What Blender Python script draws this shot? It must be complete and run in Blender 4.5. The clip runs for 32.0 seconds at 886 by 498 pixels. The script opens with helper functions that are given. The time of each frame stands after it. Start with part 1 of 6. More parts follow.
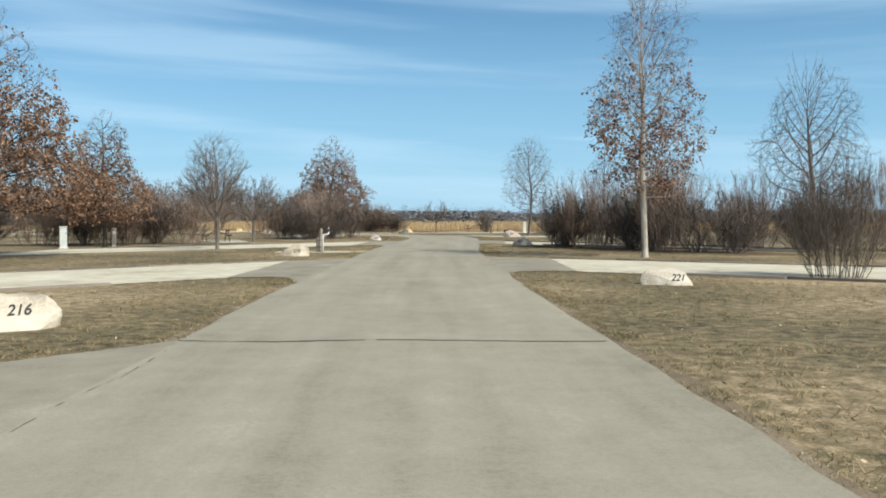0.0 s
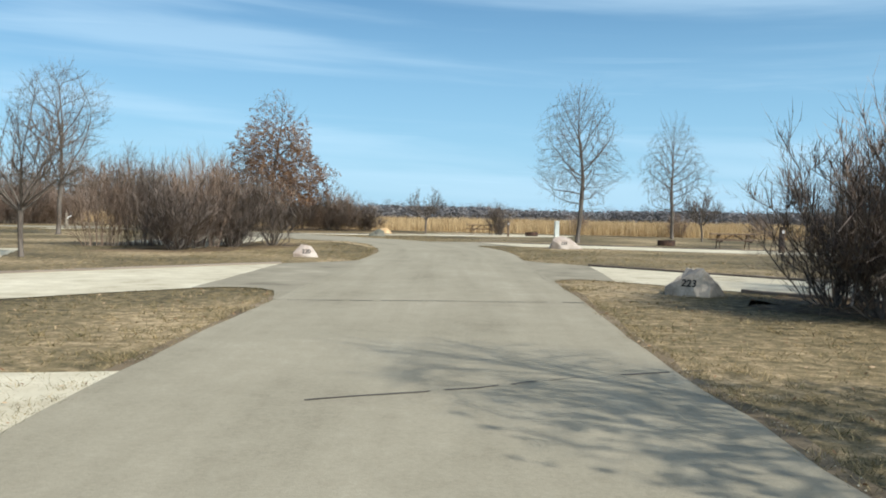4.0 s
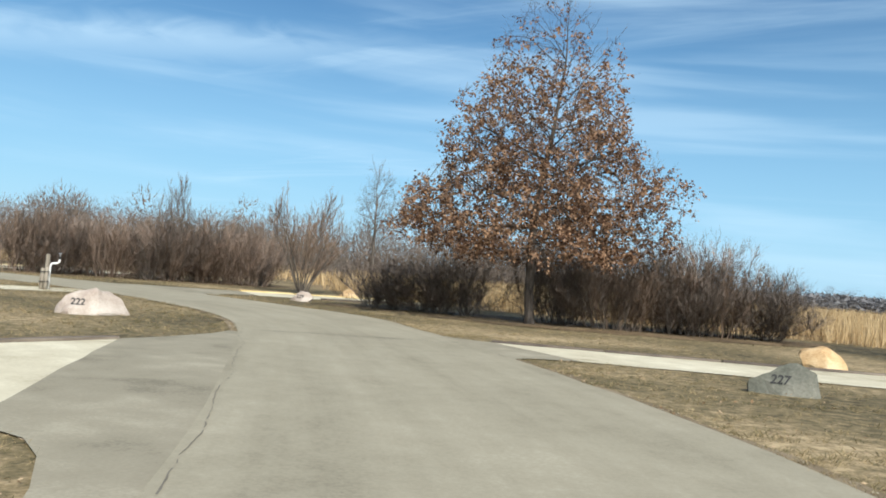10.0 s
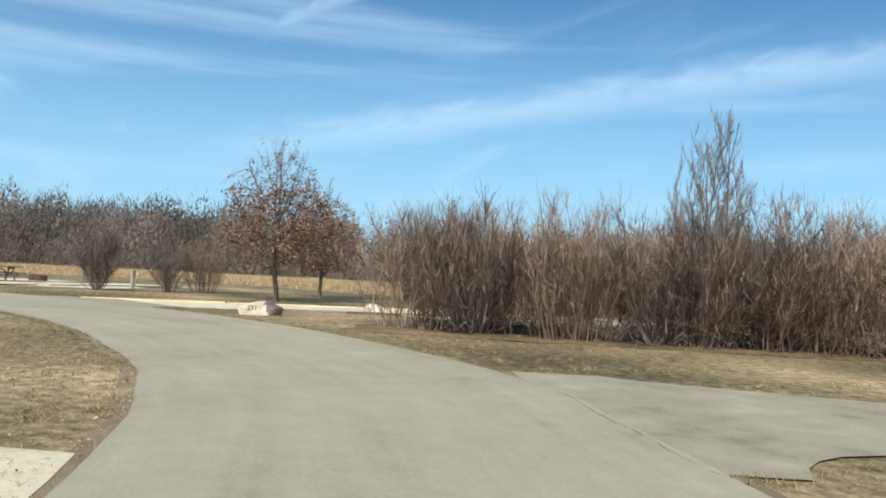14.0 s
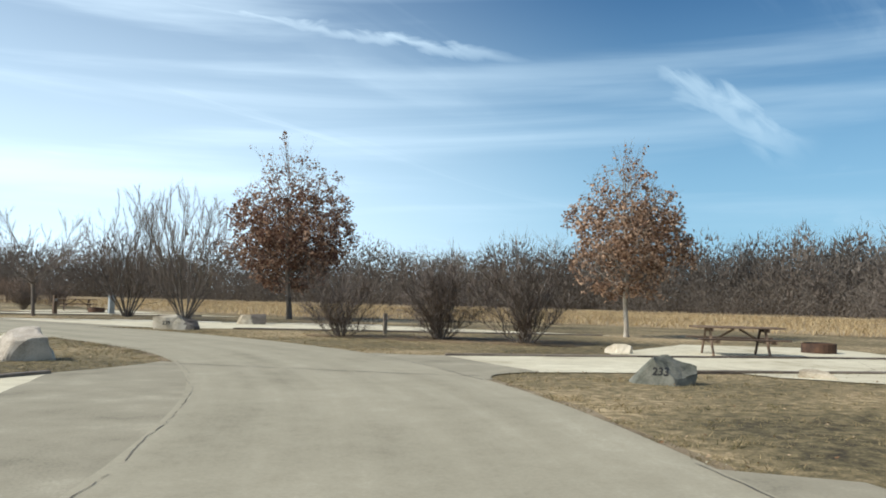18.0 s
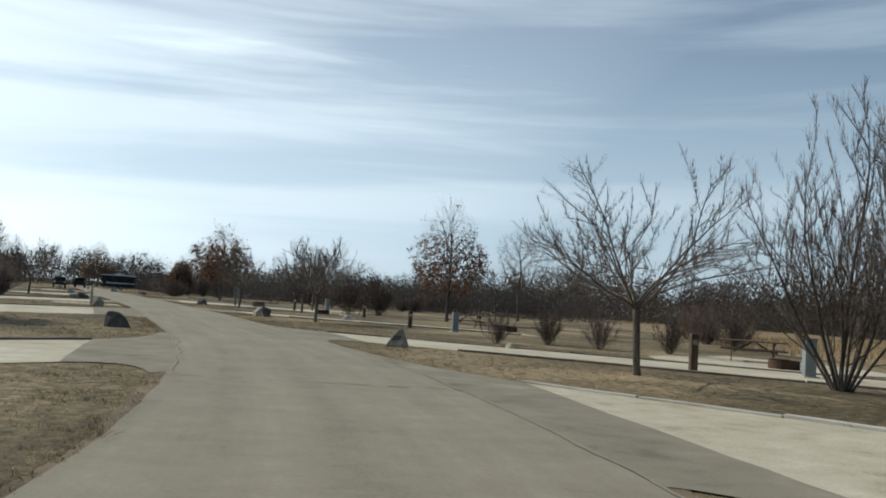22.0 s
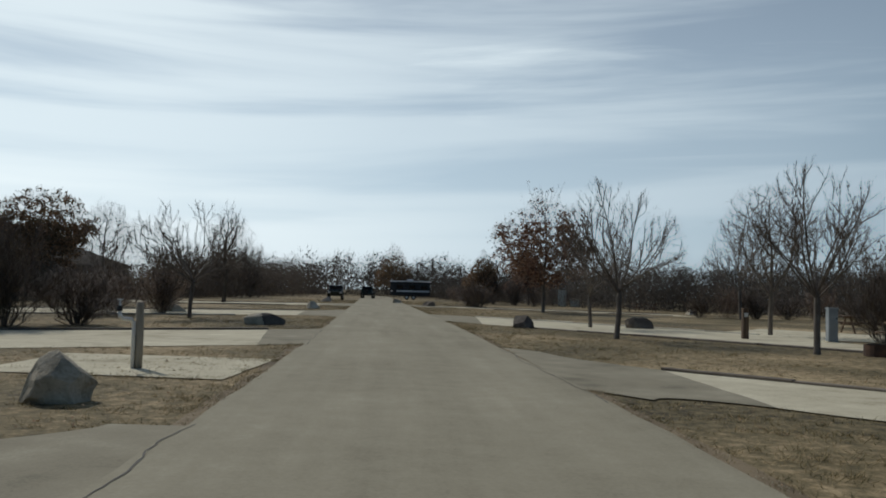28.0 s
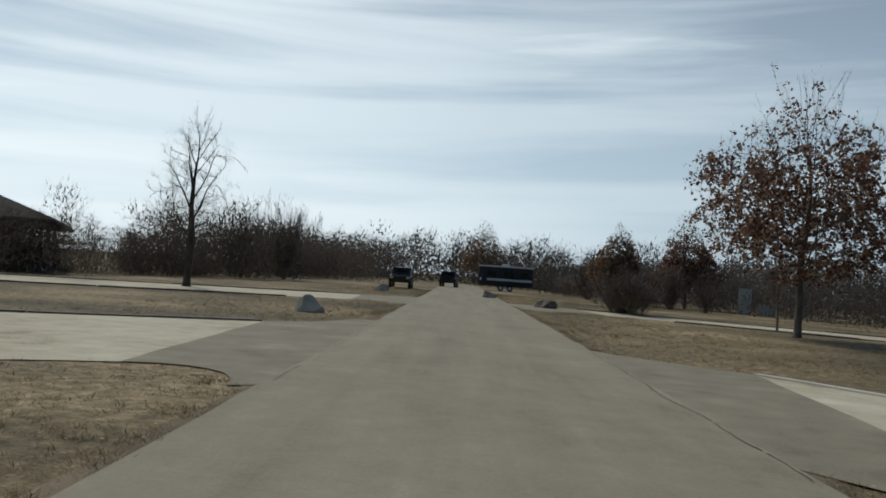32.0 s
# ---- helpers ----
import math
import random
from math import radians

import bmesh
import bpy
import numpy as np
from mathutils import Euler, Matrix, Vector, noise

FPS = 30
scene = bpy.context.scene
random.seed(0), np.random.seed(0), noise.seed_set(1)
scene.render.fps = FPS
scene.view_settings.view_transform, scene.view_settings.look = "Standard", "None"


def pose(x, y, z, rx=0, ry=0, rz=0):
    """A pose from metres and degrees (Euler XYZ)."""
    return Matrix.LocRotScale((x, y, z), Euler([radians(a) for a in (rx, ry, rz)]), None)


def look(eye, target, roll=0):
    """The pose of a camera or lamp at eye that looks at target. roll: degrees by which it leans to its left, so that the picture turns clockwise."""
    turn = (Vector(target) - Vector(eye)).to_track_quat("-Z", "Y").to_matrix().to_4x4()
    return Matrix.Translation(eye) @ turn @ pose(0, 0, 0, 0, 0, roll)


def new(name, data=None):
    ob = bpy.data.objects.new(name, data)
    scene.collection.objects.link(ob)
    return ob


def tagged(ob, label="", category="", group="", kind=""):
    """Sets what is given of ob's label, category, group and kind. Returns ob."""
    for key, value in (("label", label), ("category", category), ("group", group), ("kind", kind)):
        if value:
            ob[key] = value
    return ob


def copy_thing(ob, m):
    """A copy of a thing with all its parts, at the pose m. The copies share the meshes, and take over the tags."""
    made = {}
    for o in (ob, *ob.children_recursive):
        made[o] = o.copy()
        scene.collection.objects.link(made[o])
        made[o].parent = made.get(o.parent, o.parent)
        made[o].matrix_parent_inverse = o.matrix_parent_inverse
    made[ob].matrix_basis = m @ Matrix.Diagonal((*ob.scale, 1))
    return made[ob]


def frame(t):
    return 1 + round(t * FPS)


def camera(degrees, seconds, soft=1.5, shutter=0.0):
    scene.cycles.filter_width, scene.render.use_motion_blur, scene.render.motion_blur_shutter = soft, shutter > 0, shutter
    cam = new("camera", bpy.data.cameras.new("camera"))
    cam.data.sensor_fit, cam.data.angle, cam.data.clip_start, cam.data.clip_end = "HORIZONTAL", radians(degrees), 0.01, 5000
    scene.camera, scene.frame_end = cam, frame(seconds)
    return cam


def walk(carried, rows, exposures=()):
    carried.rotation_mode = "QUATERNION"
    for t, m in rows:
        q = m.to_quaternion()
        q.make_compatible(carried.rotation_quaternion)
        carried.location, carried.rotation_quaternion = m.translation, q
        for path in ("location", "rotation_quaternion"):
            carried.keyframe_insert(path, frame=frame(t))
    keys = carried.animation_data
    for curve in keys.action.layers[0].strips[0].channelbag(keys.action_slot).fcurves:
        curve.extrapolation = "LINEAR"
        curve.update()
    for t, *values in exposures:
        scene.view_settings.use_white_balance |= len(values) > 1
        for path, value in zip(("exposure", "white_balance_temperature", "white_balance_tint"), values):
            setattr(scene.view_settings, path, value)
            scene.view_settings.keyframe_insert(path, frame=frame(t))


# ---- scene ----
cam = camera(56.91, 32.0, soft=1.8)
PATH = [
    (0.0, pose(-0.000, 0.000, 1.350, 87.993, -0.034, 0.401)),
    (0.5, pose(-0.120, 3.673, 1.346, 87.790, 0.112, -0.809)),
    (1.0, pose(-0.300, 7.316, 1.341, 87.871, -0.129, -1.302)),
    (1.5, pose(-0.486, 10.917, 1.337, 87.045, -0.157, -1.588)),
    (2.0, pose(-0.654, 14.460, 1.343, 86.360, -0.663, -1.622)),
    (2.5, pose(-0.842, 17.982, 1.366, 86.514, -2.097, -1.488)),
    (4.5, pose(-0.930, 32.569, 1.376, 89.291, -0.983, -0.560)),
    (5.0, pose(-1.116, 35.869, 1.361, 92.491, -1.835, -0.647)),
    (5.5, pose(-1.040, 39.346, 1.350, 93.468, -2.218, -0.729)),
    (6.0, pose(-0.941, 42.830, 1.342, 94.729, -2.074, 0.203)),
    (6.5, pose(-0.926, 46.300, 1.338, 95.265, -1.169, 0.959)),
    (7.0, pose(-0.935, 49.649, 1.343, 95.505, -0.884, 0.544)),
    (7.5, pose(-0.935, 52.969, 1.352, 95.928, -1.460, 0.353)),
    (8.0, pose(-0.857, 56.314, 1.356, 95.698, -2.050, 1.958)),
    (8.5, pose(-0.905, 59.766, 1.355, 94.808, -2.616, 6.314)),
    (9.0, pose(-1.329, 63.065, 1.358, 93.758, -4.696, 13.735)),
    (9.5, pose(-2.081, 66.079, 1.363, 92.683, -5.116, 21.232)),
    (10.0, pose(-3.232, 69.113, 1.347, 91.933, -4.436, 28.478)),
    (10.5, pose(-4.729, 72.050, 1.325, 91.504, -3.938, 35.744)),
    (11.0, pose(-6.470, 74.742, 1.323, 91.804, -3.539, 41.498)),
    (11.5, pose(-8.408, 77.313, 1.327, 91.435, -2.917, 46.044)),
    (12.0, pose(-10.418, 79.785, 1.326, 90.926, -3.047, 50.814)),
    (12.5, pose(-12.755, 82.195, 1.329, 91.612, -2.697, 55.017)),
    (13.0, pose(-15.210, 84.353, 1.328, 92.568, -1.845, 59.154)),
    (13.5, pose(-17.801, 86.044, 1.333, 91.878, -2.401, 63.668)),
    (15.5, pose(-29.745, 89.611, 1.403, 93.434, -3.010, 88.677)),
    (16.0, pose(-32.819, 89.586, 1.376, 92.100, -2.833, 96.062)),
    (16.5, pose(-35.886, 89.144, 1.354, 91.665, -3.617, 103.590)),
    (17.0, pose(-39.029, 88.463, 1.350, 91.992, -2.647, 110.367)),
    (17.5, pose(-41.989, 87.428, 1.351, 93.077, -1.310, 116.033)),
    (18.0, pose(-44.805, 85.935, 1.335, 93.475, -1.337, 121.454)),
    (18.5, pose(-47.595, 84.099, 1.320, 93.860, -1.722, 127.066)),
    (19.0, pose(-50.291, 82.108, 1.320, 94.474, -0.869, 131.701)),
    (19.5, pose(-52.820, 79.867, 1.321, 95.206, -0.206, 135.968)),
    (20.0, pose(-55.080, 77.446, 1.334, 94.787, -0.161, 141.317)),
    (20.5, pose(-57.012, 74.780, 1.365, 94.725, -0.856, 148.059)),
    (21.0, pose(-58.562, 71.928, 1.403, 94.310, -2.474, 155.582)),
    (21.5, pose(-59.830, 68.838, 1.429, 93.758, -3.155, 162.454)),
    (22.0, pose(-60.751, 65.590, 1.418, 93.782, -3.670, 169.237)),
    (22.5, pose(-61.308, 62.293, 1.391, 94.005, -3.326, 175.772)),
    (23.0, pose(-61.500, 58.965, 1.362, 94.014, -2.621, -178.620)),
    (23.5, pose(-61.437, 55.598, 1.332, 93.692, -2.381, -174.171)),
    (24.0, pose(-61.170, 52.201, 1.296, 93.544, -3.352, -170.755)),
    (24.5, pose(-60.844, 48.947, 1.276, 93.910, -4.008, -168.547)),
    (25.0, pose(-60.344, 45.652, 1.274, 93.926, -3.606, -166.578)),
    (25.5, pose(-59.778, 42.214, 1.262, 91.638, -1.311, -165.801)),
    (27.5, pose(-56.942, 28.538, 1.349, 93.214, -1.551, -169.187)),
    (28.0, pose(-56.166, 24.882, 1.352, 92.961, -1.515, -169.803)),
    (28.5, pose(-55.312, 21.237, 1.367, 92.666, -1.912, -170.285)),
    (29.0, pose(-54.476, 17.567, 1.335, 93.291, -3.111, -170.252)),
    (29.5, pose(-53.572, 13.883, 1.315, 92.963, -3.628, -169.909)),
    (30.0, pose(-52.619, 10.264, 1.328, 92.356, -3.816, -169.130)),
    (30.5, pose(-51.649, 6.611, 1.338, 91.694, -3.724, -166.736)),
    (31.0, pose(-50.681, 3.003, 1.329, 91.345, -4.173, -164.686)),
    (31.5, pose(-49.686, -0.759, 1.332, 91.833, -4.617, -163.845)),
    (32.0, pose(-48.714, -4.532, 1.352, 91.797, -3.995, -163.715)),
]
walk(cam, PATH, [(0.0, 0.0), (2.5, 0.0), (5.0, 0.08), (7.0, 0.06), (9.0, 0.08), (13.5, 0.13), (17.0, 0.02), (19.0, -0.18), (20.5, -0.37), (21.2, -0.60), (22.0, -0.90), (24.0, -1.32), (32.0, -1.34)])

# ---- world, sun and exposure ----
SUN_EL, SUN_AZ = radians(41), radians(131)   # azimuth from +y towards +x
world = bpy.data.worlds.new("world")
scene.world = world
world.use_nodes = True
wn, wl = world.node_tree.nodes, world.node_tree.links
wn.clear()
sky = wn.new("ShaderNodeTexSky")
sky.sky_type, sky.sun_disc = 'NISHITA', False
sky.sun_elevation, sky.sun_rotation = SUN_EL, SUN_AZ
sky.air_density, sky.dust_density, sky.ozone_density = 1.0, 0.3, 3.0
co = wn.new("ShaderNodeTexCoord")
sep = wn.new("ShaderNodeSeparateXYZ")
wl.new(co.outputs["Generated"], sep.inputs[0])


def wmath(op, a, b=None, clamp=False):
    n = wn.new("ShaderNodeMath")
    n.operation, n.use_clamp = op, clamp
    for i, v in enumerate((a, b)):
        if v is None:
            continue
        if isinstance(v, (int, float)):
            n.inputs[i].default_value = v
        else:
            wl.new(v, n.inputs[i])
    return n.outputs[0]


# thin cirrus: noise on a flat layer high above, drawn out east to west, thicker to the south
zz = wmath('MAXIMUM', wmath('ADD', sep.outputs[2], 0.06), 0.03)
px, py = wmath('DIVIDE', sep.outputs[0], zz), wmath('DIVIDE', sep.outputs[1], zz)
comb = wn.new("ShaderNodeCombineXYZ")
wl.new(wmath('ADD', wmath('ADD', wmath('MULTIPLY', px, 0.16), wmath('MULTIPLY', py, 0.05)), 4.3), comb.inputs[0])
wl.new(wmath('MULTIPLY', py, 0.62), comb.inputs[1])


def wnoise(scale, detail, distortion, rough=0.55):
    n = wn.new("ShaderNodeTexNoise")
    n.inputs["Scale"].default_value, n.inputs["Detail"].default_value = scale, detail
    n.inputs["Distortion"].default_value, n.inputs["Roughness"].default_value = distortion, rough
    wl.new(comb.outputs[0], n.inputs["Vector"])
    return n.outputs["Fac"]


def wramp(v, lo, hi):
    n = wn.new("ShaderNodeMapRange")
    n.interpolation_type = 'SMOOTHSTEP'
    n.inputs[1].default_value, n.inputs[2].default_value = lo, hi
    wl.new(v, n.inputs[0])
    return n.outputs[0]


sx, sy = math.sin(SUN_AZ) * math.cos(SUN_EL), math.cos(SUN_AZ) * math.cos(SUN_EL)
facing = wmath('ADD', wmath('ADD', wmath('MULTIPLY', sep.outputs[0], sx), wmath('MULTIPLY', sep.outputs[1], sy)), wmath('MULTIPLY', sep.outputs[2], math.sin(SUN_EL)))
south = wramp(facing, 0.25, 0.95)
west = wmath('ADD', wmath('MULTIPLY', sep.outputs[0], -0.45), wmath('MULTIPLY', sep.outputs[1], -0.89))
sides = wmath('MAXIMUM', wramp(west, 0.64, 1.08), wramp(facing, 0.05, 0.5))
flat = wn.new("ShaderNodeCombineXYZ")      # long level banks of cloud low in the sky
wl.new(wmath('MULTIPLY', sep.outputs[0], 1.1), flat.inputs[0])
wl.new(wmath('MULTIPLY', sep.outputs[1], 1.1), flat.inputs[1])
wl.new(wmath('ADD', wmath('MULTIPLY', sep.outputs[2], 15.0), wmath('MULTIPLY', sep.outputs[0], 0.5)), flat.inputs[2])
bank = wn.new("ShaderNodeTexNoise")
bank.inputs["Scale"].default_value, bank.inputs["Detail"].default_value, bank.inputs["Distortion"].default_value = 1.15, 6.0, 0.35
wl.new(flat.outputs[0], bank.inputs["Vector"])
banks = wmath('ADD', bank.outputs["Fac"], wmath('MULTIPLY', south, 0.10))
streaks = wmath('ADD', wnoise(2.0, 8.0, 1.0, 0.6), wmath('MULTIPLY', south, 0.05))
cloud = wmath('ADD', wmath('ADD', wmath('ADD', wmath('MULTIPLY', sides, 0.30), wmath('MULTIPLY', wramp(banks, 0.47, 0.70), 0.34)), 0.0), wmath('MULTIPLY', wramp(streaks, 0.56, 0.82), 0.28), True)
low = wramp(sep.outputs[2], 0.42, -0.02)
haze = wmath('MULTIPLY', low, 0.8)
glare = wmath('MULTIPLY', south, wmath('ADD', wmath('ADD', wmath('MULTIPLY', wramp(banks, 0.40, 0.70), 0.52), 0.32), wmath('MULTIPLY', wramp(sep.outputs[2], 0.17, 0.04), 0.6)), True)
thin = wmath('ADD', wmath('MULTIPLY', wramp(sep.outputs[2], 0.8, 0.38), 0.75), 0.25)      # the veil thins overhead


def wisp(a, b, width, feather, strength):
    """A feathered streak of ice cloud between two directions in the sky; returns how thick it is."""
    a, b = Vector(a).normalized(), Vector(b).normalized()
    mid, half = (a + b).normalized(), (b - a).length / 2
    along = (b - a).normalized()
    across = mid.cross(along)

    def dot(v):
        n = wn.new("ShaderNodeVectorMath")
        n.operation = 'DOT_PRODUCT'
        n.inputs[1].default_value = v
        wl.new(co.outputs["Generated"], n.inputs[0])
        return n.outputs["Value"]
    x, y = wmath('DIVIDE', dot(along), half), dot(across)
    cv = wn.new("ShaderNodeCombineXYZ")
    wl.new(wmath('MULTIPLY', x, half * 9), cv.inputs[0])
    wl.new(wmath('MULTIPLY', y, 26.0), cv.inputs[1])
    ns = wn.new("ShaderNodeTexNoise")
    ns.inputs["Scale"].default_value, ns.inputs["Detail"].default_value, ns.inputs["Distortion"].default_value = 1.6, 6.0, 0.8
    wl.new(cv.outputs[0], ns.inputs["Vector"])
    y = wmath('ADD', y, wmath('MULTIPLY', wmath('SUBTRACT', ns.outputs["Fac"], 0.5), feather))
    body = wramp(wmath('DIVIDE', wmath('ABSOLUTE', y), width), 1.0, 0.0)
    ends = wramp(wmath('ABSOLUTE', x), 1.25, 0.45)
    front = wramp(dot(mid), 0.3, 0.5)
    return wmath('MULTIPLY', wmath('MULTIPLY', wmath('MULTIPLY', body, ends), front), wmath('MULTIPLY', wmath('ADD', ns.outputs["Fac"], 0.25), strength))


wisps = wisp((-0.913, -0.295, 0.282), (-0.975, -0.136, 0.176), 0.028, 0.07, 0.75)
for w_ in (wisp((-0.50, -0.80, 0.325), (-0.87, -0.408, 0.278), 0.012, 0.03, 0.65), wisp((-0.989, 0.073, 0.131), (-0.50, 0.83, 0.262), 0.035, 0.03, 0.5), wisp((-0.955, 0.126, 0.269), (-0.90, 0.25, 0.34), 0.02, 0.03, 0.5)):
    wisps = wmath('MAXIMUM', wisps, w_)
veil = wmath('MAXIMUM', wmath('MULTIPLY', wmath('MAXIMUM', cloud, glare), thin), wisps)
mixc = wn.new("ShaderNodeMix")
mixc.data_type = 'RGBA'
wl.new(veil, mixc.inputs["Factor"])
hsv = wn.new("ShaderNodeHueSaturation")
hsv.inputs["Saturation"].default_value, hsv.inputs["Value"].default_value = 1.28, 1.12
wl.new(sky.outputs[0], hsv.inputs["Color"])
hazed = wn.new("ShaderNodeMix")
hazed.data_type = 'RGBA'
wl.new(haze, hazed.inputs["Factor"])
wl.new(hsv.outputs[0], hazed.inputs["A"])


def tint(a, b, f):
    n = wn.new("ShaderNodeMix")
    n.data_type = 'RGBA'
    for i, v in (("A", a), ("B", b)):
        if isinstance(v, tuple):
            n.inputs[i].default_value = v
        else:
            wl.new(v, n.inputs[i])
    wl.new(f, n.inputs["Factor"])
    return n.outputs["Result"]


hue = wn.new("ShaderNodeMix")
hue.data_type = 'RGBA'
wl.new(tint((4.1, 8.1, 11.4, 1), (12.4, 16.0, 18.6, 1), sides), hue.inputs["A"])
hue.inputs["B"].default_value = (16.5, 22.2, 27.0, 1)
wl.new(south, hue.inputs["Factor"])
wl.new(hue.outputs["Result"], hazed.inputs["B"])
wl.new(hazed.outputs["Result"], mixc.inputs["A"])
white = wn.new("ShaderNodeMix")
white.data_type = 'RGBA'
wl.new(tint((7.8, 10.7, 12.9, 1), (14.9, 18.0, 20.2, 1), sides), white.inputs["A"])
white.inputs["B"].default_value = (25.4, 28.6, 29.8, 1)
wl.new(south, white.inputs["Factor"])
wl.new(white.outputs["Result"], mixc.inputs["B"])
bg = wn.new("ShaderNodeBackground")
bg.inputs["Strength"].default_value = 0.085
wl.new(mixc.outputs["Result"], bg.inputs["Color"])
out = wn.new("ShaderNodeOutputWorld")
wl.new(bg.outputs[0], out.inputs["Surface"])

sun_data = bpy.data.lights.new("sun", 'SUN')
sun_data.energy, sun_data.angle, sun_data.color = 5.0, radians(0.55), (1.0, 0.95, 0.875)
sun = new("sun", sun_data)
to_sun = Vector((math.sin(SUN_AZ) * math.cos(SUN_EL), math.cos(SUN_AZ) * math.cos(SUN_EL), math.sin(SUN_EL)))
sun.matrix_world = look(tuple(to_sun * 50), (0, 0, 0))


# ---- materials ----
def surface(name, colors, scale=4.0, rough=0.85, bump=0.3, fine=60.0, metal=0.0, island=0.0, objvar=0.0, stretch=None, coarse=0.35, spec=0.3, spread=0.13, trans=0.0):
    """A grainy surface: colours mixed by coarse and fine noise, with relief; island and objvar vary it piece by piece."""
    m = bpy.data.materials.new(name)
    m.use_nodes = True
    n, l = m.node_tree.nodes, m.node_tree.links
    b = n["Principled BSDF"]
    b.inputs["Roughness"].default_value, b.inputs["Metallic"].default_value = rough, metal
    b.inputs["Specular IOR Level"].default_value = spec
    tc = n.new("ShaderNodeTexCoord")
    vec = tc.outputs["Object"]
    if stretch:
        mp = n.new("ShaderNodeMapping")
        mp.inputs["Scale"].default_value = stretch
        l.new(vec, mp.inputs[0])
        vec = mp.outputs[0]

    def noise_tex(s, d):
        t = n.new("ShaderNodeTexNoise")
        t.inputs["Scale"].default_value, t.inputs["Detail"].default_value = s, d
        l.new(vec, t.inputs["Vector"])
        return t.outputs["Fac"]
    big, small = noise_tex(scale * coarse, 4.0), noise_tex(fine, 3.0)
    mid = noise_tex(scale, 6.0)

    def mth(op, a, bb):
        k = n.new("ShaderNodeMath")
        k.operation = op
        for i, v in enumerate((a, bb)):
            if isinstance(v, (int, float)):
                k.inputs[i].default_value = v
            else:
                l.new(v, k.inputs[i])
        return k.outputs[0]
    f = mth('ADD', mth('ADD', mth('MULTIPLY', big, 0.45), mth('MULTIPLY', mid, 0.35)), mth('MULTIPLY', small, 0.2))
    if island:
        g = n.new("ShaderNodeNewGeometry")
        f = mth('ADD', f, mth('MULTIPLY', mth('SUBTRACT', g.outputs["Random Per Island"], 0.5), island))
    if objvar:
        o = n.new("ShaderNodeObjectInfo")
        f = mth('ADD', f, mth('MULTIPLY', mth('SUBTRACT', o.outputs["Random"], 0.5), objvar))
    r = n.new("ShaderNodeValToRGB")
    e = r.color_ramp.elements
    k = len(colors)
    while len(e) < k:
        e.new(0.5)
    for i, c in enumerate(colors):
        e[i].position = 0.5 - spread + 2 * spread * i / max(k - 1, 1)
        e[i].color = (*c, 1)
    l.new(f, r.inputs[0])
    l.new(r.outputs[0], b.inputs["Base Color"])
    if trans:      # thin leaves and blades let light through
        tl, mx = n.new("ShaderNodeBsdfTranslucent"), n.new("ShaderNodeMixShader")
        mx.inputs[0].default_value = trans
        l.new(r.outputs[0], tl.inputs["Color"])
        l.new(b.outputs[0], mx.inputs[1])
        l.new(tl.outputs[0], mx.inputs[2])
        l.new(mx.outputs[0], n["Material Output"].inputs["Surface"])
    if bump:
        bp = n.new("ShaderNodeBump")
        bp.inputs["Strength"].default_value, bp.inputs["Distance"].default_value = bump, 0.02
        l.new(mth('ADD', mth('MULTIPLY', mid, 0.5), mth('MULTIPLY', small, 0.5)), bp.inputs["Height"])
        l.new(bp.outputs[0], b.inputs["Normal"])
    return m


M = {}


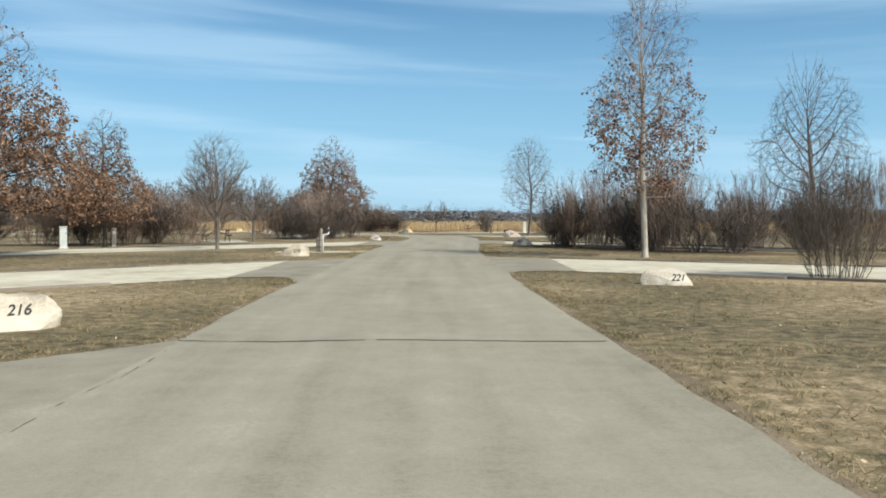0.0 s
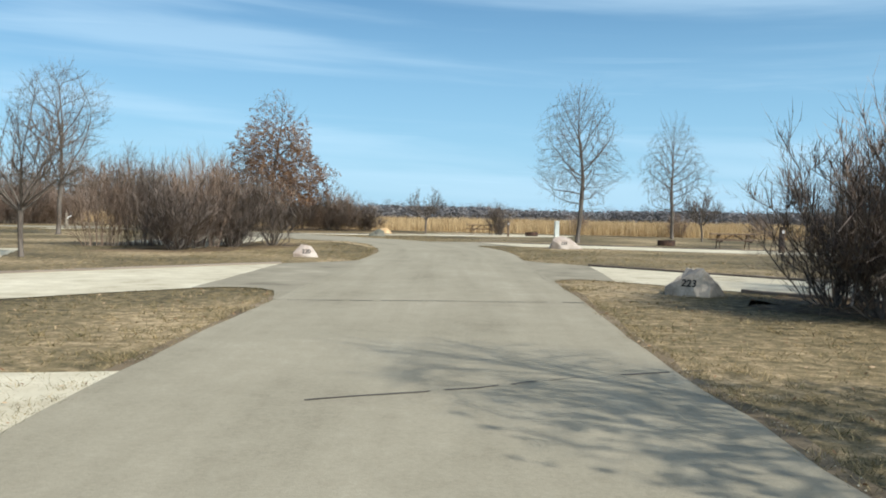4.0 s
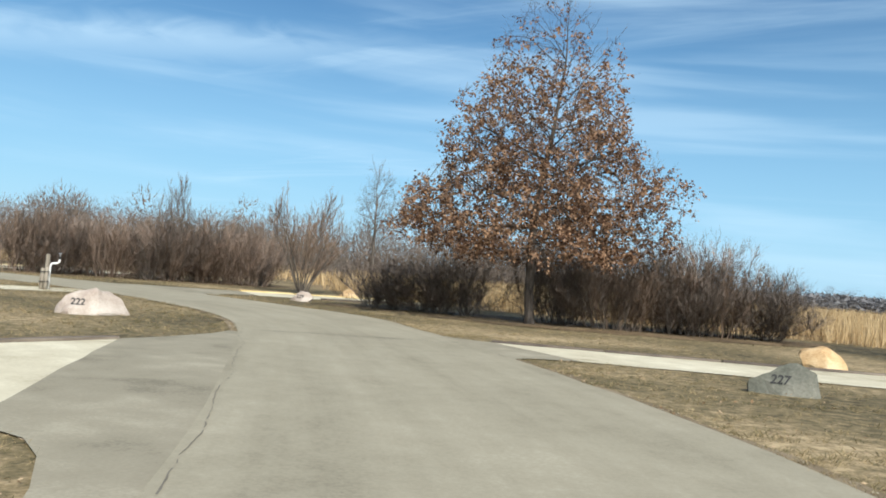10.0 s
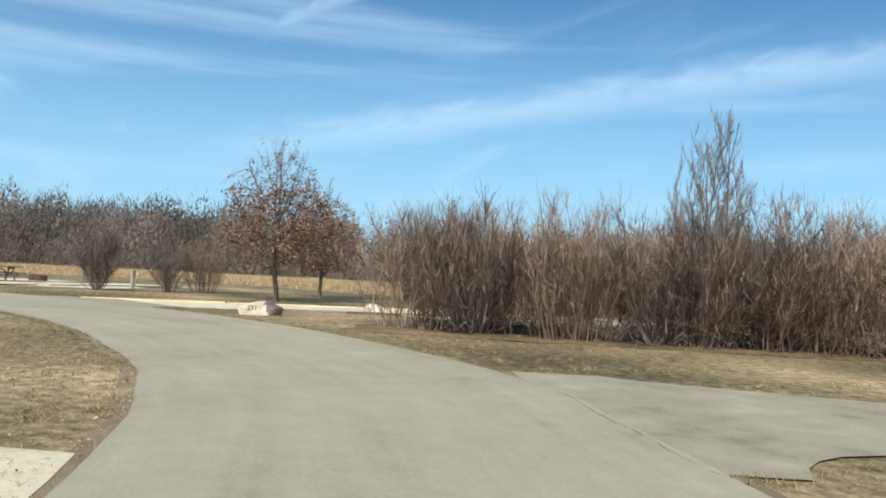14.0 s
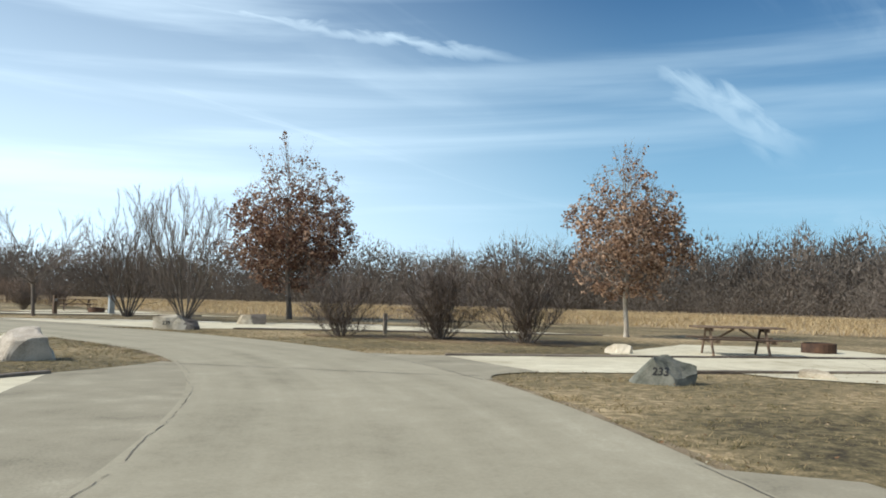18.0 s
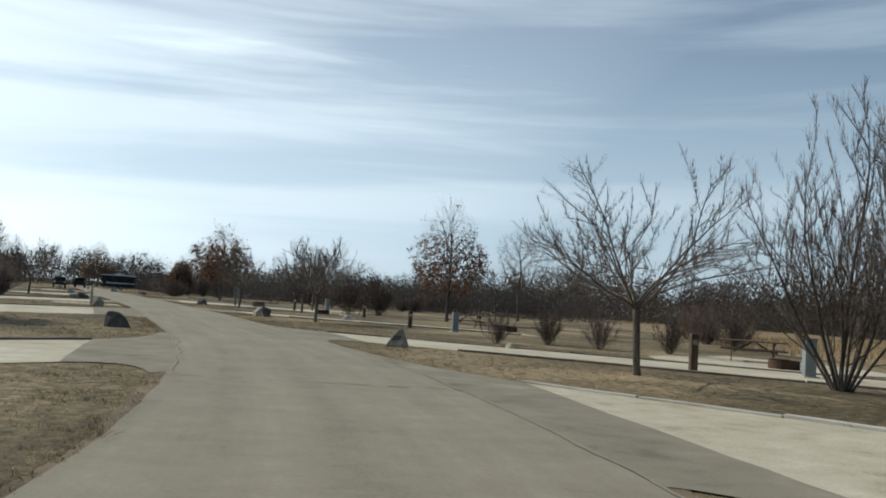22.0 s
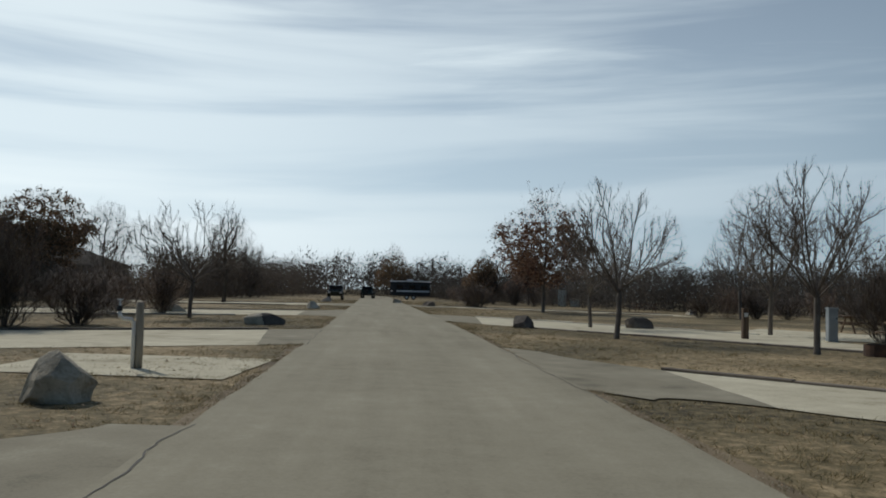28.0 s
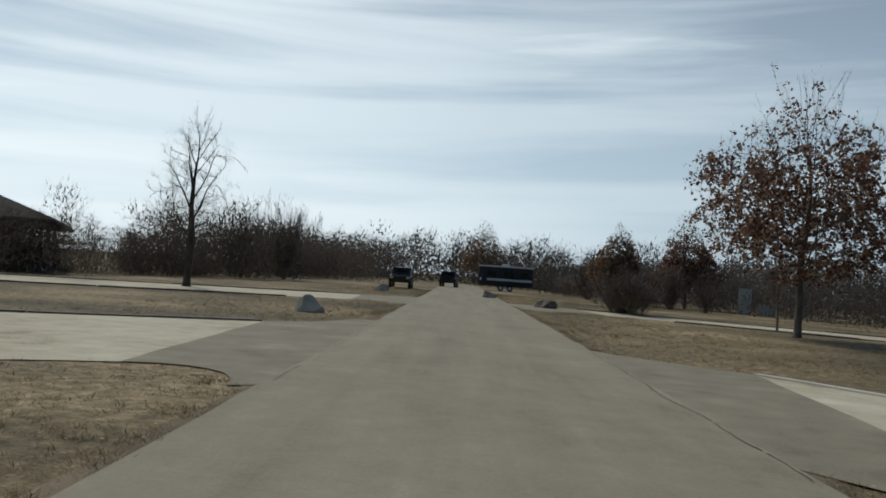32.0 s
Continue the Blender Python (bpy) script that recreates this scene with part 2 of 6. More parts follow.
def lane_surface(name, colors):
    """Worn asphalt: streaks along the lane, blotches, and the grain of the stones."""
    m = bpy.data.materials.new(name)
    m.use_nodes = True
    n, l = m.node_tree.nodes, m.node_tree.links
    b = n["Principled BSDF"]
    b.inputs["Roughness"].default_value, b.inputs["Specular IOR Level"].default_value = 0.9, 0.12
    tc = n.new("ShaderNodeTexCoord")

    def tex(vec, s, d, stretch=None):
        if stretch:
            mp = n.new("ShaderNodeMapping")
            mp.inputs["Scale"].default_value = stretch
            l.new(vec, mp.inputs[0])
            vec = mp.outputs[0]
        t = n.new("ShaderNodeTexNoise")
        t.inputs["Scale"].default_value, t.inputs["Detail"].default_value, t.inputs["Roughness"].default_value = s, d, 0.6
        l.new(vec, t.inputs["Vector"])
        return t.outputs["Fac"]

    def mth(op, a, c):
        k = n.new("ShaderNodeMath")
        k.operation = op
        for i, v in enumerate((a, c)):
            if isinstance(v, (int, float)):
                k.inputs[i].default_value = v
            else:
                l.new(v, k.inputs[i])
        return k.outputs[0]
    streak = tex(tc.outputs["UV"], 1.0, 4.0, (1.5, 0.09, 1.0))
    blotch, stain = tex(tc.outputs["Object"], 0.5, 5.0), tex(tc.outputs["Object"], 2.6, 6.0)
    fine, speck = tex(tc.outputs["Object"], 28.0, 4.0), tex(tc.outputs["Object"], 110.0, 2.0)
    f = mth('ADD', mth('ADD', mth('MULTIPLY', streak, 0.28), mth('MULTIPLY', blotch, 0.22)), mth('ADD', mth('MULTIPLY', stain, 0.16), mth('ADD', mth('MULTIPLY', fine, 0.18), mth('MULTIPLY', speck, 0.14))))
    r = n.new("ShaderNodeValToRGB")
    e = r.color_ramp.elements
    while len(e) < len(colors):
        e.new(0.5)
    for i, c in enumerate(colors):
        e[i].position, e[i].color = 0.38 + 0.24 * i / (len(colors) - 1), (*c, 1)
    l.new(f, r.inputs[0])
    l.new(r.outputs[0], b.inputs["Base Color"])
    bp = n.new("ShaderNodeBump")
    bp.inputs["Strength"].default_value, bp.inputs["Distance"].default_value = 0.5, 0.012
    l.new(mth('ADD', mth('MULTIPLY', fine, 0.5), mth('MULTIPLY', speck, 0.5)), bp.inputs["Height"])
    l.new(bp.outputs[0], b.inputs["Normal"])
    return m


M["asphalt"] = lane_surface("asphalt", [(0.220, 0.199, 0.144), (0.292, 0.266, 0.194), (0.334, 0.305, 0.225), (0.409, 0.375, 0.282)])
M["apron"] = surface("apron_asphalt", [(0.188, 0.170, 0.124), (0.262, 0.238, 0.175), (0.296, 0.269, 0.199), (0.362, 0.332, 0.249)], 1.8, 0.92, 0.4, 34, spread=0.135, spec=0.1)
M["limestone"] = surface("crushed_limestone", [(0.319, 0.277, 0.186), (0.496, 0.449, 0.321), (0.567, 0.521, 0.382), (0.664, 0.620, 0.471)], 2.2, 0.95, 0.8, 18, spread=0.14, coarse=0.2)
M["lawn"] = surface("dormant_lawn", [(0.040, 0.030, 0.0155), (0.103, 0.0835, 0.040), (0.178, 0.139, 0.070), (0.285, 0.216, 0.118), (0.445, 0.346, 0.200)], 5.0, 0.95, 1.0, 26, coarse=0.035, spread=0.115)
M["blade"] = surface("grass_blades", [(0.099, 0.091, 0.0385), (0.240, 0.187, 0.090), (0.440, 0.340, 0.184)], 2.2, 0.8, 0.0, 9, island=0.4, trans=0.2)
M["prairie"] = surface("prairie_grass", [(0.27, 0.18, 0.085), (0.47, 0.335, 0.165), (0.68, 0.52, 0.30)], 0.10, 0.8, 0.0, 2, island=0.35, trans=0.25)
M["field"] = surface("field_thatch", [(0.17, 0.12, 0.06), (0.28, 0.205, 0.11), (0.40, 0.305, 0.17)], 0.12, 0.95, 0.6, 14)
M["meadow"] = surface("meadow_grass", [(0.27, 0.19, 0.095), (0.41, 0.30, 0.155), (0.56, 0.43, 0.24)], 0.10, 0.8, 0.0, 2, island=0.35, trans=0.25)
M["edge"] = surface("bare_soil", [(0.11, 0.082, 0.05), (0.19, 0.145, 0.088), (0.29, 0.23, 0.148)], 2.0, 0.95, 0.8, 40)
M["mulch"] = surface("brown_leaf_mulch", [(0.05, 0.034, 0.019), (0.115, 0.08, 0.043), (0.185, 0.132, 0.074), (0.30, 0.217, 0.125)], 5.0, 0.95, 1.0, 26, coarse=0.08, spread=0.12)
M["sand"] = surface("tan_gravel", [(0.34, 0.26, 0.15), (0.46, 0.36, 0.22), (0.55, 0.45, 0.3)], 2.0, 0.95, 0.6, 50)
M["tar"] = surface("crack_tar", [(0.05, 0.046, 0.04), (0.12, 0.108, 0.09)], 6.0, 0.8, 0.3, 60)
M["joint"] = surface("worn_joint", [(0.13, 0.115, 0.09), (0.21, 0.19, 0.15)], 6.0, 0.9, 0.3, 60)
M["bark"] = surface("grey_bark", [(0.06, 0.05, 0.04), (0.12, 0.102, 0.084), (0.20, 0.175, 0.148)], 5.0, 0.95, 0.9, 30, stretch=(3, 3, 0.7))
M["bark_oak"] = surface("dark_oak_bark", [(0.035, 0.028, 0.022), (0.07, 0.057, 0.046), (0.12, 0.10, 0.082)], 5.0, 0.95, 0.9, 30, stretch=(3, 3, 0.7))
M["bark_pale"] = surface("pale_bark", [(0.22, 0.19, 0.15), (0.36, 0.32, 0.26), (0.48, 0.44, 0.37)], 5.0, 0.95, 0.8, 30, stretch=(3, 3, 0.7))
# bark copy mostly for backlit trees; tone lifted to stand in for glare
M["bark_dark"] = surface("dark_bark", [(0.090, 0.075, 0.062), (0.160, 0.136, 0.114), (0.232, 0.200, 0.168)], 5.0, 0.95, 0.9, 30, stretch=(3, 3, 0.7))
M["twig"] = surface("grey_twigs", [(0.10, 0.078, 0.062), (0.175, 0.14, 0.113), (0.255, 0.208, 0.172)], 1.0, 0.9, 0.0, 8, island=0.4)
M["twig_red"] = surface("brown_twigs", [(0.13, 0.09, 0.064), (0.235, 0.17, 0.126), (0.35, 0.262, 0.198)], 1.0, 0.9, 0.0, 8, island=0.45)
# darker twig copy for dark shrubs and backlit trees, lifted to imitate glare
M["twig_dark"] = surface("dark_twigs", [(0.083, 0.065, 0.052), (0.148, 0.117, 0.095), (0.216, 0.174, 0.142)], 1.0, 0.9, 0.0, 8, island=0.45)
M["leaf"] = surface("russet_leaves", [(0.112, 0.058, 0.034), (0.235, 0.131, 0.073), (0.410, 0.252, 0.148)], 0.8, 0.7, 0.0, 6, island=0.6, trans=0.32)
M["leaf_red"] = surface("red_brown_leaves", [(0.111, 0.054, 0.038), (0.227, 0.121, 0.078), (0.391, 0.248, 0.161)], 0.8, 0.7, 0.0, 6, island=0.6, trans=0.32)
M["leaf_tan"] = surface("tan_leaves", [(0.17, 0.095, 0.058), (0.33, 0.205, 0.125), (0.54, 0.37, 0.25)], 0.8, 0.7, 0.0, 6, island=0.6, trans=0.32)
# leaves of the trees against the sun, also lifted in place of glare
M["leaf_dark"] = surface("dark_green_brown_leaves", [(0.110, 0.083, 0.051), (0.218, 0.150, 0.087), (0.340, 0.208, 0.124)], 0.8, 0.75, 0.0, 6, island=0.5, trans=0.3)
M["woods"] = surface("far_bare_woods", [(0.084, 0.068, 0.054), (0.140, 0.117, 0.095), (0.205, 0.174, 0.143)], 0.05, 0.95, 0.0, 1.0, island=0.16, trans=0.30)
# distance haze is put into this grey-blue woods colour
M["woods_hazed"] = surface("hazed_woods", [(0.130, 0.130, 0.138), (0.175, 0.173, 0.178), (0.225, 0.220, 0.220)], 0.05, 0.95, 0.0, 1.0, island=0.2, trans=0.1)
# darker woods copy: the backlit belts' shade is put into its colour
M["woods_dark"] = surface("dark_bare_woods", [(0.070, 0.062, 0.053), (0.118, 0.105, 0.091), (0.178, 0.159, 0.138)], 0.05, 0.95, 0.0, 1.0, island=0.16, trans=0.22)
M["brush"] = surface("dense_bare_brush", [(0.140, 0.112, 0.090), (0.215, 0.175, 0.142), (0.300, 0.248, 0.205)], 0.05, 0.95, 0.0, 1.0, island=0.16, trans=0.35)
M["rock_white"] = surface("white_limestone_rock", [(0.27, 0.228, 0.160), (0.465, 0.406, 0.307), (0.60, 0.54, 0.43)], 3.0, 0.9, 0.9, 24, objvar=0.12)
M["rock_pink"] = surface("pink_granite_rock", [(0.27, 0.213, 0.172), (0.41, 0.348, 0.292), (0.53, 0.473, 0.412)], 3.5, 0.85, 0.8, 30)
M["rock_grey"] = surface("grey_granite_rock", [(0.21, 0.178, 0.138), (0.38, 0.330, 0.262), (0.54, 0.478, 0.39)], 3.5, 0.85, 0.9, 26, objvar=0.15)
M["rock_dark"] = surface("dark_basalt_rock", [(0.070, 0.058, 0.048), (0.128, 0.108, 0.090), (0.200, 0.172, 0.145)], 3.5, 0.85, 0.9, 26)
M["rock_green"] = surface("green_grey_rock", [(0.075, 0.079, 0.061), (0.143, 0.143, 0.115), (0.225, 0.221, 0.180)], 3.5, 0.85, 0.9, 26)
M["rock_tan"] = surface("tan_sandstone_rock", [(0.36, 0.22, 0.10), (0.52, 0.36, 0.19), (0.62, 0.48, 0.30)], 3.0, 0.9, 0.8, 24)
M["paint_black"] = surface("black_paint", [(0.02, 0.02, 0.02), (0.035, 0.035, 0.035)], 8, 0.6, 0.1, 60)
M["timber"] = surface("weathered_timber", [(0.075, 0.058, 0.045), (0.14, 0.112, 0.085), (0.23, 0.19, 0.145)], 5.0, 0.7, 0.6, 30, objvar=0.35, spec=0.5, stretch=(0.5, 4, 4))
M["timber_new"] = surface("yellow_timber", [(0.42, 0.30, 0.12), (0.56, 0.43, 0.20), (0.66, 0.54, 0.30)], 4.0, 0.85, 0.5, 30, objvar=0.25, stretch=(0.5, 4, 4))
# timber copy with the sun's glare on its top painted into the tone
M["timber_sunlit"] = surface("sunlit_timber", [(0.36, 0.33, 0.27), (0.50, 0.465, 0.39), (0.62, 0.58, 0.50)], 4.0, 0.75, 0.5, 30, objvar=0.25, stretch=(0.5, 4, 4))
M["post"] = surface("weathered_post", [(0.15, 0.125, 0.095), (0.26, 0.225, 0.175), (0.38, 0.34, 0.275)], 5.0, 0.9, 0.8, 40, objvar=0.25, stretch=(4, 4, 0.5))
M["post_dark"] = surface("dark_stained_post", [(0.05, 0.035, 0.025), (0.10, 0.07, 0.05), (0.16, 0.115, 0.08)], 5.0, 0.9, 0.8, 40, objvar=0.2, stretch=(4, 4, 0.5))
M["pvc"] = surface("white_pipe", [(0.66, 0.65, 0.62), (0.78, 0.775, 0.75)], 4, 0.4, 0.05, 40)
M["pedestal"] = surface("grey_green_enamel", [(0.40, 0.43, 0.40), (0.50, 0.53, 0.49), (0.57, 0.59, 0.55)], 4, 0.45, 0.05, 50)
M["pedestal_dim"] = surface("blue_grey_enamel", [(0.20, 0.23, 0.25), (0.27, 0.30, 0.32), (0.33, 0.36, 0.38)], 4, 0.5, 0.05, 50)
M["table"] = surface("brown_table_boards", [(0.075, 0.05, 0.035), (0.14, 0.095, 0.065), (0.21, 0.15, 0.105)], 5, 0.8, 0.5, 40, objvar=0.25, stretch=(0.6, 5, 5))
M["steel"] = surface("dark_steel", [(0.03, 0.03, 0.03), (0.07, 0.065, 0.06)], 6, 0.5, 0.2, 60, metal=0.7)
M["rust"] = surface("rusty_steel", [(0.03, 0.02, 0.016), (0.07, 0.04, 0.027), (0.12, 0.065, 0.04)], 6, 0.85, 0.5, 50)
M["chrome"] = surface("galvanised_metal", [(0.45, 0.45, 0.45), (0.6, 0.6, 0.6)], 6, 0.35, 0.05, 50, metal=0.9)
M["roof"] = surface("brown_metal_roof", [(0.07, 0.06, 0.05), (0.12, 0.105, 0.09), (0.17, 0.15, 0.13)], 1.0, 0.85, 0.1, 30)
# paler roof copy; the sun's sheen on the metal is in its colour
M["roof_pale"] = surface("pale_metal_roof", [(0.30, 0.29, 0.26), (0.40, 0.385, 0.35), (0.47, 0.45, 0.41)], 1.0, 0.45, 0.1, 30)
M["wall_wood"] = surface("dark_board_wall", [(0.05, 0.04, 0.03), (0.10, 0.08, 0.06)], 3, 0.85, 0.4, 30)
M["car_dark"] = surface("dark_green_car_paint", [(0.012, 0.016, 0.014), (0.02, 0.026, 0.022)], 3, 0.25, 0.0, 30, spec=0.6)
M["rv_body"] = surface("dark_grey_camper_skin", [(0.022, 0.023, 0.026), (0.040, 0.041, 0.045)], 2, 0.6, 0.02, 30, spec=0.3)
M["rv_white"] = surface("white_camper_skin", [(0.55, 0.55, 0.55), (0.7, 0.7, 0.7)], 2, 0.4, 0.02, 30, spec=0.5)
M["rubber"] = surface("black_rubber", [(0.012, 0.012, 0.012), (0.03, 0.03, 0.03)], 8, 0.9, 0.3, 60)
glass = bpy.data.materials.new("dark_glass")
glass.use_nodes = True
gb = glass.node_tree.nodes["Principled BSDF"]
gb.inputs["Base Color"].default_value, gb.inputs["Roughness"].default_value = (0.01, 0.012, 0.014, 1), 0.05
M["glass"] = glass
M["fallen"] = surface("fallen_leaves", [(0.16, 0.085, 0.04), (0.32, 0.19, 0.10), (0.50, 0.36, 0.22)], 0.8, 0.85, 0.0, 6, island=0.7)


# ---- mesh helpers ----
class Soup:
    """Faces gathered for one mesh."""

    def __init__(self):
        self.v, self.f, self.n = [], [], 0

    def tube(self, pts, radii, sides=4, cap=False):
        pts = np.asarray(pts, float)
        k = len(pts)
        t = np.gradient(pts, axis=0)
        t /= np.linalg.norm(t, axis=1)[:, None] + 1e-9
        up = np.array([0.0, 0.0, 1.0]) if abs(t[0][2]) < 0.9 else np.array([1.0, 0.0, 0.0])
        a = np.cross(t, up)
        a /= np.linalg.norm(a, axis=1)[:, None] + 1e-9
        b = np.cross(t, a)
        ang = np.arange(sides) * 2 * np.pi / sides
        r = np.asarray(radii, float)[:, None, None]
        ring = pts[:, None, :] + r * (np.cos(ang)[None, :, None] * a[:, None, :] + np.sin(ang)[None, :, None] * b[:, None, :])
        base = self.n
        self.v.append(ring.reshape(-1, 3))
        self.n += k * sides
        for i in range(k - 1):
            o = base + i * sides
            for j in range(sides):
                j2 = (j + 1) % sides
                self.f.append((o + j, o + j2, o + sides + j2, o + sides + j))
        if cap:
            self.f.append(tuple(base + (k - 1) * sides + j for j in range(sides)))
            self.f.append(tuple(base + j for j in reversed(range(sides))))

    def raw(self, verts, faces):
        self.v.append(np.asarray(verts, float))
        self.f.extend([tuple(i + self.n for i in q) for q in faces])
        self.n += len(verts)

    def quads(self, corners):
        """corners: n x 4 x 3"""
        c = np.asarray(corners, float)
        self.v.append(c.reshape(-1, 3))
        idx = (np.arange(len(c) * 4) + self.n).reshape(-1, 4)
        self.f.extend(map(tuple, idx.tolist()))
        self.n += len(c) * 4

    def box(self, lo, hi, m=None):
        (x0, y0, z0), (x1, y1, z1) = lo, hi
        v = np.array([(x0, y0, z0), (x1, y0, z0), (x1, y1, z0), (x0, y1, z0), (x0, y0, z1), (x1, y0, z1), (x1, y1, z1), (x0, y1, z1)], float)
        if m is not None:
            v = np.array([tuple(m @ Vector(p)) for p in v])
        self.raw(v, [(3, 2, 1, 0), (4, 5, 6, 7), (0, 1, 5, 4), (1, 2, 6, 5), (2, 3, 7, 6), (3, 0, 4, 7)])

    def mesh(self, name, material, smooth=False):
        me = bpy.data.meshes.new(name)
        if self.v:
            v = np.concatenate(self.v)
            me.from_pydata(v.tolist(), [], self.f)
        if smooth:
            me.polygons.foreach_set("use_smooth", [True] * len(me.polygons))
        me.materials.append(material)
        return me


def part(name, data, parent, label="", m=None):
    """One mesh object under a thing."""
    ob = new(name, data)
    ob.parent = parent
    if m is not None:
        ob.matrix_basis = m
    return tagged(ob, label)


def thing(name, m, label, category, group=""):
    ob = new(name)
    ob.empty_display_size = 0.2
    ob.matrix_basis = m
    return tagged(ob, label, category, group)


def bevel_box(lo, hi, width=0.01, seg=1, rough=0.0, cuts=0, seed=0):
    """A box with rounded edges, and with uneven faces where rough is given."""
    bm = bmesh.new()
    bmesh.ops.create_cube(bm, size=1)
    lo, hi = Vector(lo), Vector(hi)
    for v in bm.verts:
        v.co = Vector([lo[i] + (v.co[i] + 0.5) * (hi[i] - lo[i]) for i in range(3)])
    if width:
        bmesh.ops.bevel(bm, geom=bm.edges[:], offset=width, segments=seg, affect='EDGES', profile=0.5)
    if cuts:
        bmesh.ops.subdivide_edges(bm, edges=[e for e in bm.edges if e.calc_length() > 0.3], cuts=cuts)
    if rough:
        for v in bm.verts:
            v.co += rough * noise.noise_vector(v.co * 3 + Vector((seed, seed * 2, 0)))
    return bm


def done(bm, name, material, smooth=False):
    me = bpy.data.meshes.new(name)
    bm.to_mesh(me)
    bm.free()
    if smooth:
        me.polygons.foreach_set("use_smooth", [True] * len(me.polygons))
    me.materials.append(material)
    return me


def cylinder(r0, r1, z0, z1, sides=16):
    s = Soup()
    s.tube([(0, 0, z0), (0, 0, z1)], [r0, r1], sides, True)
    return s


# ---- the ground, the road and the campsite pads ----
def smooth_line(pts, step=0.5):
    """Points along a smooth curve through pts."""
    p = np.array(pts, float)
    p = np.vstack([2 * p[0] - p[1], p, 2 * p[-1] - p[-2]])
    res = []
    for i in range(1, len(p) - 2):
        n = max(int(np.linalg.norm(p[i + 1] - p[i]) / step), 1)
        for k in range(n):
            u = k / n
            res.append(0.5 * (2 * p[i] + (p[i + 1] - p[i - 1]) * u + (2 * p[i - 1] - 5 * p[i] + 4 * p[i + 1] - p[i + 2]) * u ** 2
                              + (3 * p[i] - p[i - 1] - 3 * p[i + 1] + p[i + 2]) * u ** 3))
    res.append(p[-2])
    return np.array(res)


ROAD_LEFT = [(-2.65, -12.08), (-2.65, -6.08), (-2.65, -0.08), (-2.91, 7.18), (-3.22, 14.32), (-3.38, 25.29), (-3.52, 35.82), (-3.34, 42.87), (-3.24, 49.64), (-2.96, 56.33), (-2.90, 59.63), (-3.20, 62.72), (-3.63, 65.59), (-4.47, 68.57), (-6.05, 71.29), (-7.86, 73.76), (-9.83, 76.21), (-11.84, 78.52), (-13.96, 80.93), (-16.20, 83.09), (-18.60, 84.66), (-21.10, 85.68), (-23.20, 86.50), (-26.70, 87.32), (-30.00, 87.63), (-32.63, 87.50), (-38.43, 86.32), (-43.66, 84.03), (-48.93, 80.43), (-53.46, 76.11), (-56.80, 71.09), (-58.51, 65.08), (-59.15, 58.92), (-58.98, 52.40), (-58.34, 45.97), (-57.14, 39.20), (-54.89, 28.97), (-52.49, 18.03), (-49.69, 7.13), (-46.68, -4.01), (-44.58, -11.73), (-41.96, -21.38), (-38.30, -34.89), (-32.27, -57.08), (-23.10, -90.86), (-10.00, -139.11)]
ROAD_RIGHT = [(2.10, -11.93), (2.10, -5.93), (2.10, 0.07), (1.88, 7.43), (1.60, 14.58), (1.47, 25.30), (1.33, 35.92), (1.64, 42.79), (1.80, 49.66), (2.04, 56.29), (2.14, 59.97), (1.82, 63.65), (1.07, 67.07), (-0.12, 70.49), (-1.83, 73.72), (-3.77, 76.64), (-5.97, 79.22), (-8.25, 81.71), (-10.75, 84.29), (-13.42, 86.63), (-16.38, 89.02), (-20.97, 90.46), (-25.33, 91.60), (-29.37, 92.49), (-33.08, 92.42), (-39.75, 91.06), (-46.15, 88.17), (-51.94, 84.15), (-57.12, 79.13), (-61.00, 73.08), (-63.19, 66.14), (-63.95, 59.01), (-63.66, 51.98), (-62.88, 45.25), (-61.65, 38.28), (-59.54, 27.99), (-57.08, 16.95), (-54.28, 5.91), (-51.43, -5.23), (-49.33, -12.95), (-46.71, -22.60), (-43.04, -36.11), (-37.02, -58.30), (-27.85, -92.08), (-14.75, -140.33)]
rng = np.random.default_rng(7)
LEFT, RIGHT = smooth_line(ROAD_LEFT, 1.0), smooth_line(ROAD_RIGHT, 1.0)


def resample(line, n):
    d = np.r_[0, np.cumsum(np.linalg.norm(np.diff(line, axis=0), axis=1))]
    s = np.linspace(0, d[-1], n)
    return np.stack([np.interp(s, d, line[:, 0]), np.interp(s, d, line[:, 1])], 1)


def ground_z(x, y):
    return -0.009 + 0.007 * noise.noise(Vector((x * 0.11, y * 0.11, 0.3)))


def ground_sheet():
    xs = np.r_[-3000, -1500, -700, -400, -250, np.arange(-170, 91, 5.0), 150, 300, 600, 1500, 3000]
    ys = np.r_[-3000, -1500, -700, -400, -250, np.arange(-170, 171, 5.0), 250, 400, 700, 1500, 3000]
    verts = [(x, y, ground_z(x, y)) for y in ys for x in xs]
    nx = len(xs)
    faces = [(j * nx + i, j * nx + i + 1, (j + 1) * nx + i + 1, (j + 1) * nx + i) for j in range(len(ys) - 1) for i in range(nx - 1)]
    s = Soup()
    s.raw(verts, faces)
    return tagged(new("ground", s.mesh("ground", M["lawn"], True)), "dormant tan and olive mown grass over flat ground", "grass", kind="structure")


ground_sheet()


def ribbon(a, b, z, cols=6, crown=0.0):
    n = len(a)
    u = np.linspace(0, 1, cols + 1)
    v = [(*(a[i] * (1 - t) + b[i] * t), z + crown * 4 * t * (1 - t)) for i in range(n) for t in u]
    k = cols + 1
    return v, [(i * k + j, i * k + j + 1, (i + 1) * k + j + 1, (i + 1) * k + j) for i in range(n - 1) for j in range(cols)]


